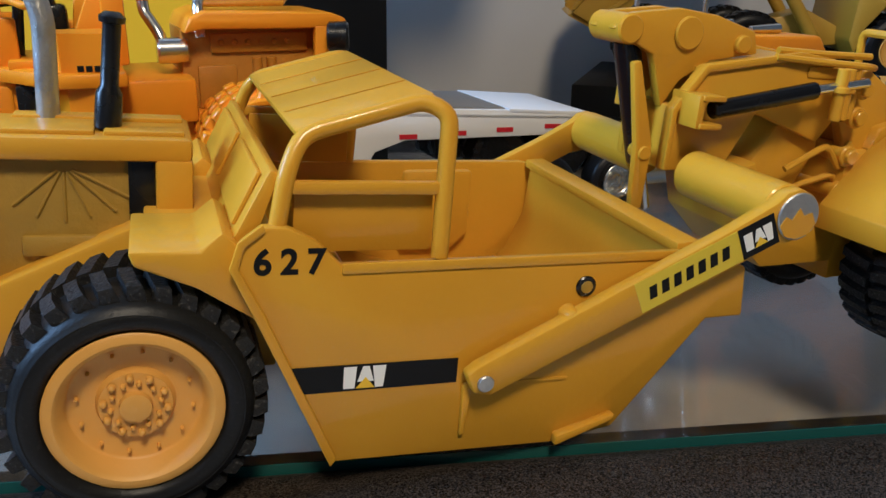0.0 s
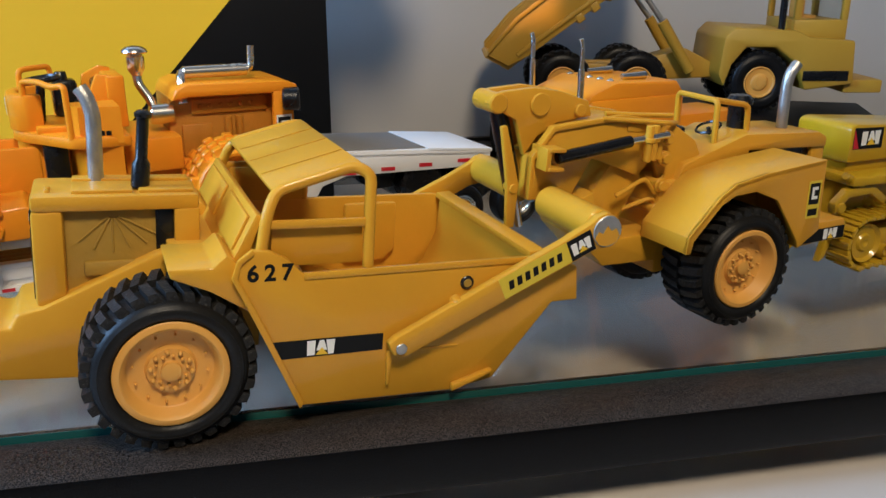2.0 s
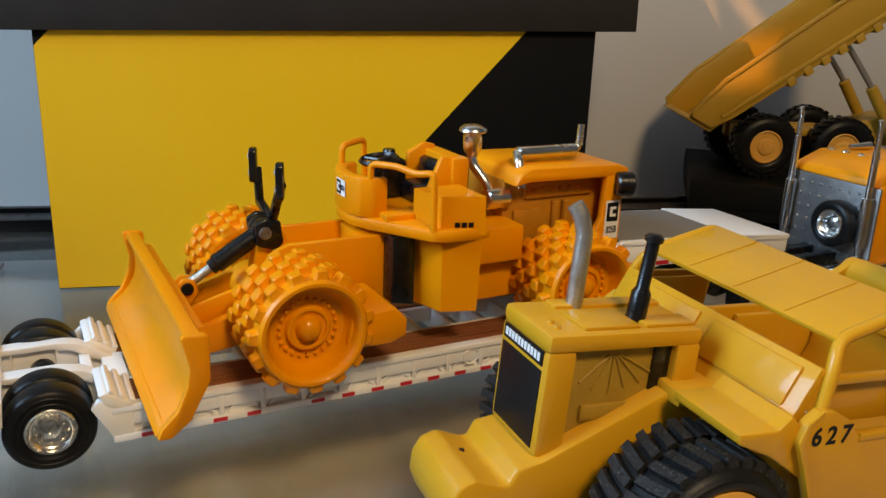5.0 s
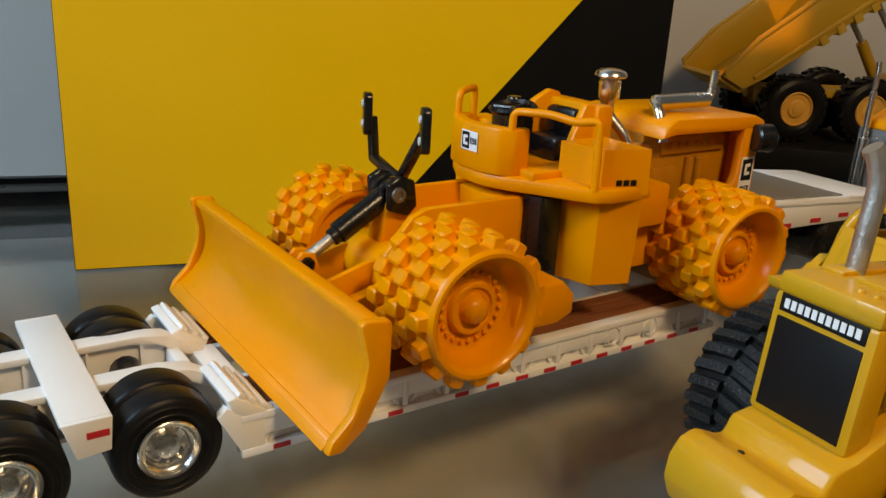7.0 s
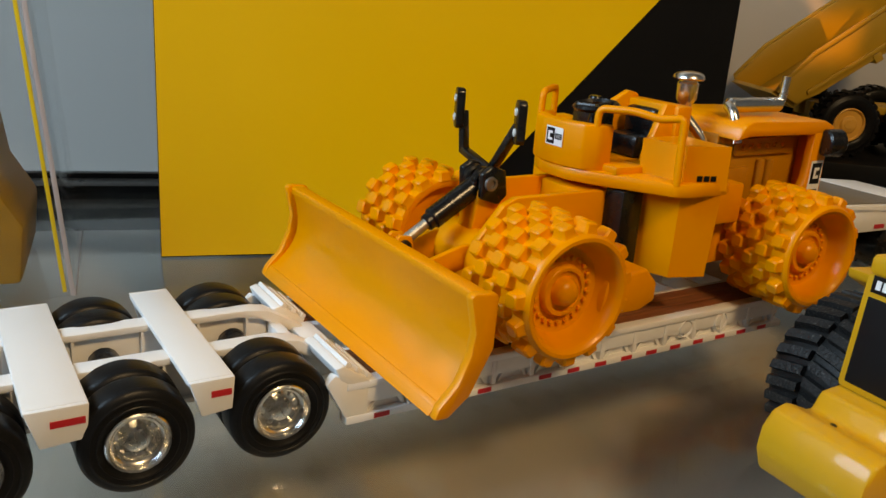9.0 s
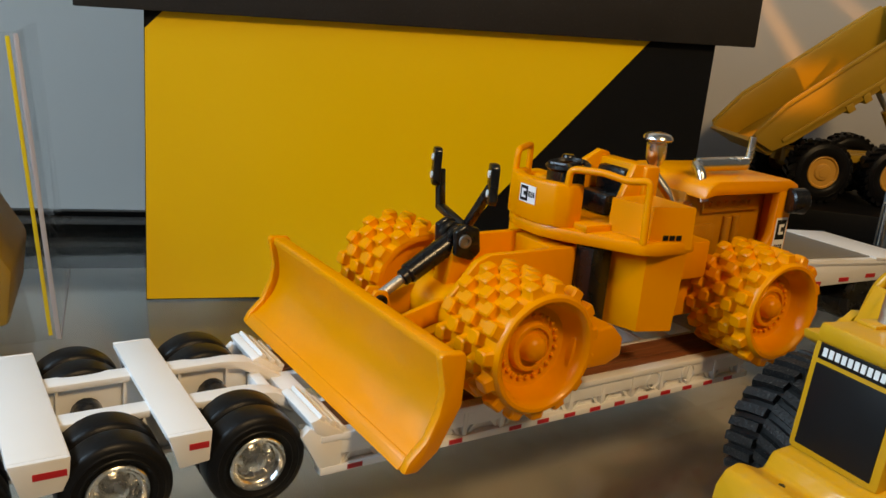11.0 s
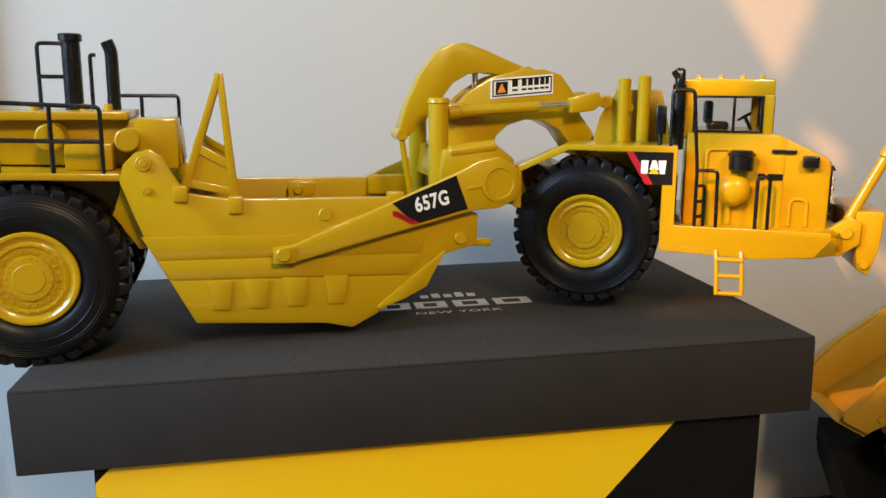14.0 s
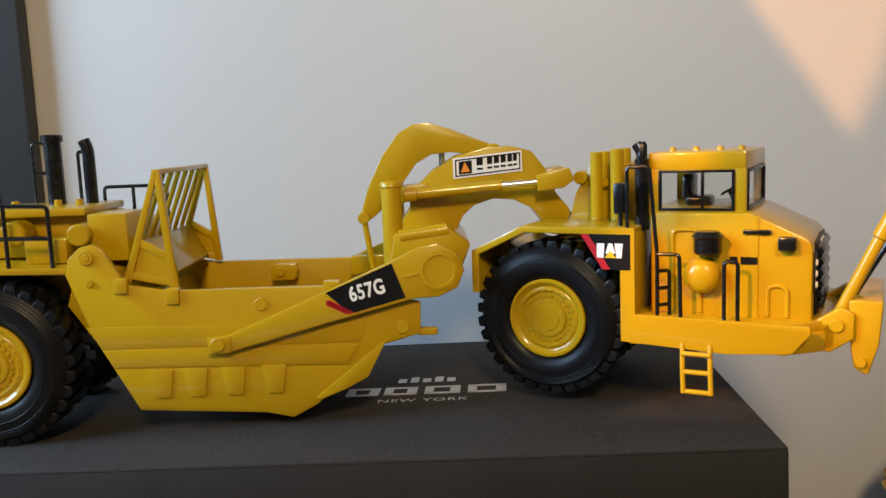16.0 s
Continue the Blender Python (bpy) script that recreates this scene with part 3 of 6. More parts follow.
# ---- old motor scraper ----
def old_scraper():
    root = thing("motor_scraper_model", pose(-0.0062, 0.132, 0, 0, 0, 14.4), "aged mustard-yellow die-cast scraper model on the shelf edge", "toy vehicle")
    M = Matrix.Translation((0, 0, 19)) @ Matrix.Rotation(radians(4.5), 4, "Y")
    Y = OLD_YELLOW

    def p(name, bm, mat=Y, parent=root, label=""):
        return part(name, bm, mat, parent, label, M)

    for y, s in ((9.0, -1), (61.0, 1)):
        wheel(root, (0, y, 0), 20.2, 21.5, 13.0, "old", DUSTY_RUBBER, M, s, 8)
    side = [(13.9, 23.2), (15, 27), (18.3, 29.6), (22, 29.4), (26.3, 27.3), (30.4, 23.2), (91.7, 24.1), (106, 21), (107.3, 11.2), (99.3, 10.9), (82.8, -9.9), (70.5, -12), (30, -11.4), (17.5, 16.1)]
    near = p("bowl_side", prism(nb(), side, -2.2, 0.4, 0.5), label="bowl side plate with a printed number")
    p("bowl_side", prism(nb(), side, 69.6, 72.2, 0.5))
    q = nb()
    prism(q, [(13.4, 23.2), (14.6, 27.4), (18.2, 30.2), (18.6, 29.0), (15.7, 26.6), (14.8, 23.2), (18.6, 16.0), (31.0, -10.6), (30, -12), (17, 15.8)], -2.8, -2.1, 0.25)
    prism(q, [(30.4, 22.0), (91.7, 23.0), (91.7, 24.6), (30.4, 23.7)], -2.6, -2.0, 0.2)
    prism(q, [(52, 1.5), (53.6, 2), (53, -7.5), (52.2, -8)], -3.4, -2.1, 0.25)
    prism(q, [(70.5, -11.6), (81.5, -7.6), (82, -6.2), (70.6, -9.6)], -4.2, -2.1, 0.4)
    prism(q, [(55, 0.6), (72, 0.8), (72, 1.4), (55, 1.3)], -2.5, -2.1, 0.1)
    p("bowl_rib", q, parent=near)
    q = nb()
    rod(q, (73.2, -2.6, 18.4), (73.2, -1.9, 18.4), 1.9, 1.9, 18)
    p("boss", q, BLACK, near, "round dark rivet hole")
    q = nb()
    rod(q, (73.2, -2.8, 18.4), (73.2, -2.5, 18.4), 1.15, 1.1, 14)
    p("rivet", q, ENGINE_YELLOW, near, "olive rivet head")
    q = nb()
    side_quad(q, [(22.8, 6.4), (51.0, 6.4), (51.0, 1.9), (25.0, 1.7)], -2.25, 0.08)
    p("stripe", q, BLACK_PRINT, near, "black decal stripe")
    maker_mark(near, 31.5, -2.38, 2.2, 7.0, M)
    letters("number", "627", 5.6, BLACK_PRINT, near, M @ Matrix.Translation((22.3, -2.32, 24.0)) @ FACE @ Matrix.Diagonal((.98, 1, 1, 1)), "black printed number", 0.03, 1.34)
    q = nb()
    prism(q, [(31, -10), (70, -11), (82, -9), (84, -6), (60, -2), (36, 5), (33, 20), (31, 20)], 0.3, 69.7, 0.4)
    p("bowl_floor", q)
    q = nb()
    prism(q, [(94, 23.5), (95.5, 24.5), (97, 23), (95.5, 10), (91, 0), (84, -6), (82.5, -5), (89, 1.5), (93.2, 11)], 1.2, 69, 0.4)
    prism(q, [(92.6, 22.8), (97.5, 23.2), (97.5, 25.2), (92.6, 24.8)], 1.0, 69.2, 0.4)
    p("apron", q, label="yellow apron gate")
    q = nb()
    prism(q, [(60, 22), (78, 22.3), (78, 6), (74, 2), (60, 2)], 66.8, 69.5, 1.4)
    p("inner_panel", q)
    for y0, y1, far in ((-6.0, -2.9, False), (72.9, 76.0, True)):
        q = nb()
        prism(q, [(51.4, 4.6), (53.3, 6.2), (98.4, 29.3), (106.8, 34.2), (108.6, 36.0), (111.4, 36.8), (114.8, 35.4), (116.4, 31.8), (115, 28.4), (111.4, 26.8), (107, 25.8), (101.6, 22.9), (56, 0.7), (53, 1.2)], y0, y1, 0.6)
        arm = p("lift_arm", q, label="" if far else "yellow lift arm with stickers")
        if not far:
            q = nb()
            rod(q, (54.6, -6.9, 3.4), (54.6, -5.9, 3.4), 1.5, 1.3, 14)
            p("bolt", q, CAST_METAL, arm, "bare metal bolt head")
            q = nb()
            rod(q, (111.4, -6.6, 31.8), (111.4, -5.9, 31.8), 4.4, 4.2, 28)
            cap = p("end_cap", q, CAST_METAL, arm, "worn silver cap of the cross tube")
            q = nb()
            prism(q, [(107.6, 30), (108.6, 31.8), (110, 31.2), (111.2, 33.4), (112.4, 32), (114, 32.6), (115.2, 30.6), (114, 28.6), (111.4, 27.7), (109, 28.2)], -6.75, -6.55, 0)
            p("paint_patch", q, Y, cap, "patch of yellow paint left on the cap")
            t = math.atan2(11.7, 24)
            A = M @ Matrix.Translation((95.6, -6.0, 23.9)) @ Matrix.Rotation(-t, 4, "Y")
            q = nb()
            side_quad(q, [(-15.6, -2.9), (5.5, -2.9), (5.5, 3.1), (-15.6, 3.1)], -0.02, 0.08, A)
            part("sticker", q, STICKER_YELLOW, arm, "yellow dealer sticker")
            q = nb()
            for i in range(7):
                side_quad(q, [(-13.6 + i * 2.5, -1.1), (-12.1 + i * 2.5, -1.1), (-11.6 + i * 2.5, 1.3), (-13.1 + i * 2.5, 1.3)], -0.13, 0.05, A)
            part("sticker_print", q, BLACK_PRINT, arm, "row of black slanted bars")
            q = nb()
            side_quad(q, [(5.6, -2.9), (13.2, -2.9), (13.2, 3.1), (5.6, 3.1)], -0.02, 0.08, A)
            part("sticker", q, BLACK_PRINT, arm, "black maker sticker")
            maker_mark(arm, 6.4, -0.13, -1.6, 6.0, A)
    q = nb()
    rod(q, (70.2, -2.2, 13.6), (70.2, -5.4, 13.6), 1.9, 1.5, 14)
    p("stop_pin", q)
    for a, b in ((-2.8, 25.5), (45, 73)):
        q = nb()
        rod(q, (111.4, a, 31.8), (111.4, b, 31.8), 5.0, 5.0, 30, e=0.3)
        p("cross_tube", q, label="thick yellow cross tube")
    # canopy
    for y, k in ((1.0, 1), (69.0, -1)):
        q = nb()
        tube(q, [(20.2, y - k, 26), (22.0, y, 37.5), (24.5, y + 2.5 * k, 42.5), (43.5, y + 2.5 * k, 48.3), (47.3, y + k, 46.5), (46.8, y - k, 23.6)], 1.45, 10, rounding=4.5)
        p("canopy_post", q, label="rounded canopy post and roof edge")
        q = nb()
        box(q, 21.6, 46.6, y - 0.8, y + 0.8, 33.8, 36.0, 0.6)
        box(q, 23.4, 45.8, y + (1.6 if k > 0 else -2.4), y + (2.4 if k > 0 else -1.6), 24.0, 34.6, 0.2)
        p("side_panel", q)
    q = nb()
    m2 = Matrix.Translation((24.0, 0, 42.3)) @ Matrix.Rotation(radians(-16.8), 4, "Y")
    box(q, -0.5, 22.0, 3.2, 67, -0.4, 0.9, 0.4, m2)
    roof = p("roof", q, label="ribbed yellow canopy roof")
    q = nb()
    for y in (18, 34, 50):
        box(q, 0.2, 21.4, y, y + 0.6, 0.93, 1.12, 0.08, m2)
    p("roof_rib", q, parent=roof)
    q = nb()
    prism(q, [(13, 24), (16.6, 23.5), (21.2, 36.8), (19.6, 37.4)], 1.5, 68.5, 0.4)
    for a, b in ((5, 32), (37, 65)):
        prism(q, [(14.2, 28), (15.0, 27.8), (18.8, 36.0), (18.0, 36.2)], a, b, 0.3)
    p("back_panel", q, label="sloping panel behind the engine")
    for y0, y1 in ((-0.6, 20), (50, 70.6)):
        q = nb()
        prism(q, [(-0.6, 25.6), (9.5, 25.6), (12.6, 28.4), (15.4, 26), (17.4, 20), (18.4, 13.6), (9, 19.6), (0.2, 23.2)], y0, y1, 0.6)
        p("fender", q, label="boxed yellow fender over the wheel")
    q = nb()
    box(q, 1.5, 14, 19.8, 50.2, 21, 24.6, 0.5)
    p("deck_plate", q)
    # rear frame and engine hood
    q = nb()
    prism(q, [(-48.6, -2.5), (-48.4, 2.0), (-46.6, 5.5), (-43.0, 6.6), (-37.2, 4.6), (-35.2, 4.6), (-33.6, 8.2), (-27.8, 9.2), (1, 22.6), (14, 24), (18, 10), (18, -7), (-20, -10.2), (-41, -8.8), (-46.5, -7.2)], 23.5, 46.5, 0.9)
    p("rear_frame", q, label="rear frame with rounded nose")
    q = nb()
    rod(q, (-40.2, 37.5, 4.0), (-40.2, 37.5, 5.9), 0.7, 0.7, 10)
    p("nose_hole", q, BLACK)
    q = nb()
    box(q, 12, 24, 20, 50, -4, 20, 0.5)
    rod(q, (0, 15.5, 0), (0, 54.5, 0), 6.5, 6.5, 20)
    p("axle", q, ENGINE_YELLOW)
    q = nb()
    box(q, -29.2, 9.8, 25.5, 46.8, 32.6, 36.8, 1.2)
    box(q, -29.2, -22.0, 25.5, 46.8, 8.8, 33.0, 1.2)
    box(q, 3.6, 9.8, 25.5, 46.8, 20.5, 33.0, 0.6)
    hood = p("hood_panel", q, label="square yellow engine hood panel")
    q = nb()
    box(q, -20, -6, 27.5, 38, 36.6, 37.6, 0.3)
    box(q, -4.5, 8.5, 27.5, 33, 36.6, 37.6, 0.3)
    box(q, -20, 8.5, 40.5, 45, 36.6, 37.6, 0.3)
    rod(q, (-25.4, 30, 36.5), (-25.4, 30, 37.5), 0.8, 0.7, 8)
    rod(q, (-25.4, 33, 36.5), (-25.4, 33, 37.5), 0.8, 0.7, 8)
    p("hood_lid", q, parent=hood)
    q = nb()
    box(q, -22.5, 4.5, 28.4, 44, 9, 33, 0.2)
    box(q, -18, -2, 27.2, 28.6, 15.6, 19.4, 0.8)
    p("engine_panel", q, ENGINE_YELLOW, hood, "olive cast engine side")
    q = nb()
    for i, (dx, dz) in enumerate(((-8, -7), (-4.5, -9), (0, -10), (4, -9), (8, -8), (11, -6))):
        rod(q, (-11 + dx * .12, 28.3, 31.5 + dz * .12), (-11 + dx, 28.3, 31.5 + dz), 0.32, 0.32, 6)
    p("pipe", q, ENGINE_YELLOW, hood, "thin cast pipe")
    # Thin black sheet paints the shade of the gap beside the engine.
    q = nb()
    box(q, -0.8, 4.4, 27.6, 28.4, 18, 32.6, 0.1)
    p("engine_gap_shade", q, BLACK, hood)
    q = nb()
    box(q, -29.5, -29.1, 27.4, 44.9, 10.6, 28.4, 0.1)
    grille = p("grille", q, BLACK_PRINT, hood, "plain black radiator print")
    q = nb()
    box(q, -29.5, -29.1, 27.4, 44.9, 29.4, 32.8, 0.1)
    p("badge", q, BLACK_PRINT, hood, "black badge strip")
    q = nb()
    for i in range(11):
        box(q, -29.62, -29.45, 28.4 + i * 1.45, 29.4 + i * 1.45, 30.2, 32.0, 0)
    p("badge_print", q, WHITE_PRINT, hood, "row of white bars")
    q = nb()
    tube(q, [(-14.2, 42, 36), (-14.2, 42, 54), (-15.6, 42.6, 58.2), (-17.0, 43.4, 60.2)], 1.95, 12, rounding=4)
    p("exhaust", q, CAST_METAL, root, "bare metal exhaust pipe with bent top")
    q = nb()
    lathe(q, [(0, 0), (0, 2.3), (6, 2.2), (7.2, 1.5), (17.5, 1.5), (17.7, 2.1), (18.6, 2.2), (19.4, 1.3), (19.5, 0)], (-4.0, 32.5, 37.2), (0.07, 0, 1), 16)
    p("intake", q, BLACK, root, "black air intake pipe")
    def p(name, bm, mat=Y, parent=root, label="", k=M @ Matrix(((0.93, 0, 0, 10.6), (0, 1, 0, 0), (0, 0, 0.97, 0), (0, 0, 0, 1)))):
        return part(name, bm, mat, parent, label, k)

    # gooseneck
    q = nb()
    prism(q, [(86.4, 61.8), (88, 64.5), (92, 65.5), (102.5, 67), (112, 66.2), (123, 63.4), (124.5, 58.6), (112, 56.5), (105, 52), (101, 46), (97, 57)], 31.5, 34.5, 0.5)
    prism(q, [(86.4, 61.8), (88, 64.5), (92, 65.5), (102.5, 67), (112, 66.2), (123, 63.4), (124.5, 58.6), (112, 56.5), (105, 52), (101, 46), (97, 57)], 39.5, 42.5, 0.5)
    rod(q, (90.0, 30.4, 62), (90.0, 43.6, 62), 3.2, 3.2, 18)
    rod(q, (105, 30.6, 62), (105, 31.6, 62), 3.6, 3.6, 20)
    rod(q, (119.5, 30, 60.5), (119.5, 44, 60.5), 2.0, 2.0, 14)
    p("gooseneck_horn", q)
    q = nb()
    hexa = [(101, 33), (101, 46.5), (108, 56), (133, 60), (143, 59), (150.5, 54), (148, 47), (143, 40), (134, 43), (124, 46), (117, 33)]
    prism(q, hexa, 27.5, 30, 0.5)
    prism(q, hexa, 44, 46.5, 0.5)
    prism(q, [(108, 55.2), (133, 59.2), (143, 58), (143, 55), (133, 56), (109, 52.5)], 29.8, 44.2, 0.4)
    box(q, 101.2, 105, 29.8, 44.2, 33, 47, 0.4)
    neck = p("gooseneck", q, label="twin plates of the yellow gooseneck")
    q = nb()
    prism(q, [(101, 33.2), (101, 46.5), (108, 56), (133, 60), (143, 59), (143, 57.4), (133, 58.3), (108.8, 54.4), (102.4, 45.8), (102.4, 33.2)], 26.7, 27.7, 0.3)
    p("neck_rim", q, parent=neck)
    q = nb()
    for x in (88.8,):
        prism(q, [(90.5, 55.5), (92.5, 56), (98.5, 38), (98.2, 24), (95.2, 24), (94.2, 38)], 28.5, 30.5, 0.5)
        rod(q, (96.6, 28, 36.5), (96.6, 33, 36.5), 1.6, 1.6, 12)
    p("apron_link", q)
    q = nb()
    rod(q, (92.5, 36.5, 60.5), (101.2, 36.5, 33), 3.0, 3.0, 18)
    rod(q, (89.8, 33.5, 62.3), (90.8, 39.5, 60.5), 2.2, 2.2, 12)
    cyl = p("apron_cylinder", q, BLACK, root, "black hydraulic cylinder")
    q = nb()
    rod(q, (101.2, 36.5, 33.5), (104.5, 36.5, 22), 1.4, 1.4, 12)
    p("piston_rod", q, CHROME, cyl, "bare metal piston rod")
    for y in (22.5, 51.5):
        q = nb()
        rod(q, (107.5, y, 47.2), (134.5, y, 52.4), 1.9, 1.9, 14)
        cyl = p("steering_cylinder", q, BLACK, root, "dark steering cylinder")
        q = nb()
        rod(q, (134.3, y, 52.4), (149, y, 54.6), 1.1, 1.1, 12)
        p("piston_rod", q, CHROME, cyl, "bare metal piston rod")
        q = nb()
        box(q, 103.6, 109.4, y - 2.2, y + (8 if y < 35 else 2.2), 49.2, 50.4, 0.3)
        box(q, 103.6, 109.4, y - 2.2, y + (8 if y < 35 else 2.2), 43.4, 44.6, 0.3)
        box(q, 102.8, 104.6, y - 1.8, y + (8 if y < 35 else 1.8), 43.4, 50.4, 0.3)
        p("cylinder_bracket", q)
    q = nb()
    prism(q, [(120, 24), (133.5, 44), (138, 46), (146, 42), (147, 38), (137, 19), (128, 18)], 30, 44, 1.8)
    p("cushion_arm", q, label="thick yellow diagonal arm of the hitch")
    for y0, y1 in ((28.6, 31.4), (42.6, 45.4)):
        q = nb()
        prism(q, [(150, 22), (152, 40), (147, 50), (149, 56), (156, 57), (166, 51.5), (172.5, 41), (160, 30), (158, 20)], y0, y1, 0.6)
        p("hitch_plate", q)
    for z in (29, 37.5, 46.5, 53):
        q = nb()
        rod(q, (150.6, 23, z), (150.6, 51, z), 1.7, 1.7, 14)
        rod(q, (150.6, 24.2, z), (150.6, 26, z), 2.5, 2.5, 14)
        p("hitch_pin", q)
    for x in (141, 144.6, 148.2):
        q = nb()
        rod(q, (x, 22 + (x - 141) * .5, 46), (x, 22 + (x - 141) * .5, 57.4), 1.35, 1.35, 12)
        rod(q, (x, 22 + (x - 141) * .5, 52), (x, 22 + (x - 141) * .5, 53.6), 2.0, 2.0, 12)
        p("hitch_post", q)
    for pts in ([(126, 27, 58.6), (139, 26, 58.2), (150, 24, 58), (156, 28, 57.5)], [(128, 29, 60), (140, 28, 59.8), (153, 27, 60)], [(140, 31, 28), (150, 27, 33), (155, 30, 24)], [(134, 26, 34), (144, 25, 40), (150, 26, 34), (154, 28, 40)]):
        q = nb()
        tube(q, pts, 0.8, 8, rounding=2)
        p("hose", q)
    q = nb()
    box(q, 136, 147, 27, 33, 54.4, 57.2, 0.7)
    p("valve_block", q)
    q = nb()
    prism(q, [(117, 33), (121, 20), (131, 11), (152, 12), (153, 22), (134, 20), (126, 28), (124, 36)], 24, 50, 0.6)
    p("hitch_frame", q)

    # tractor, in its own frame
    N = Matrix.Translation((173.9, 5.9, 18)) @ Matrix.Rotation(radians(3.6), 4, "Z")

    def t(name, bm, mat=Y, parent=root, label=""):
        return part(name, bm, mat, parent, label, N)

    for y, s in ((9, -1), (56, 1)):
        wheel(root, (0, y, 0.7), 19.6, 20.5, 12.6, "old", DUSTY_RUBBER, N, s, 3)
    for y0, y1, outer in ((-1.5, 20, 0), (45, 66, 1)):
        q = nb()
        prism(q, [(-26.5, 9.8), (-25.8, 15), (-14.5, 26.4), (-9, 29.5), (4, 31.6), (27.5, 33.4), (28, 31.8), (4, 30), (-8, 28), (-13.5, 25.2), (-24.3, 14.6), (-25, 9.8)], y0, y1, 0.3)
        fen = t("fender", q, label="angular yellow fender over the front wheel")
        q = nb()
        ya, yb = ((y0, y0 + 1.4), (y1 - 1.4, y1))[outer]
        prism(q, [(-26.5, 9.8), (-25.8, 15), (-14.5, 26.4), (-9, 29.5), (4, 31.6), (28, 33.4), (28.5, 10), (20, 5), (19.4, 7.5), (8.6, 22.4), (-0.5, 26.2), (-9, 25.8), (-14, 23.4), (-23.6, 13.5), (-24.6, 9.8)], ya, yb, 0.25)
        t("fender_side", q, parent=fen)
        q = nb()
        box(q, 20.4, 28.2, y0 + 1.3, y1 - 1.3, 5, 32.6, 0.4)
        t("fender_front", q, parent=fen)
        if not outer:
            q = nb()
            side_quad(q, [(21.4, 14.8), (27.0, 14.6), (27.0, 27), (21.4, 27)], y0 - 0.02, 0.08, N)
            part("decal", q, STICKER_YELLOW, fen, "pale yellow decal square")
            q = nb()
            side_quad(q, [(22, 19.4), (26.4, 19.3), (26.4, 26.2), (22, 26.2)], y0 - 0.12, 0.05, N)
            side_quad(q, [(22.2, 15.6), (26.2, 15.6), (26.2, 17.8), (22.2, 17.8)], y0 - 0.12, 0.05, N)
            part("decal_print", q, BLACK_PRINT, fen, "black square and bar print")
            q = nb()
            side_quad(q, [(23, 21), (25.6, 21), (25.6, 22), (24, 22), (24, 24), (25.6, 24), (25.6, 25), (23, 25)], y0 - 0.19, 0.05, N)
            part("decal_print", q, WHITE_PRINT, fen, "white open square mark")
    q = nb()
    box(q, 20.5, 41, -1, 65.5, 5.6, 12.4, 0.6)
    box(q, 28, 39, 12, 52, 12, 16, 0.8)
    bump = t("bumper", q, label="yellow step bumper with black stripe")
    q = nb()
    side_quad(q, [(20.6, 6.0), (41, 6.0), (41, 10.2), (20.6, 10.2)], -1.05, 0.1, N)
    part("stripe", q, BLACK_PRINT, bump, "black decal stripe")
    maker_mark(bump, 31.5, -1.2, 6.4, 6.2, N)
    q = nb()
    prism(q, [(28, 13), (38, 13), (44, 18), (46, 22), (41, 22), (36, 18), (28, 18)], 16, 19, 0.5)
    prism(q, [(28, 13), (38, 13), (44, 18), (46, 22), (41, 22), (36, 18), (28, 18)], 44, 47, 0.5)
    t("tow_lug", q, parent=bump)
    q = nb()
    box(q, -20, 36, 20, 45, -4, 26, 0.6)
    t("frame", q)
    q = nb()
    prism(q, [(-12, 26), (-10, 31), (4, 35), (16, 38.6), (50, 36.6), (54, 34.5), (54, 31), (18, 32.8), (16, 26)], 21, 47, 0.8)
    box(q, 48, 54.5, 22, 46, 14, 33, 0.8)
    hood = t("hood", q, label="yellow engine hood of the tractor")
    q = nb()
    box(q, 18, 48, 23.5, 44.5, 14, 33, 0.3)
    t("engine_bay", q, BLACK, hood, "dark open engine bay")
    q = nb()
    box(q, 54.4, 55.2, 24, 44, 16, 31, 0.2)
    t("grille", q, BLACK_PRINT, hood, "black radiator grille")
    q = nb()
    tube(q, [(42, 31, 35), (42, 31, 52), (43, 31, 56), (46, 31, 59)], 1.9, 12, rounding=4)
    t("exhaust", q, CAST_METAL, root, "bare metal exhaust pipe with bent top")
    q = nb()
    lathe(q, [(0, 0), (0, 3.6), (9.5, 3.6), (9.8, 4.4), (11.4, 4.5), (12.8, 3.4), (13.2, 0)], (24, 34, 36.5), (0, 0, 1), 20)
    t("pre_cleaner", q, BLACK, root, "glossy black air cleaner with domed cap")
    q = nb()
    tube(q, [(6.5, 26, 33), (6.5, 26, 49.5), (6.5, 45, 50), (6.5, 45, 33)], 1.0, 8, rounding=2)
    tube(q, [(6.5, 28, 49.6), (22, 28, 46.8), (22.5, 28, 36)], 1.0, 8, rounding=2)
    t("hand_rail", q, label="yellow hand rail frame")
    q = nb()
    box(q, -6, 4, 27, 40, 30, 34, 1.0)
    box(q, -8, -5, 27, 40, 31, 42, 1.0)
    t("seat", q, BLACK, root, "black operator seat")
    q = nb()
    lathe(q, [(0, 3.6), (0.5, 4.1), (0, 4.6), (-0.5, 4.1), (0, 3.6)], (10, 33, 39.5), (-0.4, 0, 1), 18)
    rod(q, (12, 33, 34), (10, 33, 39.5), 0.7, 0.7, 8)
    t("steering_wheel", q, BLACK, root, "black steering wheel")
    return root


old_scraper()


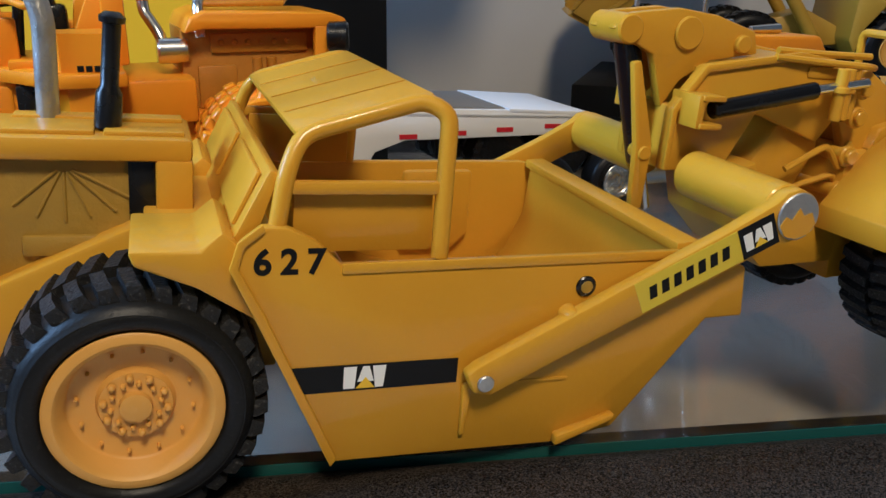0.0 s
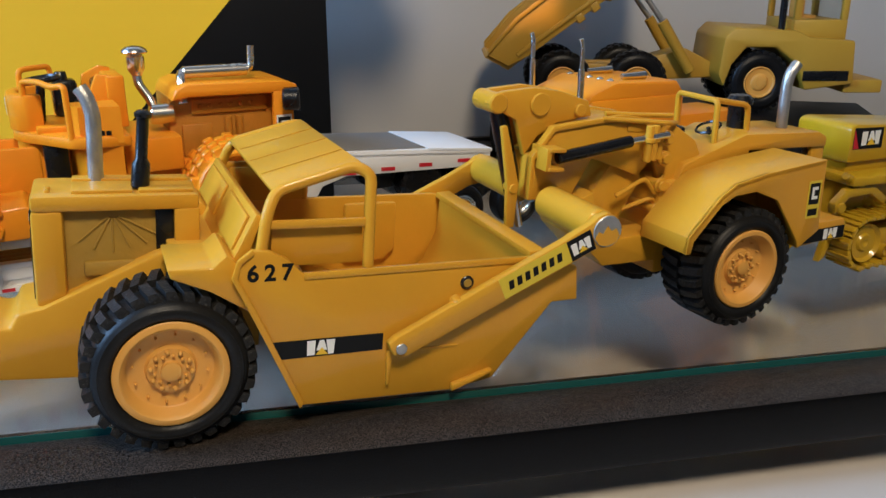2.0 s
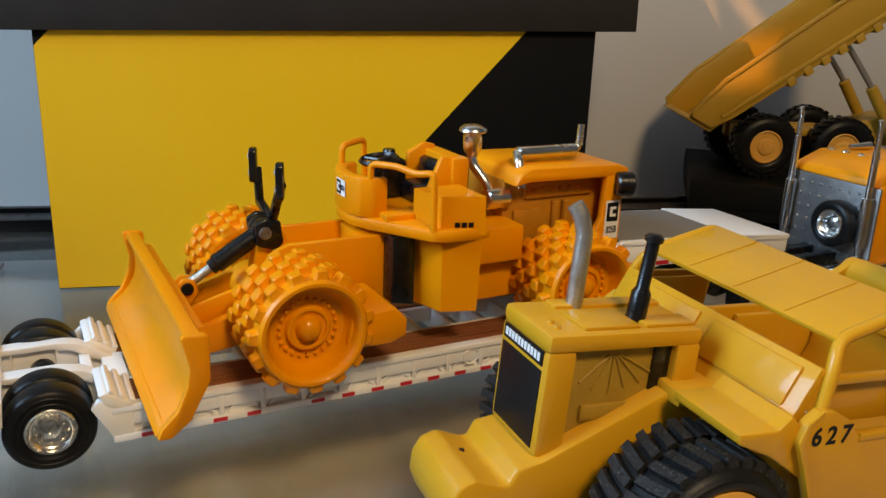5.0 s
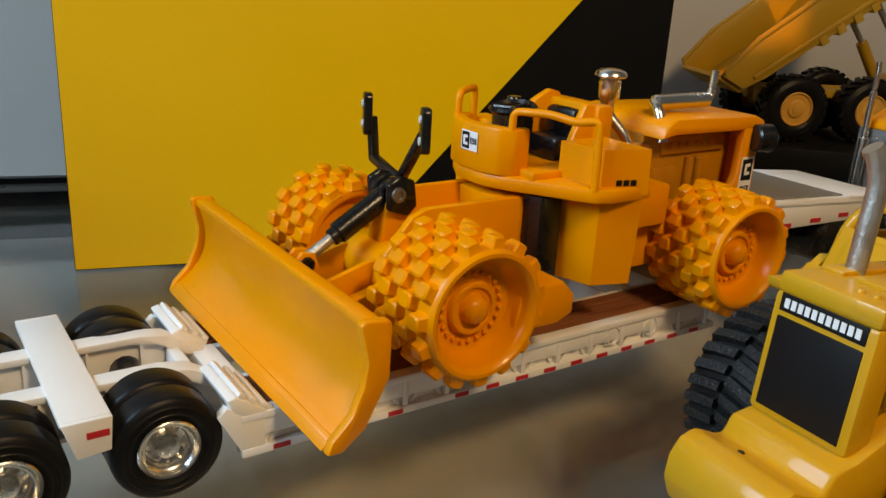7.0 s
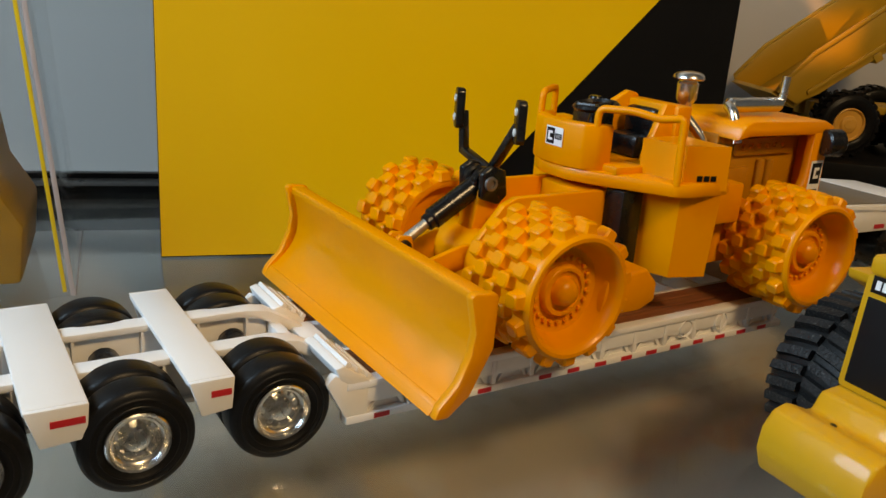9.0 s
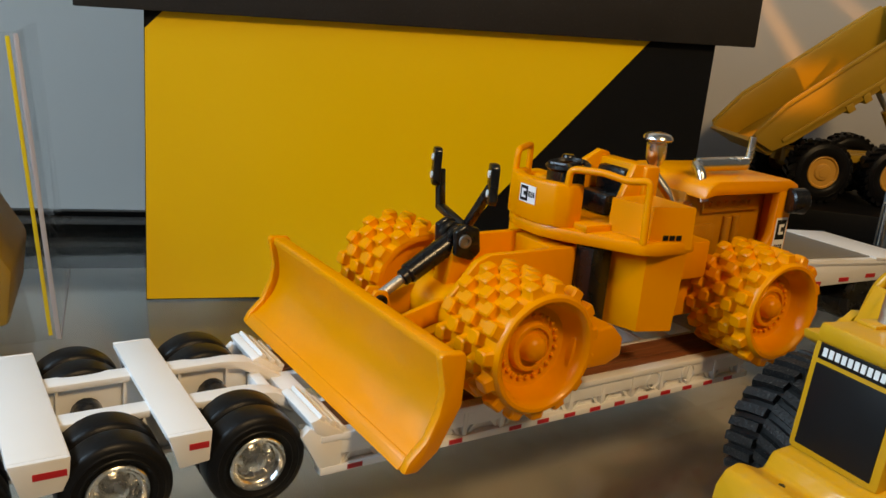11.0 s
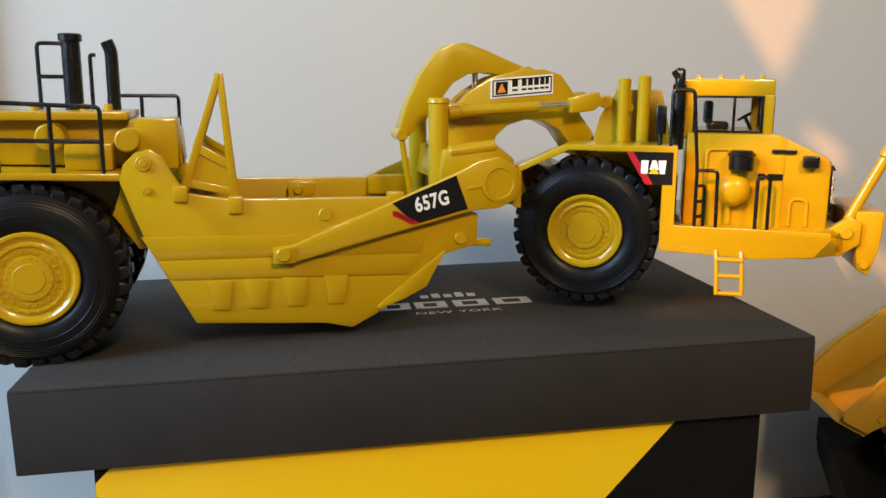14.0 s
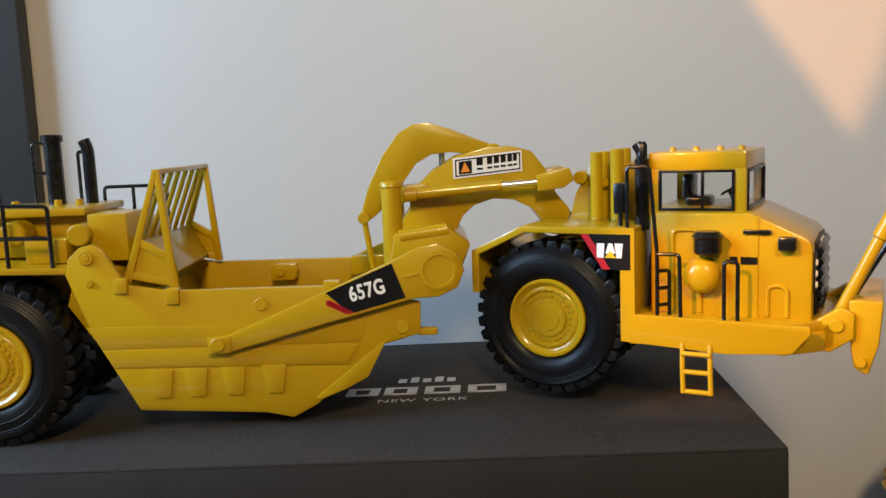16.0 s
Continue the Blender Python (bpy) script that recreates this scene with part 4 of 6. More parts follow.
# ---- soil compactor with blade ----
def compactor():
    root = thing("soil_compactor_model", pose(-0.0905, 0.2095, 0.0004, 0, 0, 20), "glossy orange compactor model with blade on a trailer", "toy vehicle")
    Y = ORANGE

    def p(name, bm, mat=Y, parent=root, label="", m=ID):
        return part(name, bm, mat, parent, label, m)

    def drum(c, side, m=ID):
        q = nb()
        R, w = 15.6, 23
        lathe(q, [(6.6, 0), (6.6, 9.2), (6.2, 10.6), (4.2, 11.9), (1.6, 12.6), (0.4, 13.1), (-0.3, 13.9), (-0.3, 14.8), (0.5, 15.5), (1.6, R), (w - .4, R), (w, 14.6), (w - .3, 13.6), (w - 3, 13), (w - 3, 0)], (0, 0, 0), seg=56)
        return q

    def hub():
        q = nb()
        lathe(q, [(6.7, 6.6), (5.4, 6.4), (5.0, 6.0), (5.0, 5.2), (5.6, 4.9), (5.8, 3.7), (4.4, 3.4), (3.4, 2.9), (2.7, 1.9), (2.4, 1.0), (2.3, 0)], (0, 0, 0), seg=36)
        return q

    def foot():
        """A tapering block with a flat worn top."""
        q = nb()
        plan = ((-.72, -1), (.72, -1), (1, -.72), (1, .72), (.72, 1), (-.72, 1), (-1, .72), (-1, -.72))
        rows = [[q.verts.new((x * k, y * k2, z)) for x, y in plan] for k, k2, z in ((2.4, 2.4, 0), (1.95, 2.05, 0.7), (1.8, 1.9, 2.2), (1.4, 1.5, 2.65))]
        for lo, hi in zip(rows, rows[1:]):
            for i in range(8):
                q.faces.new((lo[i], lo[(i + 1) % 8], hi[(i + 1) % 8], hi[i]))
        q.faces.new(rows[-1])
        return q

    spots = [((4.0, -2.4, 33.7), 0, 9), ((3, 76.4, 33.7), 180, 4), ((97.0, -3, 33.2), -3, 0), ((97.5, 76, 33.2), 177, 5)]
    dm = part("drum", drum(None, 0), Y, None)
    hm = part("hub", hub(), Y, None)
    fm = part("foot", foot(), Y, None, smooth=34)
    dmesh, hmesh, fmesh = dm.data, hm.data, fm.data
    bpy.data.objects.remove(fm)
    tmp = part("bolt", lathe(nb(), [(6.7, .62), (5.8, .58), (5.6, .3), (5.6, 0)], (0, 0, 0), seg=8), Y, None)
    bolt_mesh = tmp.data
    bpy.data.objects.remove(tmp)
    bpy.data.objects.remove(dm)
    bpy.data.objects.remove(hm)
    for c, yaw, spin in spots:
        d = placed("drum", dmesh, root, Matrix.Translation(Vector(c) * 0.001) @ Matrix.Rotation(radians(yaw), 4, "Z") @ Matrix.Rotation(radians(spin), 4, "Y"), "orange padfoot drum with raised feet")
        placed("hub", hmesh, d, ID, "domed hub with bolt ring")
        for i in range(22):
            placed("bolt", bolt_mesh, d, Matrix.Rotation(2 * math.pi * i / 22, 4, "Y") @ Matrix.Translation((0.0082, 0, 0)))
        for k in range(5):
            for i in range(15):
                a = 2 * math.pi * (i + 0.5 * (k % 2)) / 15
                placed("foot", fmesh, d, Matrix.Rotation(a, 4, "Y") @ Matrix.Translation((0, 0.0031 + k * 0.0044, 0.0154)) )
    # blade
    q = nb()
    n = 12
    prof = []
    for i in range(n):
        t = i / (n - 1)
        prof.append((-38.5 + 7.5 * t + 5.6 * math.sin(math.pi * t ** 0.8), 18.2 + 23.4 * t))
    back = [(x + 2.0, z) for x, z in prof[::-1]]
    prism(q, prof + back, -8.2, 84.2, 0.4)
    prism(q, [(-31.4, 40.2), (-26.8, 40.0), (-27.2, 42.4), (-31.2, 42.6)], -8.2, 84.2, 0.7)
    blade = p("blade", q, label="curved orange dozer blade")
    q = nb()
    for y0, y1 in ((-10.6, -8), (84, 86.6)):
        prism(q, [(-39.4, 16.2), (-38.2, 19), (-34.2, 23), (-31.6, 29), (-30.8, 34), (-32.6, 42.0), (-31.6, 42.8), (-26.4, 42.4), (-25.6, 41.4), (-25.8, 30), (-31, 20), (-36, 16)], y0, y1, 0.8)
    prism(q, [(-39.6, 16.4), (-37.4, 19.2), (-35.4, 18.8), (-37.4, 16)], -8.2, 84.2, 0.2)
    prism(q, [(-29.6, 36.6), (-27.6, 40.2), (-24.6, 40.2), (-24.6, 36)], 0, 76, 0.5)
    p("blade_edge", q, parent=blade)
    q = nb()
    box(q, -29, -24, 20, 54, 22, 28, 0.5)
    arms = p("push_beam", q, label="orange cross beam of the blade")
    for y in (24, 46):
        q = nb()
        prism(q, [(-27, 22), (-26, 28), (-8, 33), (6, 31), (6, 25), (-26, 20)], y, y + 4, 0.5)
        p("push_arm", q)
    for y0, y1 in ((34.6, 36.2), (38.6, 40.2)):
        q = nb()
        prism(q, [(-28, 31), (-27, 36), (-23, 41), (-19.5, 40.4), (-18.4, 36.4), (-22, 31)], y0, y1, 0.5)
        p("clevis_plate", q)
    for y0, y1 in ((43.2, 45.6), (28.6, 30.6)):
        q = nb()
        prism(q, [(-28, 29), (-27, 33), (-8, 38.6), (-3, 38.8), (0, 36), (0, 32.6), (-4, 31.6), (-24, 26)], y0, y1, 0.6)
        p("push_arm", q)
    for x, z, y in ((-21.8, 38.0, 34.6), (-4.6, 35.8, 43.2), (-4.6, 35.8, 28.6)):
        q = nb()
        lathe(q, [(0, 1.9), (-.7, 1.8), (-.8, 1.1), (-.2, 1.0), (-.2, 0)], (x, y, z), (0, 1, 0), 18)
        p("pivot_pin", q, BLACK, arms, "dark pivot pin")
    q = nb()
    rod(q, (1.6, 37, 52.6), (-13, 37, 43.6), 2.9, 2.9, 20, e=0.6)
    rod(q, (-12.4, 37, 44), (-14.4, 37, 42.7), 2.3, 2.3, 18)
    for y in (34.2, 37.8):
        rod(q, (1.4, y, 53.4), (1.4, y + 2.4, 53.4), 3.6, 3.6, 22, e=0.5)
    cyl = p("lift_cylinder", q, BLACK, root, "black blade lift cylinder")
    q = nb()
    rod(q, (-14, 37, 43), (-21, 37, 38.6), 1.4, 1.4, 14)
    p("piston_rod", q, CAST_METAL, cyl, "bare metal piston rod")
    # lamp brackets
    def bar(bm, a, b, w, t):
        """A flat bar from a to b, w wide in the cross plane and t thick."""
        a, b = Vector(a), Vector(b)
        m = Matrix.Translation(a) @ (b - a).to_track_quat("Z", "X").to_matrix().to_4x4()
        box(bm, -t / 2, t / 2, -w / 2, w / 2, 0, (b - a).length, 0.35, m)

    q = nb()
    bar(q, (4.6, 51.6, 69), (4.8, 50.2, 57.6), 2.4, 2.0)
    bar(q, (4.8, 50.4, 58.4), (4.6, 36, 55.0), 2.6, 2.0)
    bar(q, (4.6, 37.6, 54.6), (4.8, 27.2, 69), 2.6, 2.0)
    for y0, y1 in ((31.4, 33.4), (40.4, 42.4)):
        prism(q, [(-1.6, 49.4), (-2.0, 56), (1.0, 57.8), (5.6, 56.6), (6.6, 50), (4, 47.6)], y0, y1, 0.6)
    br = p("lamp_bracket", q, BLACK, root, "black forked lamp bracket")
    q = nb()
    lathe(q, [(0, 1.9), (-.7, 1.8), (-.8, 1.1), (-.2, 1.0), (-.2, 0)], (0.8, 31.4, 53.4), (0, 1, 0), 18)
    p("pivot_pin", q, DULL_METAL, br, "hollow metal pivot pin")
    for x, y, z in ((3.6, 52.2, 69.6), (3.8, 25.6, 70.0)):
        q = nb()
        m = Matrix.Translation((x, y, z)) @ Matrix.Rotation(radians(-24), 4, "Z")
        vs = [(-2.3, -4.4), (-1.5, -5.4), (1.5, -5.4), (2.3, -4.4), (2.3, 4.4), (1.5, 5.4), (-1.5, 5.4), (-2.3, 4.4)]
        prism(q, vs, -1.1, 1.1, 0.35, m @ Matrix.Rotation(radians(-90), 4, "Z"))
        lamp = p("lamp", q, BLACK, br, "black double lamp")
        q = nb()
        for dz in (-2.5, 2.6):
            lathe(q, [(0, 1.05), (-.4, 1.0), (-.55, .5), (-.55, 0)], m @ Vector((-1.05, 0, dz)), m.to_3x3() @ Vector((1, 0, 0)), 14)
        p("lens", q, LENS, lamp, "small clear lens")
    # front frame
    q = nb()
    prism(q, [(-6, 28), (-6, 40), (2, 49), (6, 50.6), (35, 50.6), (36, 49.6), (36, 28), (20, 24), (2, 24)], 26, 28.5, 0.5)
    prism(q, [(-6, 28), (-6, 40), (2, 49), (6, 50.6), (35, 50.6), (36, 49.6), (36, 28), (20, 24), (2, 24)], 46, 48.5, 0.5)
    box(q, 2, 34, 28, 46.5, 24, 40, 0.6)
    box(q, 30, 40, 27, 47, 24, 50, 0.6)
    prism(q, [(-3, 38), (-1, 52), (4, 55), (8, 52), (9, 38)], 33.5, 40.5, 0.8)
    p("front_frame", q, label="orange front frame between the drums")
    q = nb()
    prism(q, [(14, 26), (28, 26), (33, 28), (33, 33), (29, 37), (16, 36)], 0.5, 24, 0.8)
    prism(q, [(14, 26), (26, 24), (31, 27), (31, 34), (27, 38), (16, 36)], 50, 72, 0.8)
    p("scraper_bar", q)
    q = nb()
    rod(q, (-.5, 22, 34.3), (-.5, 52, 34.3), 7, 7, 20)
    rod(q, (94.5, 20, 34.3), (94.5, 53, 34.3), 7, 7, 20)
    p("axle", q)
    # operator platform
    q = nb()
    plate(q, [(29, 36), (32, 29), (45, 9.2), (50, 7.2), (64, 7.2), (64, 66.8), (50, 66.8), (45, 64.8), (33, 54), (29, 47)], 51.6, 55.6, 1.2)
    plate(q, [(28.4, 37), (30.4, 31), (34, 28.4), (39, 28.4), (39, 31), (35.4, 32), (32.4, 38), (32.4, 46), (35.4, 52), (39, 53), (39, 55.6), (34, 55.6), (30.4, 52), (28.4, 46)], 55.3, 68, 1.0)
    plat = p("platform", q, label="orange operator platform with rounded cowl")
    q = nb()
    def loft(bm, rows, r):
        """Plan outlines at rising heights, joined."""
        vs = [[bm.verts.new((x, y, z)) for x, y in pts] for z, pts in rows]
        k = len(vs[0])
        for lo, hi in zip(vs, vs[1:]):
            for i in range(k):
                bm.faces.new((lo[i], lo[(i + 1) % k], hi[(i + 1) % k], hi[i]))
        bm.faces.new(vs[0][::-1])
        bm.faces.new(vs[-1])
        bevel(bm, [v for row in vs for v in row], r)

    loft(q, [(28.2, [(45.6, 25), (49.8, 11.8), (60.6, 8.4), (60.8, 25)]), (53.4, [(45.0, 25), (49.2, 11.2), (61, 7.4), (61, 25)])], 0.8)
    loft(q, [(53.2, [(45.6, 24), (48.4, 10.6), (61.4, 6.6), (61.4, 24)]), (65.2, [(45.6, 24), (48.6, 10.8), (61.2, 6.9), (61.2, 24)])], 1.3)
    tank = p("side_tank", q, label="orange angular side tank")
    # Solid black block puts the deep shade beside the tank into colour.
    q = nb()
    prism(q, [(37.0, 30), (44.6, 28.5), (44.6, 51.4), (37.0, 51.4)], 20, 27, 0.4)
    p("recess_shade", q, BLACK, tank, "black block painting the shade beside the tank")
    q = nb()
    prism(q, [(43.5, 31), (54, 31), (55.4, 32.4), (55.4, 63), (54, 65), (46.5, 65), (45, 55), (43.5, 53)], 52, 67.2, 0.9)
    p("side_tank", q)
    q = nb()
    a = Matrix.Translation((55, 8.48, 56.6)) @ Matrix.Rotation(radians(-17.2), 4, "Z")
    for i in range(3):
        side_quad(q, [(-2.9 + i * 2.1, -0.75), (-1.3 + i * 2.1, -0.75), (-1.3 + i * 2.1, 0.75), (-2.9 + i * 2.1, 0.75)], -0.02, 0.1, a)
    p("tank_print", q, BLACK_PRINT, tank, "three small black blocks of print")
    q = nb()
    box(q, 36, 60, 23, 51, 55, 57.5, 0.6)
    prism(q, [(50, 55), (66, 55), (66, 73), (57, 73.6), (52, 62)], 27.5, 30, 0.6)
    prism(q, [(52, 57), (64, 57), (64, 74), (60, 75), (54, 72)], 45.5, 48, 0.6)
    box(q, 60, 66, 26, 48, 55, 73, 0.8)
    p("seat_surround", q, parent=plat)
    q = nb()
    box(q, 50, 60, 31, 43, 57.5, 64, 1.4)
    box(q, 56, 60, 31, 43, 62, 71.5, 1.6)
    p("seat", q, BLACK, root, "black operator seat")
    q = nb()
    lathe(q, [(0, 5.2), (0.9, 5.9), (0, 6.7), (-0.9, 5.9), (0, 5.2)], (40, 38, 71.8), (-0.12, 0, 1), 28)
    for a in (0, 2.09, 4.19):
        rod(q, (40, 38, 71.6), (40 + 5.6 * math.cos(a), 38 + 5.6 * math.sin(a), 71.8 + .6 * math.cos(a)), .7, .7, 8)
    rod(q, (38, 38, 56), (40, 38, 71.6), 1.8, 1.4, 12)
    box(q, 43.5, 52, 42, 52, 57.6, 70.5, 1.6)
    rod(q, (47, 46, 70), (47, 46, 73.4), 2.4, 2.0, 16)
    p("steering_wheel", q, BLACK, root, "black steering wheel and levers")
    q = nb()
    tube(q, [(33.6, 30, 66), (33.8, 30, 72.4), (38.6, 22, 72.8), (42, 15, 71.6), (45.4, 10.6, 72.6), (45.6, 10.2, 55)], 1.05, 10, rounding=2)
    tube(q, [(33.6, 54, 66), (33.8, 54, 73.6), (38.6, 57, 74), (44.4, 61, 74), (45.0, 62, 55)], 1.05, 10, rounding=2)
    p("hand_rail", q, label="bent orange hand rail")
    q = nb()
    a = Matrix.Translation((28.3, 40.6, 63.2)) @ Matrix.Rotation(radians(-90), 4, "Z")
    side_quad(q, [(-3.4, -2.6), (3.6, -2.6), (3.6, 2.6), (-3.4, 2.6)], -0.15, 0.12, a)
    st = p("sticker", q, WHITE_PRINT, plat, "white model sticker")
    q = nb()
    side_quad(q, [(-3.0, -2.2), (0.2, -2.2), (0.2, 2.2), (-3.0, 2.2)], -0.3, 0.05, a)
    p("sticker_print", q, BLACK_PRINT, st, "black square mark")
    q = nb()
    side_quad(q, [(-2.4, -1.3), (-0.5, -1.3), (-0.5, -.6), (-1.6, -.6), (-1.6, .6), (-0.5, .6), (-0.5, 1.3), (-2.4, 1.3)], -0.38, 0.04, a)
    p("sticker_print", q, WHITE_PRINT, st, "white open square mark")
    letters("sticker_number", "825B", 1.7, BLACK_PRINT, plat, a @ Matrix.Translation((1.9, -0.35, 0)) @ FACE @ Matrix.Diagonal((.75, 1.3, 1, 1)), "small black number")
    # engine hood at the rear
    q = nb()
    prism(q, [(80, 63.5), (82, 68), (86, 69.4), (122, 68.6), (126.6, 67), (126.6, 63.2), (120, 64.2), (86, 64.6)], 19.5, 55, 1.1)
    for y0, y1 in ((19.5, 22.5), (52, 55)):
        prism(q, [(117, 65), (124.6, 65), (124.6, 30), (108, 30), (108, 41), (113, 43), (116.5, 50)], y0, y1, 0.6)
    box(q, 120.5, 124.6, 22.3, 52.2, 30, 65, 0.5)
    hood = p("hood", q, label="orange engine hood on corner posts")
    q = nb()
    box(q, 80, 120, 27, 50.5, 30, 64.4, 0.4)
    box(q, 88, 116, 25.8, 27.2, 57.5, 63, 0.5)
    box(q, 84, 95, 25.6, 27.2, 42, 54, 0.5)
    engine = p("engine", q, ENGINE_ORANGE, hood, "cast orange engine side")
    for i in range(2):
        q = nb()
        rod(q, (101 + i * 4.2, 26.2, 45), (101 + i * 4.2, 26.2, 56), 1.5, 1.5, 12)
        p("pipe", q, ENGINE_ORANGE, engine)
    for i in range(6):
        q = nb()
        rod(q, (91 + i * 3.8, 26, 60.5), (91 + i * 3.8, 25.0, 60.5), .9, .7, 8)
        p("engine_lug", q, ENGINE_ORANGE, engine)
    q = nb()
    box(q, 60, 112, 21, 53, 26, 42, 0.8)
    box(q, 62, 82, 16, 58, 40, 52, 1.0)
    p("rear_frame", q)
    q = nb()
    side_quad(q, [(117.6, 42.6), (123.6, 42.2), (123.6, 56), (117.6, 56)], 19.42, 0.1)
    st = p("sticker", q, WHITE_PRINT, hood, "white model sticker")
    q = nb()
    side_quad(q, [(118.2, 48.6), (123.0, 48.4), (123.0, 55.2), (118.2, 55.2)], 19.28, 0.05)
    p("sticker_print", q, BLACK_PRINT, st, "black square mark")
    q = nb()
    side_quad(q, [(119.4, 50.2), (122, 50.2), (122, 51.2), (120.5, 51.2), (120.5, 52.8), (122, 52.8), (122, 53.8), (119.4, 53.8)], 19.2, 0.05)
    p("sticker_print", q, WHITE_PRINT, st, "white open square mark")
    letters("sticker_number", "825B", 2.6, BLACK_PRINT, st, Matrix.Translation((120.6, 19.2, 45.4)) @ FACE @ Matrix.Diagonal((.75, 1.3, 1, 1)), "small black number")
    q = nb()
    rod(q, (120.2, 18.6, 62), (126, 16.5, 62), 4.2, 4.4, 18)
    p("rear_lamp", q, BLACK, root, "round black rear lamp")
    q = nb()
    rod(q, (120.2, 55.8, 62), (126, 58, 62), 4.2, 4.4, 18)
    p("rear_lamp", q, BLACK, root, "round black rear lamp")
    q = nb()
    lathe(q, [(0, 0), (0, 4.2), (.5, 4.6), (1.4, 4.3), (2.3, 2.9), (2.8, 0)], (71.5, 34, 79.6), (0, 0, 1), 28)
    lathe(q, [(0, 0), (0, 1.5), (1.4, 2.3), (2.6, 3.0), (7.0, 3.15), (7.6, 2.6), (8.4, 2.6)], (71.5, 34, 71.4), (0, 0, 1), 28)
    tube(q, [(71.5, 34, 72.4), (71.5, 33.4, 69), (74.5, 29, 63.5), (75.5, 27.6, 60)], 1.6, 14, rounding=4)
    rod(q, (73.5, 27.5, 58.5), (82, 27.5, 58.5), 3.6, 3.6, 20)
    p("air_intake", q, CHROME, root, "chrome air intake with mushroom cap")
    q = nb()
    rod(q, (86.5, 30.5, 72.3), (111, 30.5, 72.3), 2.3, 2.3, 18, e=0.8)
    tube(q, [(86.6, 30.5, 72.3), (85.4, 27.5, 71), (85.2, 25.5, 67), (85.2, 24, 62)], 1.6, 10, rounding=3)
    tube(q, [(109.5, 30.5, 72.3), (112.2, 30.5, 73), (112.6, 30.5, 81)], 1.25, 10, rounding=2)
    p("muffler", q, CHROME, root, "chrome muffler with upright tail pipe")
    return root


compactor()


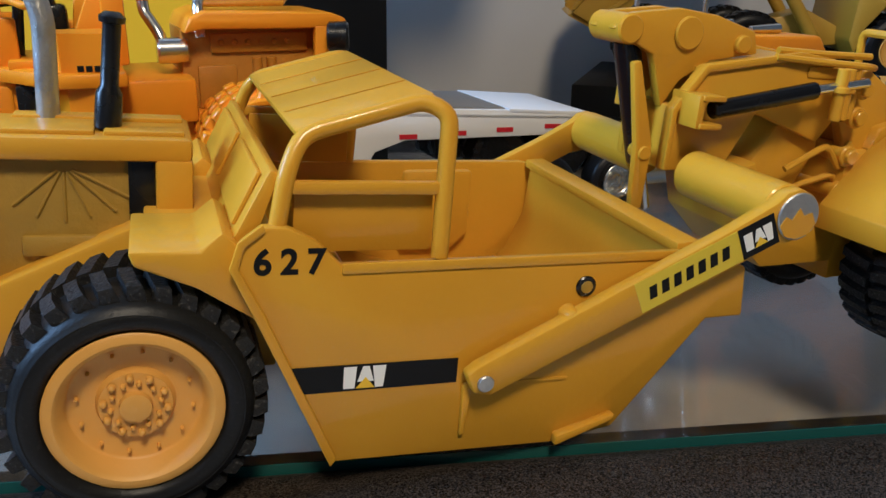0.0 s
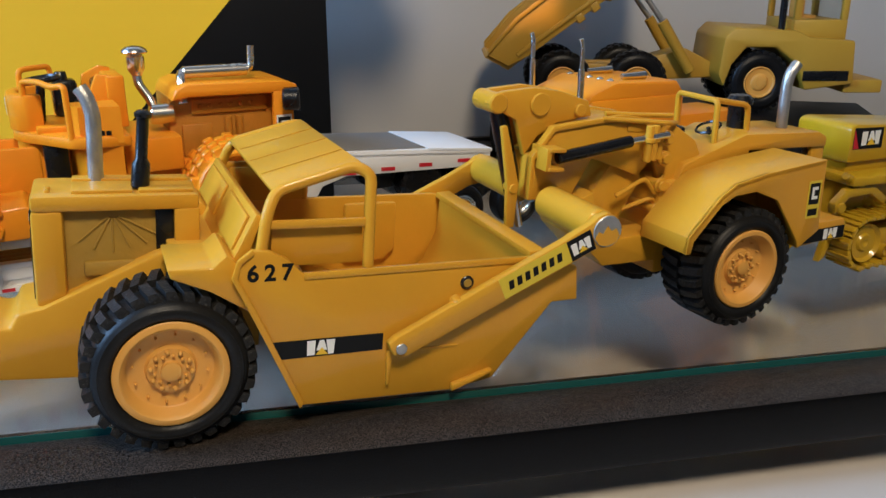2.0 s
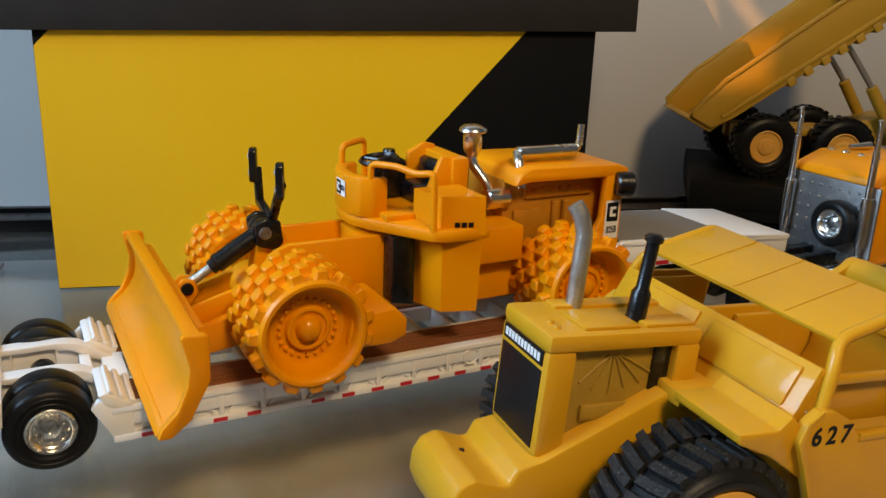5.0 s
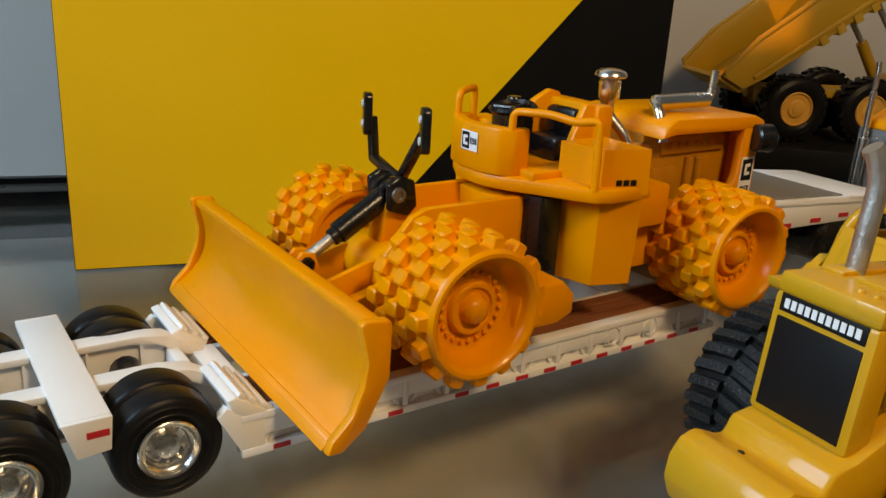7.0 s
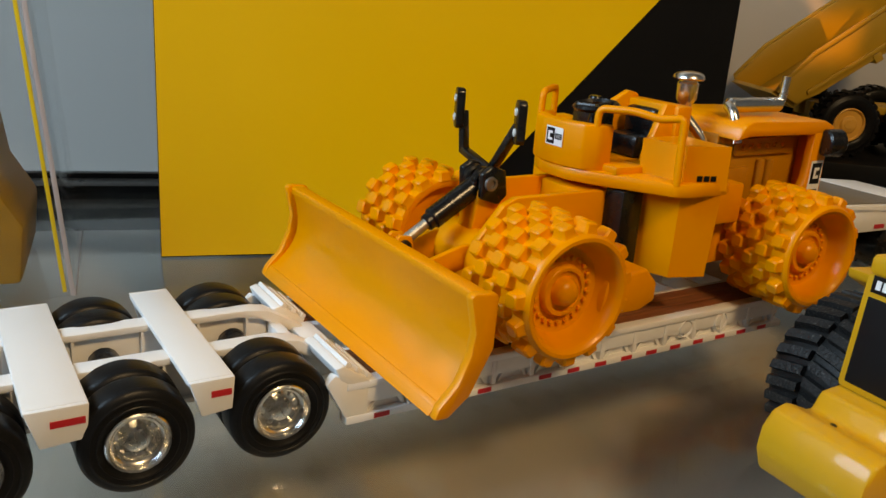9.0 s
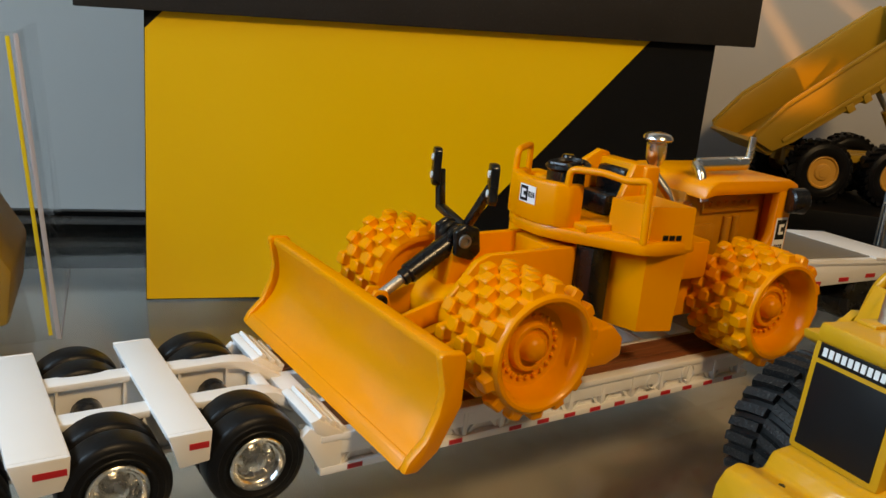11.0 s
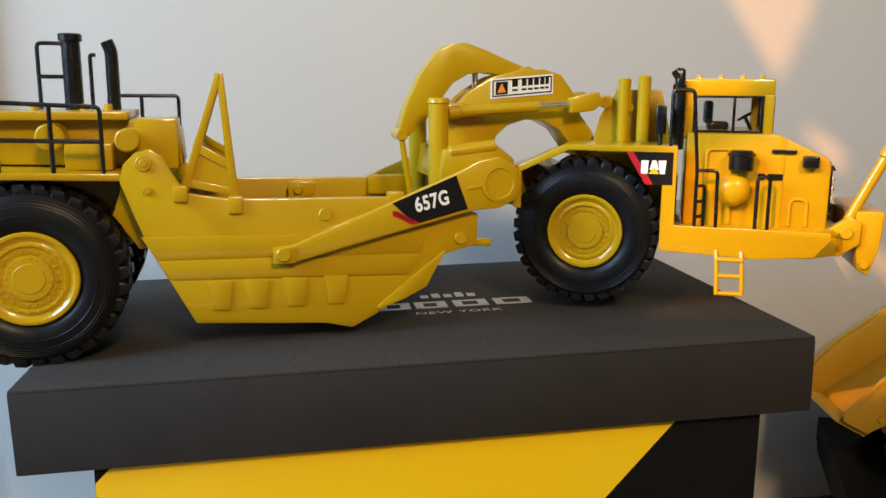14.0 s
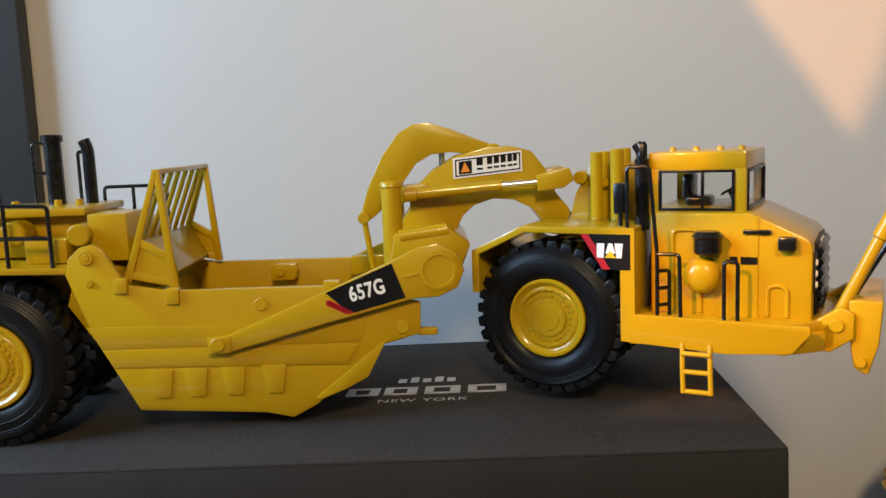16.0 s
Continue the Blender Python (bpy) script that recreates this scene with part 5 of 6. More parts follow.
# ---- low-loader trailer ----
def trailer():
    root = thing("low_loader_trailer_model", pose(-0.1385, 0.207, 0, 0, 0, 19.2), "white plastic low-loader trailer with wooden deck strips", "toy trailer")

    def p(name, bm, mat=WHITE, parent=root, label=""):
        return part(name, bm, mat, parent, label)

    W = 55
    q = nb()
    for y0, y1 in ((0, 3), (17, 19.5), (35.5, 38), (52, 55)):
        box(q, 0, 150, y0, y1, 9.5, 14.6, 0.3)
    for y0, y1 in ((-0.6, 3), (52, 55.6)):
        box(q, -1, 152, y0, y1, 13.6, 15.4, 0.3)
        box(q, -1, 152, y0, y1, 5.2, 7.2, 0.3)
    box(q, 0, 150, 1.4, 2.2, 6.8, 14, 0)
    box(q, 0, 150, 52.8, 53.6, 6.8, 14, 0)
    for i in range(13):
        x = 3 + i * 12
        box(q, x, x + 1.4, -0.3, W + .3, 6.2, 14, 0.15)
        if i < 12:
            prism(q, [(x + 2, 6.8), (x + 3, 6.8), (x + 8, 13.8), (x + 7, 13.8)], 0.5, 1.6, 0)
            prism(q, [(x + 11, 6.8), (x + 12, 6.8), (x + 7.5, 13.8), (x + 6.5, 13.8)], 0.5, 1.6, 0)
    frame_part = p("deck_frame", q, label="white trussed deck frame")
    for y0, y1 in ((3.2, 16.8), (38.2, 51.8)):
        n = 3
        for i in range(n):
            w = (y1 - y0) / n
            q = nb()
            box(q, 4, 146, y0 + i * w + .1, y0 + (i + 1) * w - .1, 13.4, 15.2, 0.15)
            p("deck_plank", q, WOOD, root, "brown wooden deck strip")
    for i in range(15):
        if i in (1, 4):
            continue
        q = nb()
        box(q, 6 + i * 9.6, 10 + i * 9.6, -0.75, -0.55, 5.6, 6.8, 0)
        p("reflector", q, RED, frame_part, "small red reflector strip")
    for y in (12, 27):
        q = nb()
        lathe(q, [(0, 2.3), (.5, 2.6), (0, 2.9), (-.5, 2.6), (0, 2.3)], (96 + y, 0.1, 11), (0, 1, 0), 16)
        p("tie_ring", q, WHITE, frame_part)
    # ramps at the rear of the deck
    for y0, y1 in ((-0.5, 17.5), (37.5, 55.5)):
        q = nb()
        prism(q, [(5, 15.4), (-2, 20.2), (-4, 19.6), (-2.6, 16.5), (3, 13)], y0, y1, 0.4)
        for k in (0.12, 0.5, 0.86):
            x, z = 5 - 7 * k, 15.4 + 4.8 * k
            prism(q, [(x + .7, z - .5), (x - .6, z + .4), (x + .0, z + 1.3), (x + 1.2, z + .5)], y0 + .3, y1 - .3, 0.15)
        p("ramp", q, label="short white ramp step")
    q = nb()
    box(q, 0, 6, 17.5, 37.5, 11, 15, 0.4)
    prism(q, [(0, 5), (4, 5), (4, 14), (-4, 18), (-6, 16)], -0.4, 2, 0.3)
    prism(q, [(0, 5), (4, 5), (4, 14), (-4, 18), (-6, 16)], 53, 55.4, 0.3)
    p("rear_beam", q)
    # axle bogie
    rails = [(16.5, 19), (36, 38.5)]
    q = nb()
    for y0, y1 in rails:
        yc = (y0 + y1) / 2
        prism(q, [(-98, 21.5), (-12, 21.5), (-6, 20.5), (0, 17), (4, 14.5), (4, 12.5), (-2, 15), (-8, 18.6), (-14, 19.8), (-98, 19.8)], yc - 2.6, yc + 2.6, 0.3)
        prism(q, [(-98, 20), (-12, 20), (-6, 18.6), (1, 14), (1, 8), (-10, 10.5), (-98, 10.5)], yc - .7, yc + .7, 0.2)
        prism(q, [(-98, 10.9), (-10, 10.9), (1, 8.4), (1, 7.4), (-10, 9.8), (-98, 9.8)], yc - 2.2, yc + 2.2, 0.2)
        for x in (-12, -24, -37, -52, -66, -80):
            prism(q, [(x, 11), (x + 1, 11), (x + .6, 19.8), (x, 19.8)], yc - 2.5, yc + 2.5, 0)
    for x in (-6, -30, -60):
        box(q, x, x + 3, 19, 36, 11, 17, 0.3)
    bogie = p("bogie_frame", q, label="white twin-rail axle frame")
    for x0, x1 in ((-35.4, -26), (-65.4, -54)):
        q = nb()
        box(q, x0, x1, 1.6, 54, 20.8, 22.2, 0.4)
        prism(q, [(x0, 22.1), (x1, 22.1), (x1 - .6, 14.8), (x0 + 2.4, 14.2)], 0.5, 1.8, 0.3)
        prism(q, [(x0, 22.1), (x1, 22.1), (x1 - .6, 14.8), (x0 + 2.4, 14.2)], 53.9, 55.2, 0.3)
        pl = p("cross_plate", q, label="flat white cross plate")
        q = nb()
        prism(q, [(x0 + 4.4, 18.2), (x1 - .8, 18.2), (x1 - .8, 19.6), (x0 + 4.4, 19.6)], 0.36, 0.5, 0)
        p("reflector", q, RED, pl, "small red reflector strip")
    for x in (-15.8, -45.5, -75.5):
        for y, s in ((4.0, -1), (12.6, -1), (51, 1), (42.4, 1)):
            wheel(root, (x, y, 11.6), 11.6, 8.2, 6.3, "road", RUBBER, ID, s, x)
        q = nb()
        rod(q, (x, 4, 11.6), (x, 51, 11.6), 2.4, 2.4, 12)
        rod(q, (x, 20, 14), (x, 35, 14), 3.6, 3.6, 14)
        p("axle", q, BLACK, bogie, "black axle")
    # gooseneck
    q = nb()
    prism(q, [(146, 14.6), (152, 15), (166, 37), (172, 41), (236, 37), (256, 34.5), (256, 28), (236, 28.5), (190, 30), (180, 27), (168, 8), (150, 6)], 6.4, 9, 0.4)
    prism(q, [(146, 14.6), (152, 15), (166, 37), (172, 41), (236, 37), (256, 34.5), (256, 28), (236, 28.5), (190, 30), (180, 27), (168, 8), (150, 6)], 46, 48.6, 0.4)
    box(q, 148, 168, 9, 46, 7, 14, 0.4)
    for x in (176, 196, 216, 236, 252):
        box(q, x, x + 3, 9, 46, 30, 34, 0.3)
    prism(q, [(170, 40.4), (256, 34.0), (256, 32.4), (170, 38.8)], 6.4, 12, 0.3)
    prism(q, [(170, 40.4), (256, 34.0), (256, 32.4), (170, 38.8)], 43, 48.6, 0.3)
    prism(q, [(226.4, 38.1), (257, 35.2), (257, 33.6), (226.4, 36.5)], 6.4, 48.6, 0.3)
    neck = p("gooseneck_beam", q, label="white raised gooseneck beam")
    q = nb()
    prism(q, [(170, 41.9), (226, 38.0), (226, 37.2), (170, 41.1)], 8.6, 46.4, 0.2)
    p("tread_plate", q, GREY_PLATE, neck, "grey tread plate")
    q = nb()
    for x in (188, 205, 222, 240):
        prism(q, [(x, 30.6), (x + 6, 30.3), (x + 6, 31.8), (x, 32.1)], 6.2, 6.38, 0)
    p("reflector", q, RED, neck, "small red reflector strip")
    q = nb()
    box(q, 205, 262, 18, 37, 20, 31, 1.0)
    rod(q, (225, 8, 22), (225, 47, 22), 10, 10, 24)
    rod(q, (250, 8, 22), (250, 47, 22), 10, 10, 24)
    p("underframe", q, BLACK, root, "dark running gear under the neck")
    return root


trailer()


# ---- road truck ----
def road_truck():
    root = thing("road_truck_model", pose(0.109, 0.293, 0, 0, 0, 19.2), "orange and chrome road truck model coupled to the trailer", "toy truck")

    def p(name, bm, mat, parent=root, label=""):
        return part(name, bm, mat, parent, label)

    q = nb()
    box(q, -40, 150, 20, 25, 12, 18, 0.4)
    box(q, -40, 150, 32, 37, 12, 18, 0.4)
    box(q, -28, 8, 12, 45, 17, 21, 0.6)
    p("chassis", q, BLACK, root, "black truck chassis")
    for x in (-22, 6, 118):
        for y, s in ((6, -1), (51, 1)):
            wheel(root, (x, y, 11), 11.0, 9.5, 6.2, "road", RUBBER, ID, s)
    q = nb()
    box(q, 45, 100, 5, 52, 12, 52, 2.5)
    box(q, 100, 145, 14, 43, 14, 40, 3)
    prism(q, [(44, 50), (46, 54), (60, 59), (96, 58), (101, 51)], 6, 51, 1.5)
    cab = p("cab", q, ORANGE, root, "orange sleeper cab")
    q = nb()
    box(q, 43.6, 45, 4.5, 52.5, 14, 50, 0.3)
    for i in range(9):
        for j in range(6):
            lathe(q, [(0, .8), (-.4, .5), (-.5, 0)], (43.6, 9 + i * 5, 18 + j * 5.6), (1, 0, 0), 6)
    p("back_plate", q, DULL_METAL, cab, "stippled dull metal back plate")
    wheel(root, (39, 20, 32), 10.5, 8, 6.2, "road", RUBBER, Matrix.Translation((39, 20, 32)) @ Matrix.Rotation(radians(-90), 4, "Z") @ Matrix.Translation((-39, -20, -32)), -1)
    for y in (8, 48):
        q = nb()
        rod(q, (41, y, 14), (41, y, 66), 1.5, 1.5, 12)
        tube(q, [(41, y, 65), (41, y, 76), (40, y, 79)], 1.1, 10)
        rod(q, (41, y, 24), (41, y, 46), 2.4, 2.4, 14)
        p("exhaust_pipe", q, CHROME, root, "tall chrome exhaust pipe")
    q = nb()
    for y in (14, 22, 30, 38, 46):
        lathe(q, [(0, 0), (0, 2), (1.2, 1.7), (2.2, 0)], (62, y, 58), (0, 0, 1), 12)
    rod(q, (70, 16, 60.2), (84, 16, 60.2), 1.3, 1.9, 12)
    rod(q, (70, 42, 60.2), (84, 42, 60.2), 1.3, 1.9, 12)
    p("roof_lamp", q, CHROME, cab, "chrome roof lamp")
    q = nb()
    box(q, 50, 110, 2.5, 9, 11, 17, 2)
    rod(q, (10, 6, 13), (42, 6, 13), 5.5, 5.5, 20)
    p("fuel_tank", q, CHROME, root, "chrome side tank and step")
    return root


road_truck()


# ---- articulated dump truck ----
def dump_truck():
    root = thing("dump_truck_model", pose(0.177, 0.457, 0.022, 0, 0, -8), "ochre articulated dump truck model with raised bed", "toy truck")
    Y = TRUCK_YELLOW

    def p(name, bm, mat=Y, parent=root, label="", m=ID):
        return part(name, bm, mat, parent, label, m)

    for x in (0, 46, 122):
        for y, s in ((7, -1), (56, 1)):
            wheel(root, (x, y, 19), 19.0, 15, 9.6, "truck", RUBBER, ID, s)
    q = nb()
    box(q, -14, 92, 22, 28, 20, 29, 0.8)
    box(q, -14, 92, 35, 41, 20, 29, 0.8)
    for x in (0, 46, 122):
        rod(q, (x, 10, 19), (x, 53, 19), 5, 5, 14)
    box(q, -12, 58, 14, 20, 24, 29, 1)
    prism(q, [(58, 18), (58, 32), (80, 38), (96, 30), (104, 20)], 20, 43, 1)
    p("rear_frame", q, label="ochre rear frame and axles")
    B = Matrix.Translation((-24, 0, 33)) @ Matrix.Rotation(radians(-36), 4, "Y")
    q = nb()
    outline = [(-16, 14), (-10, 2), (4, 0), (104, 0), (112, 6), (114, 24), (104, 25), (10, 22), (-16, 16)]
    prism(q, outline, 2, 4.6, 0.5, B)
    prism(q, outline, 60, 62.6, 0.5, B)
    box(q, -12, 106, 4.5, 60.2, 0, 2.4, 0.4, B)
    prism(q, [(104, 0), (112, 6), (114, 24), (111, 24), (109, 7), (103, 2)], 4.5, 60.2, 0.3, B)
    prism(q, [(-19, 15), (-12, 1), (-9, 1), (-16, 15)], 4.5, 60.2, 0.3, B)
    bed = p("bed_panel", q, label="raised ochre tipping bed panel")
    q = nb()
    for i in range(3, 9):
        box(q, 6 + i * 11, 11 + i * 11, 1.2, 63, -2.4, 3.0, 0.6, B)
    prism(q, [(-15, 15.4), (10, 21), (104, 23.6), (112, 22.6), (112, 25.4), (104, 26), (10, 23.6), (-15, 17.6)], 0.4, 2.2, 0.5, B)
    box(q, -2, 108, 0.6, 2.2, 3.2, 6.0, 0.6, B)
    prism(q, [(-15, 15.4), (10, 21), (104, 23.6), (112, 22.6), (112, 25.4), (104, 26), (10, 23.6), (-15, 17.6)], 62.4, 64, 0.5, B)
    p("bed_rib", q, parent=bed)
    for y in (13, 49):
        q = nb()
        rod(q, (82, y, 24), (62, y, 55), 3.4, 3.4, 16)
        cyl = p("tipping_cylinder", q, label="ochre tipping cylinder")
        q = nb()
        rod(q, (63, y, 54), (38, y, 86), 1.7, 1.7, 12)
        p("piston_rod", q, CAST_METAL, cyl, "bare metal piston rod")
    q = nb()
    prism(q, [(96, 24), (98, 46), (104, 52), (142, 50), (150, 46), (178, 44), (180, 18), (150, 14), (144, 30), (130, 40), (112, 40), (104, 30), (100, 16)], 0, 63, 1.6)
    body = p("front_body", q, label="ochre front body over the wheels")
    q = nb()
    box(q, 148, 176, -0.5, 0, 20, 26, 0.1)
    p("vent", q, BLACK, body, "black vent strip")
    cabin = p("cab", box(nb(), 142, 175, 8, 56, 44, 56, 1.0), label="ochre cab with large windows")
    for x0, x1 in ((142, 146), (171, 175)):
        for y0, y1 in ((8, 12), (52, 56)):
            p("cab_post", box(nb(), x0, x1, y0, y1, 55.8, 84.4, 0.8), parent=cabin)
    p("cab_roof", box(nb(), 140, 178, 6, 58, 84, 90, 1.5), parent=cabin)
    q = nb()
    box(q, 145.5, 171.5, 9, 9.6, 56, 84, 0.1)
    box(q, 174, 174.6, 12, 52, 56, 84, 0.1)
    p("window", q, WINDOW_PLASTIC, cabin, "clear cab window")
    q = nb()
    box(q, 152, 162, 24, 40, 50, 58, 1.2)
    box(q, 150, 154, 24, 40, 56, 74, 1.2)
    p("seat", q, OLD_RIM, cabin, "light brown seat")
    q = nb()
    tube(q, [(134, 4, 46), (134, 4, 92)], 0.9, 8)
    rod(q, (136, 12, 48), (136, 12, 74), 2.2, 2.2, 12)
    p("exhaust", q, BLACK, root, "black exhaust and mirror stay")
    q = nb()
    box(q, 176, 200, 4, 60, 12, 20, 1.0)
    p("bumper", q)
    return root


dump_truck()


# ---- small crawler at the end of the shelf ----
def crawler():
    root = thing("crawler_loader_model", pose(0.214, 0.218, 0, 0, 0, 16), "bright yellow crawler model with tracks", "toy vehicle")
    Y = NEW_YELLOW

    def p(name, bm, mat=Y, parent=root, label=""):
        return part(name, bm, mat, parent, label)

    for y0 in (0, 34):
        q = nb()
        n = 34
        for i in range(n):
            t = i / n * 2
            if t < 0.62:
                x, z, a = 8 + 48 * t / .62, 19.5, 0
            elif t < 1.0:
                b = (t - .62) / .38 * math.pi
                x, z, a = 56 + 9.7 * math.sin(b), 9.8 + 9.7 * math.cos(b), math.degrees(b)
            elif t < 1.62:
                x, z, a = 56 - 48 * (t - 1) / .62, 0.8, 180
            else:
                b = (t - 1.62) / .38 * math.pi
                x, z, a = 8 - 9.7 * math.sin(b), 9.8 - 9.7 * math.cos(b), 180 + math.degrees(b)
            m = Matrix.Translation((x + 11, 0, z)) @ Matrix.Rotation(radians(a), 4, "Y")
            box(q, -2.2, 2.0, y0, y0 + 12, -0.7, 0.7, 0.1, m)
            box(q, -0.5, 0.3, y0, y0 + 12, 0.6, 1.5, 0, m)
        shoes = q
        q = nb()
        box(q, 19, 67, y0 + 4, y0 + 9, 6, 14, 0.8)
        tr = p("track", q, Y, root, "yellow crawler track frame")
        p("track_shoe", shoes, Y, tr)
        q = nb()
        for x, z, r in ((19, 9.8, 7.5), (67, 9.8, 7.5), (31, 4.5, 3), (40, 4.5, 3), (49, 4.5, 3), (58, 4.5, 3)):
            lathe(q, [(3, 0), (1.5, 1.5), (1.5, r * .4), (2.5, r * .5), (2.5, r * .85), (1, r), (10, r), (10, 0)], (x, y0, z), seg=20)
        p("track_roller", q, Y, tr)
    q = nb()
    box(q, 12, 70, 12.5, 33.5, 9, 32, 1.2)
    prism(q, [(13, 39), (13, 52.6), (16, 53.8), (64, 50), (68, 39)], 10, 36, 1.4)
    plate(q, [(10, 3), (52, 1), (66, 8), (66, 38), (52, 45), (10, 43)], 32, 35.4, 0.7)
    box(q, 15, 60, 12, 34, 35, 40, 0.8)
    body = p("body", q, label="yellow crawler body with deck plate")
    q = nb()
    side_quad(q, [(14.5, 44.4), (29.5, 44), (29.5, 51.8), (14.5, 52.4)], 9.9, 0.1)
    st = p("sticker", q, BLACK_PRINT, body, "black sticker with a red corner")
    maker_mark(st, 18.4, 9.7, 45.6, 9.5)
    q = nb()
    side_quad(q, [(14.6, 44.6), (17.4, 44.6), (14.6, 51.6)], 9.75, 0.05)
    p("sticker_print", q, RED, st, "red corner print")
    for y in (4, 38):
        q = nb()
        prism(q, [(4, 22), (3, 26), (9, 31), (22, 31.6), (30, 26), (29, 23), (21, 28), (10, 27.6)], y, y + 3.4, 0.6)
        rod(q, (6, y - 1, 24.4), (6, y + 4.4, 24.4), 2.0, 2.0, 14)
        p("ripper_arm", q)
        q = nb()
        rod(q, (8, y + 1.7, 36), (20, y + 1.7, 29), 1.6, 1.6, 12)
        p("ripper_cylinder", q)
    q = nb()
    box(q, 3, 8, 2, 43, 13, 20, 0.8)
    for y in (6, 21, 36):
        prism(q, [(4, 22), (8, 22), (7, 12), (4, 5), (1, 3), (3, 10)], y, y + 3, 0.4)
    p("ripper", q)
    q = nb()
    rod(q, (50, 22, 48), (50, 22, 68), 1.8, 1.8, 12)
    p("exhaust", q, BLACK, root, "black exhaust pipe")
    return root


crawler()


# ---- new motor scraper on the box lid ----
def new_scraper():
    root = thing("wheel_scraper_model", pose(-0.133, 0.3725, 0.0005, 0, 0, 9.4), "bright yellow die-cast scraper model on the box lid", "toy vehicle")
    Y = NEW_YELLOW

    def p(name, bm, mat=Y, parent=root, label=""):
        return part(name, bm, mat, parent, label)

    C = 38.0
    for y, s in ((9.4, -1), (66.6, 1)):
        wheel(root, (-81, y, 159.9), 30.0, 23, 15.2, "new", RUBBER, ID, s, 5)
    side = [(-52.3, 190), (-51, 195.5), (-47, 199.5), (-42.5, 200.6), (-39, 198.5), (-36, 193), (-31.9, 186), (-17.5, 183.4), (40.5, 182.8), (59.5, 178.4), (69.4, 175.8), (69.1, 164.6), (53, 160.4), (31.9, 140.7), (23, 136.2), (13.6, 138.4), (-30.5, 141.2), (-44.3, 167.3)]
    near = p("bowl_side", prism(nb(), side, 2.0, 4.6, 0.5), label="yellow bowl side with pressed panels")
    p("bowl_side", prism(nb(), side, 71.4, 74, 0.5))
    q = nb()
    prism(q, [(-46.8, 171.6), (50, 169.6), (48, 162.6), (-41.9, 163.8)], 1.7, 2.2, 0.25)
    prism(q, [(-41.6, 163.2), (47, 161.6), (43, 154.9), (-38.4, 157.0)], 1.45, 2.2, 0.25)
    prism(q, [(-38.2, 156.4), (44, 154.0), (31.5, 141.4), (23, 137.2), (13.6, 139.2), (-30.0, 142.0)], 1.7, 2.2, 0.25)
    for x in (-25, -12.9, 0.2, 14.3):
        prism(q, [(x - 1.4, 155.9), (x + 7.2, 155.6), (x + 5.8, 145.4), (x + .2, 145.6)], 1.0, 1.9, 0.35)
    prism(q, [(54, 161.2), (57, 163), (50, 150), (42, 146), (33, 142.4), (31.6, 143.4)], 1.0, 2.2, 0.3)
    p("pressed_panel", q, parent=near, label="stepped panel pressing")
    q = nb()
    for x, z, r in ((14.1, 177.4, 2.3), (62.8, 167.2, 2.3), (-44.5, 196, 2.6), (-44, 187, 1.4)):
        rod(q, (x, 1.2, z), (x, 2.2, z), r, r, 20, e=0.25)
    rod(q, (-44.5, 0.8, 196), (-44.5, 1.4, 196), 1.3, 1.3, 14)
    box(q, 36, 42, 1.0, 4.8, 181, 184.6, 0.6)
    box(q, -18.5, -13.5, 0.6, 4.8, 178.6, 184.4, 0.8)
    box(q, -36, -31, 0.6, 4.8, 183, 188.5, 0.8)
    box(q, 68, 75, 3, 6, 163.6, 166.2, 0.5)
    p("boss", q, parent=near)
    q = nb()
    prism(q, [(-31, 144), (13, 141.6), (23, 140), (31, 143.6), (30, 147), (-20, 152), (-28, 180), (-31, 180)], 4.5, 71.5, 0.4)
    p("bowl_floor", q)
    q = nb()
    prism(q, [(56, 178), (61, 180), (62, 168), (54, 160), (33, 143), (31, 145), (51, 162), (56, 169)], 4.6, 71.4, 0.5)
    box(q, 40, 60, 66, 71, 176, 184, 0.6)
    for x in (8,):
        box(q, x, x + 9, 66.5, 71.5, 175, 182, 1.0)
    p("apron", q)
    q = nb()
    rod(q, (10, 66.6, 178.6), (10, 64.8, 178.6), 2.2, 2.0, 16)
    prism(q, [(6, 175), (16, 175), (18, 181), (6, 182)], 66, 67, 0.3)
    p("inner_bracket", q)
    outline = [(-4.6, 163.6), (-3.0, 167.0), (2.1, 167.4), (36.7, 181.3), (59.9, 190.9), (69, 195.4), (76, 196.6), (82.2, 193.4), (85.0, 187), (82.4, 181), (76, 178.0), (67, 177.6), (37.2, 170.3), (2, 161.2), (-3.6, 160.6)]
    arm = p("draft_arm", prism(nb(), outline, -1.5, 1.2, 0.7), label="long yellow draft arm with number decal")
    p("draft_arm", prism(nb(), outline, 75, 77.7, 0.7))
    q = nb()
    lathe(q, [(0, 0), (0, 6.4), (-.5, 6.6), (-.6, 5.4), (-.2, 5.2), (-.2, 0)], (76, -1.5, 187.2), seg=32)
    rod(q, (-0.8, -2.9, 164.6), (-0.8, -1.4, 164.6), 2.5, 2.3, 20)
    box(q, -4.4, 3.4, -2.0, -1.4, 161.4, 167.2, 0.4)
    prism(q, [(64, 185), (70, 186), (70, 186.8), (64, 185.9)], -1.9, -1.4, 0.1)
    p("arm_boss", q, parent=arm)
    q = nb()
    side_quad(q, [(37.0, 181.0), (60.0, 190.3), (64.4, 178.3), (45.2, 173.4)], -1.55, 0.1)
    dec = p("decal", q, BLACK_PRINT, arm, "black number decal with red corner")
    q = nb()
    side_quad(q, [(37.2, 177.2), (38.2, 178.6), (45.6, 174.3), (45.2, 173.4), (43.4, 173.4)], -1.68, 0.05)
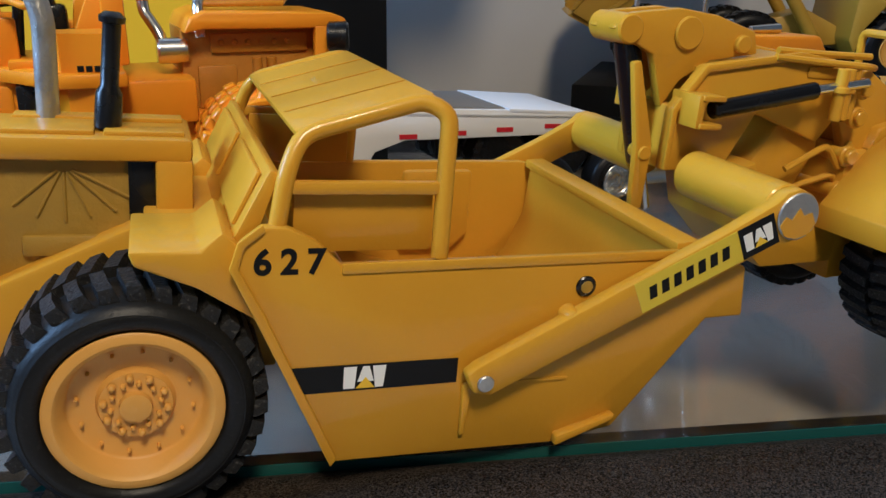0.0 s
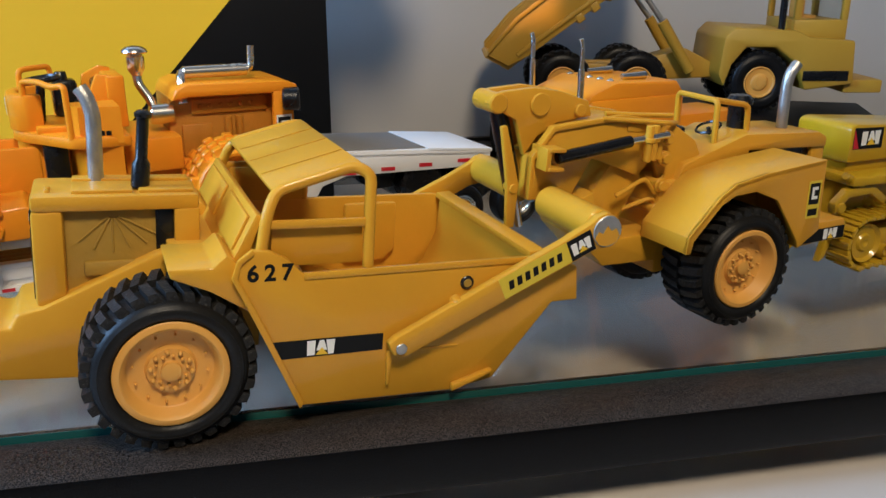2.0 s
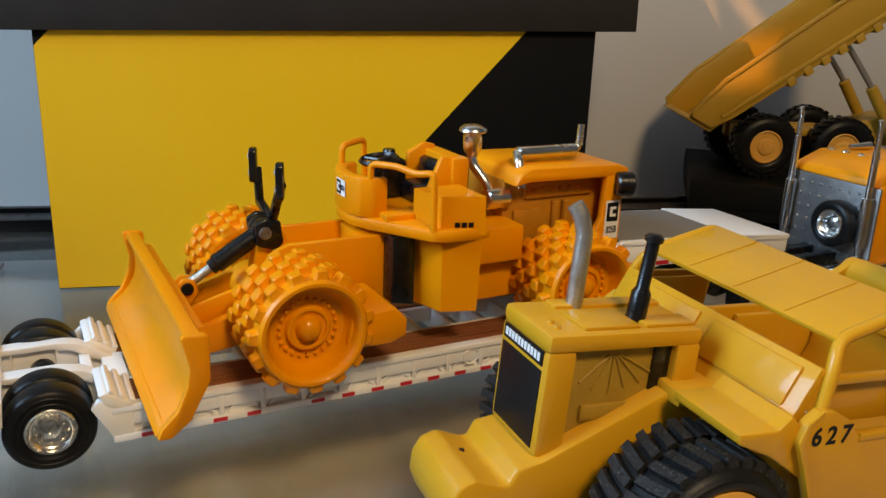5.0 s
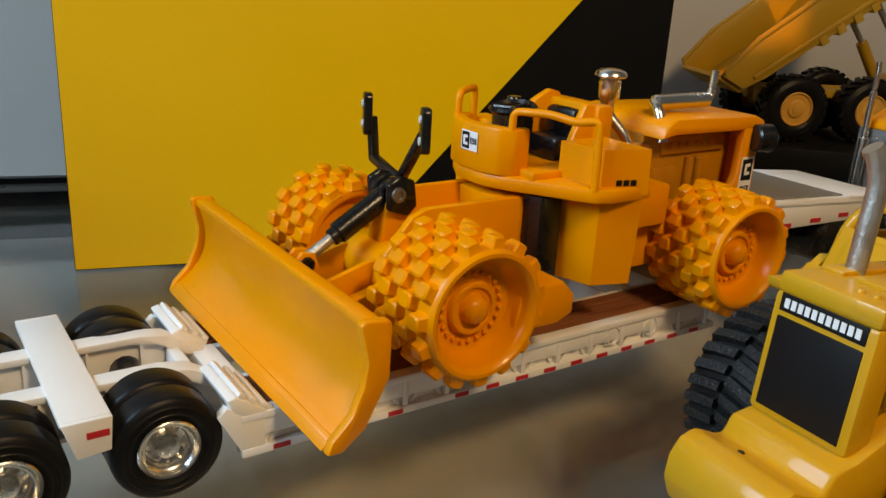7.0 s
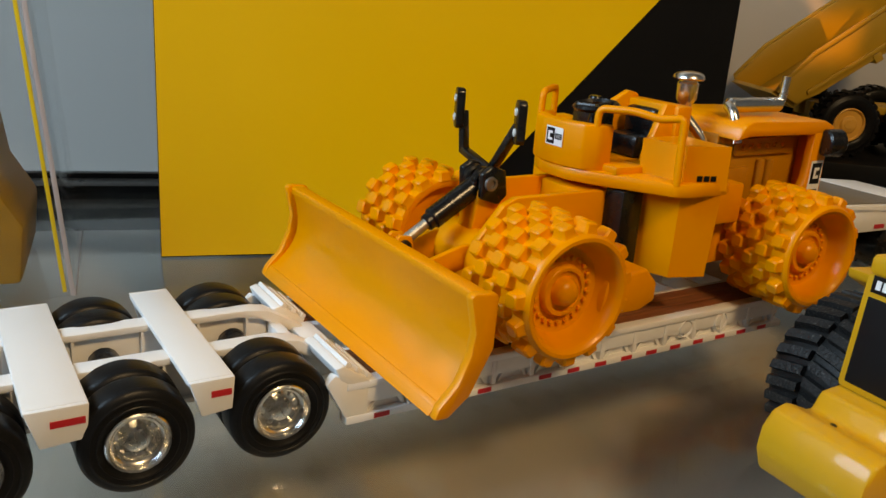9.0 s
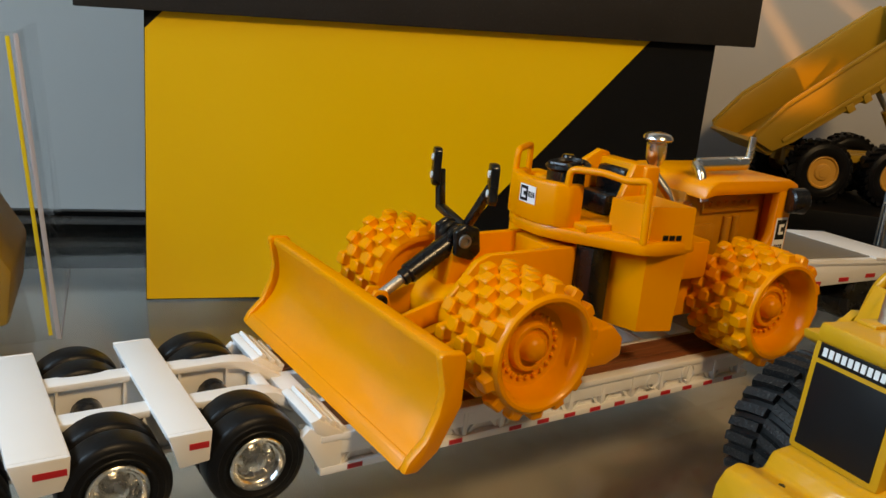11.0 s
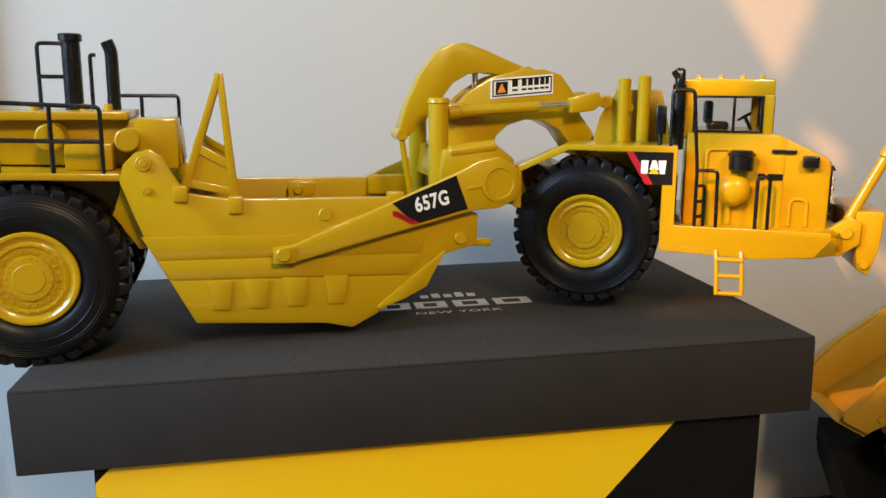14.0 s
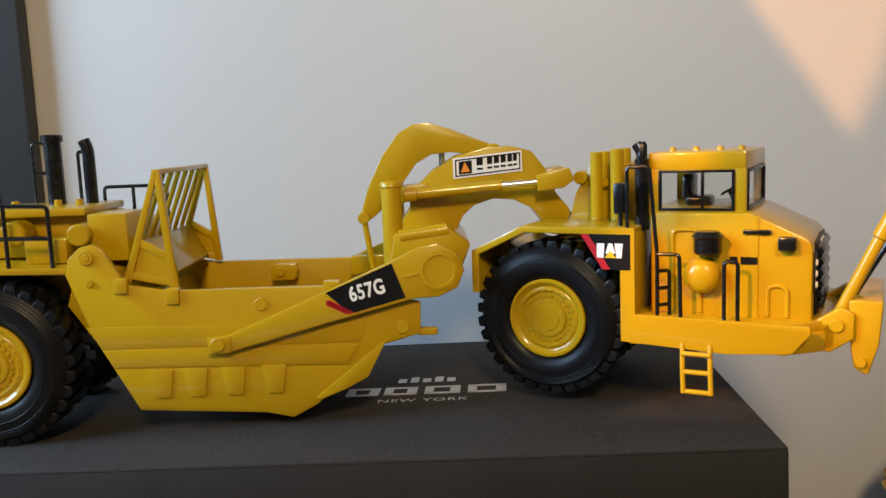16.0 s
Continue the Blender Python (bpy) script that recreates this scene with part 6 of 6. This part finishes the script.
    side_quad(q, [(37.0, 178.6), (37.1, 176.6), (44.6, 173.3), (46.6, 173.9)], -1.68, 0.05)
    p("decal_corner", q, RED, dec, "red decal corner")
    letters("number", "657G", 6.2, WHITE_PRINT, dec, Matrix.Translation((51.2, -1.74, 181.2)) @ Matrix.Rotation(radians(-13), 4, "Y") @ FACE @ Matrix.Diagonal((.86, 1.15, 1, 1)), "white printed number")
    # guard frame on the bowl
    for y in (6, 70):
        q = nb()
        prism(q, [(-34, 186), (-20.8, 224.6), (-18.6, 224.6), (-31, 186)], y - 1.2, y + 1.2, 0.4)
        prism(q, [(-20.4, 224.6), (-18.2, 224.6), (-14.6, 184), (-17.6, 184)], y - 1.2, y + 1.2, 0.4)
        prism(q, [(-28.6, 199.5), (-27.8, 202.4), (-15.6, 195), (-15.6, 191.8)], y - 1.0, y + 1.0, 0.3)
        prism(q, [(-33.5, 188), (-32.5, 190.6), (-15.4, 186.6), (-15.4, 184)], y - 1.0, y + 1.0, 0.3)
        prism(q, [(-32, 189), (-28, 199.5), (-16, 192.5), (-16, 187)], y - .3, y + .3, 0)
        p("guard_frame", q, label="yellow triangular guard frame")
    q = nb()
    box(q, -21, -18.2, 5, 71, 223.4, 225.2, 0.4)
    for i in range(6):
        y = 14 + i * 9.6
        prism(q, [(-29.6, 200), (-28.0, 200), (-18.6, 224), (-20.4, 224)], y - .7, y + .7, 0.2)
    prism(q, [(-33, 188), (-29, 200), (-27, 200), (-20, 187), (-22, 185)], 7, 69, 0.4)
    p("guard_bar", q, label="slanting yellow guard bar")
    # rear engine deck
    q = nb()
    prism(q, [(-128, 192.4), (-52, 190.2), (-52, 192.6), (-128, 195)], 3, 73, 0.5)
    prism(q, [(-46, 193), (-52, 190), (-56, 178), (-48, 166), (-40, 168), (-38, 190)], 10, 66, 0.5)
    prism(q, [(-128, 195), (-128, 165), (-112, 160), (-104, 172), (-104, 193)], 8, 68, 0.8)
    box(q, -104, -52, 26, 50, 165, 191, 0.6)
    deck = p("rear_deck", q, label="yellow rear engine deck and fender")
    q = nb()
    prism(q, [(-126, 195), (-126, 212), (-54, 210), (-34, 206), (-33, 193)], 24, 54, 1.0)
    box(q, -124, -50, 18, 58, 209.4, 212.2, 0.6)
    box(q, -48, -34, 14, 34, 193, 210, 0.8)
    box(q, -70, -55, 12, 26, 193, 202, 0.8)
    rod(q, (-50, 10, 203), (-50, 20, 203), 4.0, 4.0, 20)
    rod(q, (-74, 12, 204), (-74, 22, 204), 4.6, 4.6, 20)
    for x in (-110, -96, -82, -66, -58):
        rod(q, (x, 34, 211), (x, 34, 214.5), 1.6, 1.4, 12)
    p("engine", q, parent=deck, label="cast yellow engine cover")
    q = nb()
    lathe(q, [(0, 0), (0, 3.2), (26, 3.2), (26.3, 4.0), (28.6, 4.0), (29, 3.4), (29, 0)], (-70.5, 44, 210), (0, 0, 1), 20)
    p("air_intake", q, BLACK, root, "ribbed black air intake")
    q = nb()
    tube(q, [(-57, 44, 209), (-57, 44, 233), (-58.4, 44, 236.5)], 2.3, 12, rounding=3)
    p("exhaust", q, BLACK, root, "black exhaust pipe")
    for pts in ([(-100, 4, 194), (-100, 4, 216), (-57, 4, 214), (-57, 4, 192)], [(-100, 4, 204), (-57, 4, 203)], [(-72, 4, 193), (-72, 4, 215)], [(-88, 4, 193), (-88, 4, 215.5)], [(-62, 70, 193), (-62, 70, 217), (-36, 70, 217), (-36, 70, 194)], [(-50, 70, 193), (-50, 70, 217)],
                [(-84, 56, 212), (-84, 56, 236), (-75, 56, 236), (-75, 56, 212)], [(-84, 56, 224), (-75, 56, 224)], [(-66, 56, 212), (-66, 56, 232), (-64, 56, 232)]):
        q = nb()
        tube(q, pts, 0.75, 8, rounding=1.8)
        p("hand_rail", q, BLACK, root, "thin black hand rail")
    # lifting bail and gooseneck
    def p(name, bm, mat=Y, parent=root, label="", k=Matrix.Translation((0.5, 4.5, 0))):
        return part(name, bm, mat, parent, label, k)

    q = nb()
    curve = [(46.5, 203), (50, 214), (56, 226), (62.6, 234.6), (68, 237.6), (74, 238.2), (82, 235.6), (91.7, 231.6), (100, 228.4), (104, 224), (98, 222.4), (90, 225.6), (82, 226.6), (75, 226), (69, 222.6), (63, 214.6), (57, 207), (51, 202), (48, 200.6)]
    prism(q, curve, 34, 36.2, 0.5)
    prism(q, curve, 40, 42.2, 0.5)
    prism(q, [(46.5, 203), (50, 214), (56, 226), (62.6, 234.6), (68, 237.6), (74, 238.2), (82, 235.6), (82, 234), (74, 236.6), (68, 236), (63.6, 233), (57, 225), (51.4, 213.5), (48, 203)], 36, 40.2, 0.2)
    rod(q, (48, 32, 202.6), (48, 44, 202.6), 2.4, 2.4, 16)
    rod(q, (99, 31, 226), (99, 45, 226), 3.2, 3.2, 16)
    p("lift_bail", q, label="curved yellow lifting arm")
    q = nb()
    tube(q, [(48, 34, 202), (50, 34, 188), (52, 34, 178)], 1.2, 8)
    p("lift_link", q)
    q = nb()
    rod(q, (79, 38, 212), (79, 38, 230), 1.2, 1.2, 10)
    p("piston_rod", q, CHROME, root, "bright piston rod")
    q = nb()
    neck_outline = [(61, 188), (62, 200), (66, 206), (66, 211), (75, 219.6), (84, 225), (96, 228), (106, 228), (113, 226), (118.4, 219), (122, 210), (127.5, 203), (126.6, 194), (121, 193.6), (113, 204), (106, 207.6), (98, 208.4), (90.5, 206), (86, 202), (83, 195), (83, 188)]
    prism(q, neck_outline, 30, 32.6, 0.6)
    prism(q, neck_outline, 43.4, 46, 0.6)
    prism(q, [(66, 209), (75, 218.4), (84, 224), (96, 227), (106, 227), (113, 225), (121, 210), (119, 209), (112, 222), (96, 224), (84, 221), (76, 216), (67, 206)], 32, 44, 0.3)
    prism(q, [(83, 188), (83, 195), (86, 202), (90.5, 206), (98, 208.4), (106, 207.6), (113, 204), (121, 193.6), (123, 195), (114, 206), (106, 210), (98, 210.6), (89, 208), (84, 203), (81, 195), (81, 188)], 32, 44, 0.3)
    neck = p("gooseneck", q, label="arched yellow gooseneck")
    q = nb()
    side_quad(q, [(83, 216.4), (109.4, 218.6), (109.2, 226.4), (83, 224.2)], 29.92, 0.15)
    pl = p("name_plate", q, WHITE_PRINT, neck, "white dealer plate with dark border")
    q = nb()
    for a in ([(83.8, 217.1), (108.7, 219.2), (108.7, 219.7), (83.8, 217.6)], [(83.8, 223.1), (108.5, 225.2), (108.5, 225.7), (83.8, 223.6)], [(83.8, 217.1), (84.3, 217.1), (84.3, 223.6), (83.8, 223.6)], [(108.2, 219.2), (108.7, 219.2), (108.7, 225.7), (108.2, 225.6)], [(85.2, 218.0), (90.2, 218.4), (90.2, 223.3), (85.2, 222.9)]):
        side_quad(q, a, 29.74, 0.04)
    for i, (a, b) in enumerate(((92, 94.4), (96, 98), (98.6, 100.6), (101.2, 103.2), (103.8, 105.6), (106, 107.4))):
        z = 218.6 + (a - 85) * .083
        side_quad(q, [(a, z + 2.0), (b, z + 2.2), (b, z + 5.0), (a, z + 4.8)], 29.74, 0.04)
        side_quad(q, [(a, z + .3), (b, z + .4), (b, z + 1.2), (a, z + 1.1)], 29.74, 0.04)
    p("plate_print", q, BLACK_PRINT, pl, "dark bars and border")
    q = nb()
    side_quad(q, [(85.9, 218.8), (89.4, 219.1), (87.8, 222.4), (87.4, 222.4)], 29.66, 0.04)
    p("plate_mark", q, ORANGE_PRINT, pl, "orange triangle mark")
    for y in (24, 52):
        q = nb()
        rod(q, (66, y, 211.5), (101, y, 213.6), 2.1, 2.1, 16)
        rod(q, (64, y, 211.4), (69, y, 211.6), 2.6, 2.6, 14)
        cyl = p("steering_cylinder", q, label="yellow steering cylinder")
        q = nb()
        rod(q, (100.6, y, 213.6), (118, y, 214.6), 1.3, 1.3, 12)
        p("piston_rod", q, CHROME, cyl, "bright piston rod")
        q = nb()
        prism(q, [(62, 208), (63, 214), (72, 215), (73, 213), (66, 209)], min(y, C) + 1.5, max(y, C) - 4, 0.4)
        prism(q, [(114, 211), (114, 217), (126, 219.5), (128, 215), (124, 212)], min(y, C) - 2.2, min(y, C) + 2.2 if y < C else y + 2, 0.6)
        p("cylinder_bracket", q)
    q = nb()
    rod(q, (59.5, 20, 178), (59.5, 20, 216), 3.8, 3.8, 20)
    rod(q, (59.5, 20, 214.5), (59.5, 20, 217), 4.3, 4.1, 20)
    rod(q, (59.5, 56, 178), (59.5, 56, 216), 3.8, 3.8, 20)
    rod(q, (63, 17, 196), (63, 13, 196), 2.6, 2.6, 16)
    p("bowl_cylinder", q, label="upright yellow bowl cylinder")
    q = nb()
    rod(q, (75.5, -5, 187.2), (75.5, 72, 187.2), 6.2, 6.2, 24)
    prism(q, [(58, 186), (60, 198), (80, 200), (88, 194), (84, 184)], 12, 64, 1.2)
    rod(q, (62, 14, 197), (80, 14, 199), 2.6, 2.6, 14)
    p("cross_tube", q)

    # tractor, turned towards the room
    N = Matrix.Translation((115.3, 10.6, 165.3)) @ Matrix.Rotation(radians(-29), 4, "Z")
    LONGER = N @ Matrix.Translation((36, 0, 0)) @ Matrix.Diagonal((1.075, 1, 1, 1)) @ Matrix.Translation((-36, 0, 0))

    def t(name, bm, mat=Y, parent=root, label=""):
        stretch = name in ("hood", "grille", "louvre", "lamp_panel", "head_lamp", "marker_lamp", "pressed_bead", "hood_seam")
        return part(name, bm, mat, parent, label, LONGER if stretch else N)

    for y, s in ((8.0, -1), (60, 1)):
        wheel(root, (0, y, 1.2), 28.0, 22, 14.2, "new", RUBBER, N, s, 11)
    fo = [(-27.4, 10), (-27.2, 25.6), (-8, 34.8), (33, 34.8), (33, 5.6), (87, 5.2), (87.4, 2.8), (82, -4), (62, -5.6), (28, -4), (28, 21), (21.4, 32.4), (-6.5, 32.6), (-24.4, 24.2), (-24.4, 10)]
    q = nb()
    prism(q, fo, -6, -4.4, 0.35)
    fen = t("fender", q, label="yellow fender and deck side")
    q = nb()
    prism(q, [(-27.2, 25.6), (-8, 34.8), (33, 34.8), (33, 33), (-7, 33), (-26, 24)], -4.5, 21, 0.3)
    prism(q, [(-27.2, 25.6), (-8, 34.8), (33, 34.8), (33, 33), (-7, 33), (-26, 24)], 49, 75, 0.3)
    prism(q, [(-27.4, 10), (-27.2, 25.6), (-25.4, 25.0), (-25.4, 10)], -4.5, 21, 0.2)
    t("fender_top", q, parent=fen)
    q = nb()
    box(q, 28.4, 33, -4.5, 21, 5, 34.6, 0.3)
    box(q, 28.4, 80, 21, 49, -8, 5, 0.5)
    plate(q, [(30, -5.6), (80, -5.6), (92, 6), (92, 62), (80, 75), (30, 75)], 1.5, 5.2, 0.5)
    plate(q, [(31, -5.8), (80, -5.8), (93, 6), (93, 14), (80, 2), (31, 2)], -4.6, 2.0, 0.5)
    t("deck", q, label="yellow front deck")
    q = nb()
    side_quad(q, [(14.5, 32.6), (31.6, 32.6), (31.6, 20.6), (22.4, 20.6)], -6.06, 0.1, N)
    dec = part("decal", q, BLACK_PRINT, fen, "black maker decal with red corner")
    q = nb()
    side_quad(q, [(14.5, 32.6), (17.2, 32.6), (24.8, 20.6), (22.0, 20.6)], -6.2, 0.05, N)
    part("decal_corner", q, RED, dec, "red decal corner")
    maker_mark(dec, 20.2, -6.26, 24.6, 9.0, N)
    q = nb()
    prism(q, [(36, 5), (36, 39.4), (66, 39.4), (68, 38.4), (82.4, 31), (83.4, 28.6), (83.4, 4)], 3, 53, 1.2)
    hood = t("hood", q, label="broad yellow engine hood")
    q = nb()
    box(q, 83.3, 84.2, 9, 47, 6, 29.4, 0.3)
    grille = t("grille", q, BLACK_PRINT, hood, "black louvred grille")
    for i in range(6):
        q = nb()
        prism(q, [(84.0, 7.6 + i * 3.6), (86, 8.2 + i * 3.6), (85.2, 10.2 + i * 3.6), (84.0, 10.2 + i * 3.6)], 10, 46, 0.2)
        t("louvre", q, BLACK, grille)
    q = nb()
    box(q, 83.9, 84.5, 22, 34, 27.2, 29.0, 0.1)
    t("head_lamp", q, WHITE_PRINT, grille, "small pale badge bar")
    q = nb()
    for y in (3.4, 48.2):
        box(q, 83.4, 84.0, y + .6, y + 3.8, 14, 27, 0.2)
    t("lamp_panel", q, BLACK, hood, "dark lamp panel")
    q = nb()
    for y in (5.4, 50.2):
        for z in (16.5, 20, 23.6):
            rod(q, (83.9, y, z), (84.6, y, z), 1.2, 1.0, 12)
    t("head_lamp", q, LENS, hood, "small round head lamp")
    for x0, x1, z0, z1 in ((43, 51.5, 6, 33.6), (71, 76.5, 6, 16)):
        q = nb()
        tube(q, [(x0, 2.9, z0), (x0, 2.9, z1), (x1, 2.9, z1), (x1, 2.9, z0)], 0.75, 8, rounding=2.5)
        t("pressed_bead", q, parent=hood)
    q = nb()
    prism(q, [(66, 39.0), (68.4, 38.0), (68.4, 5), (66.6, 5)], 2.7, 3.2, 0.1)
    t("hood_seam", q, parent=hood)
    q = nb()
    box(q, 74, 79, -0.4, 3.4, 27.6, 32, 0.6)
    box(q, 64, 72, 1.6, 3.0, 32.6, 34, 0.4)
    t("marker_lamp", q, BLACK, hood, "black hooded marker lamp")
    q = nb()
    box(q, 62, 64.4, 2.6, 3.0, 22.6, 25, 0)
    box(q, 65.4, 70.6, 2.6, 3.0, 22.6, 25, 0)
    t("small_label", q, BLACK_PRINT, hood, "small black label")
    # cab
    q = nb()
    box(q, 34.4, 66.4, 7, 55, 52.8, 59.2, 1.0)
    box(q, 34.4, 66.4, 7, 55, 37, 39.8, 0.5)
    for x0, x1 in ((34.4, 38.2), (62.6, 66.4)):
        for y0, y1 in ((7, 10), (52, 55)):
            box(q, x0, x1, y0, y1, 39, 53.5, 0.5)
    for x in (40, 48, 56, 63):
        rod(q, (x, 20, 59), (x, 20, 60.6), 1.3, 1.0, 10)
    cab = t("cab", q, label="yellow cab with black-framed windows")
    q = nb()
    for x0, x1, z0, z1 in ((38, 39, 39.6, 53.0), (61.8, 62.8, 39.6, 53.0), (38, 62.8, 39.4, 40.3), (38, 62.8, 52.2, 53.0), (52, 53, 40, 53)):
        box(q, x0, x1, 6.6, 8.0, z0, z1, 0.1)
    for y0, y1, z0, z1 in ((9.8, 11, 39.6, 53), (51, 52.2, 39.6, 53), (10, 52, 39.4, 40.4), (10, 52, 52, 53)):
        box(q, 65.6, 66.9, y0, y1, z0, z1, 0.1)
    t("window_frame", q, BLACK, cab, "thin black window frame")
    q = nb()
    box(q, 38.4, 62.4, 7.6, 8.0, 40, 52.6, 0)
    t("window_pane", q, WINDOW_PLASTIC, cab, "clear side window")
    q = nb()
    box(q, 65.8, 66.2, 10.6, 51.6, 40, 52.6, 0)
    t("window_pane", q, WINDOW_PLASTIC, cab, "clear front window")
    q = nb()
    box(q, 44, 52, 22, 34, 39.6, 43, 1)
    box(q, 42.6, 46, 22, 34, 42, 51, 1.2)
    t("seat", q, BLACK, cab, "black seat inside the cab")
    q = nb()
    lathe(q, [(0, 2.6), (.4, 3.0), (0, 3.4), (-.4, 3.0), (0, 2.6)], (58, 26, 45), (-.6, 0, 1), 18)
    rod(q, (61, 26, 39), (58, 26, 45), .7, .7, 8)
    t("steering_wheel", q, BLACK, cab, "black steering wheel")
    # stacks, rails and steps
    q = nb()
    lathe(q, [(0, 0), (0, 2.5), (24, 2.5), (24.5, 1.9), (29, 1.9), (30, 1.2), (30, 0)], (32.6, 6, 33), (0, 0, 1), 18)
    rod(q, (32.6, 6, 59.5), (30.6, 6, 62.4), 2.0, 1.8, 14)
    t("exhaust", q, BLACK, root, "black exhaust stack")
    q = nb()
    box(q, 24.6, 28.4, -1.5, 3, 39, 49.4, 0.6)
    rod(q, (26.5, 0.6, 34), (26.5, 0.6, 40), 0.8, 0.8, 8)
    t("mirror", q, BLACK, root, "black mirror on a stalk")
    q = nb()
    rod(q, (55.6, -0.5, 26), (55.6, -0.5, 32), 4.4, 4.4, 22)
    rod(q, (55.6, -0.5, 31.4), (55.6, -0.5, 33.6), 5.2, 4.2, 22)
    t("air_cleaner", q, BLACK, root, "black air cleaner with cap")
    q = nb()
    lathe(q, [(0, 0), (0.2, 3.4), (1.6, 5.2), (3.4, 6.0), (8, 6.0)], (53.6, -3.5, 18.8), (0, 1, 0), 24)
    t("air_dome", q, label="round yellow cleaner housing")
    for pts in ([(30.3, -4.6, 34), (30.3, -4.6, 55), (37.7, -4.6, 55), (40.2, -4.6, 26), (40.2, -4.6, 5)], [(40, -4.6, 26.2), (47.4, -4.6, 26.2), (47.8, -4.6, 5)], [(61.4, -4.2, 5), (61.4, -4.2, 24.4), (65.6, -4.2, 24.4), (65.6, -4.2, 5)],
                [(40.2, -4.6, 20.4), (43.4, -1, 20.4), (43.4, -1, 5)], [(40.2, -4.6, 14.6), (43.4, -1, 14.6)], [(40.2, -4.6, 9), (43.4, -1, 9)]):
        q = nb()
        tube(q, pts, 0.68, 8, rounding=1.6)
        t("hand_rail", q, BLACK, root, "thin black hand rail")
    q = nb()
    for x in (48.6, 57.4):
        tube(q, [(x, -5.6, -3), (x + .4, -7.6, -10), (x + .8, -8.2, -19)], 0.85, 8)
    for z in (-6, -12, -18.5):
        tube(q, [(48.7, -7.2 + z * .04, z), (57.9, -7.2 + z * .04, z)], 0.85, 8)
    t("step_ladder", q, label="small yellow step ladder")
    # bail bumper
    q = nb()
    box(q, 88, 94, 4, 52, -4, 5, 0.8)
    for y in (4, 47):
        prism(q, [(86, 4), (95, 10), (99, 8), (99, 0), (92, -5), (86, -3)], y, y + 4, 0.6)
        rod(q, (94, y - 1, 4), (94, y + 5, 4), 2.2, 2.2, 14)
    prism(q, [(97, 12), (107, 12), (106, -2), (103, -12), (99, -10), (98, -4)], 6, 50, 1.0)
    rod(q, (101, 4.4, -7.6), (101, 6.4, -7.6), 1.6, 1.6, 14)
    t("push_plate", q, label="yellow push plate on the bumper")
    for y in (8,):
        q = nb()
        rod(q, (93, y, 4), (106, y, 33), 1.9, 1.9, 14)
        rod(q, (105, y, 30.8), (113.5, y, 49), 2.5, 2.3, 16, e=1.0)
        t("bail_arm", q, label="raised yellow bail arm")
    q = nb()
    tube(q, [(95, 16, 6), (110, 16, 34)], 1.2, 8)
    t("bail_cylinder", q, BLACK, root, "black bail cylinder")
    # hitch tower behind the cab
    q = nb()
    for y in (22, 32):
        rod(q, (11.6, y, 33), (11.6, y, 59.5), 2.3, 2.3, 16)
        rod(q, (19.4, y, 33), (19.4, y, 60.5), 2.5, 2.5, 16)
    t("hitch_post", q, label="upright round yellow post")
    q = nb()
    prism(q, [(-4, 20), (2, 44), (8, 55), (26, 55), (31, 34), (31, 20)], 26, 29, 0.6)
    prism(q, [(-4, 20), (2, 44), (8, 55), (26, 55), (31, 34), (31, 20)], 40, 43, 0.6)
    rod(q, (4.5, 24, 50), (4.5, 46, 50), 2.6, 2.6, 16)
    rod(q, (14, 23.6, 48), (14, 30, 48), 1.7, 1.7, 12)
    box(q, -22, 34, 22, 48, 4, 22, 1.0)
    prism(q, [(-34, 8), (-34, 24), (-24, 26), (-8, 20), (-8, 6)], 16, 54, 1.0)
    t("hitch_tower", q, label="yellow hitch tower with pins")
    return root


new_scraper()
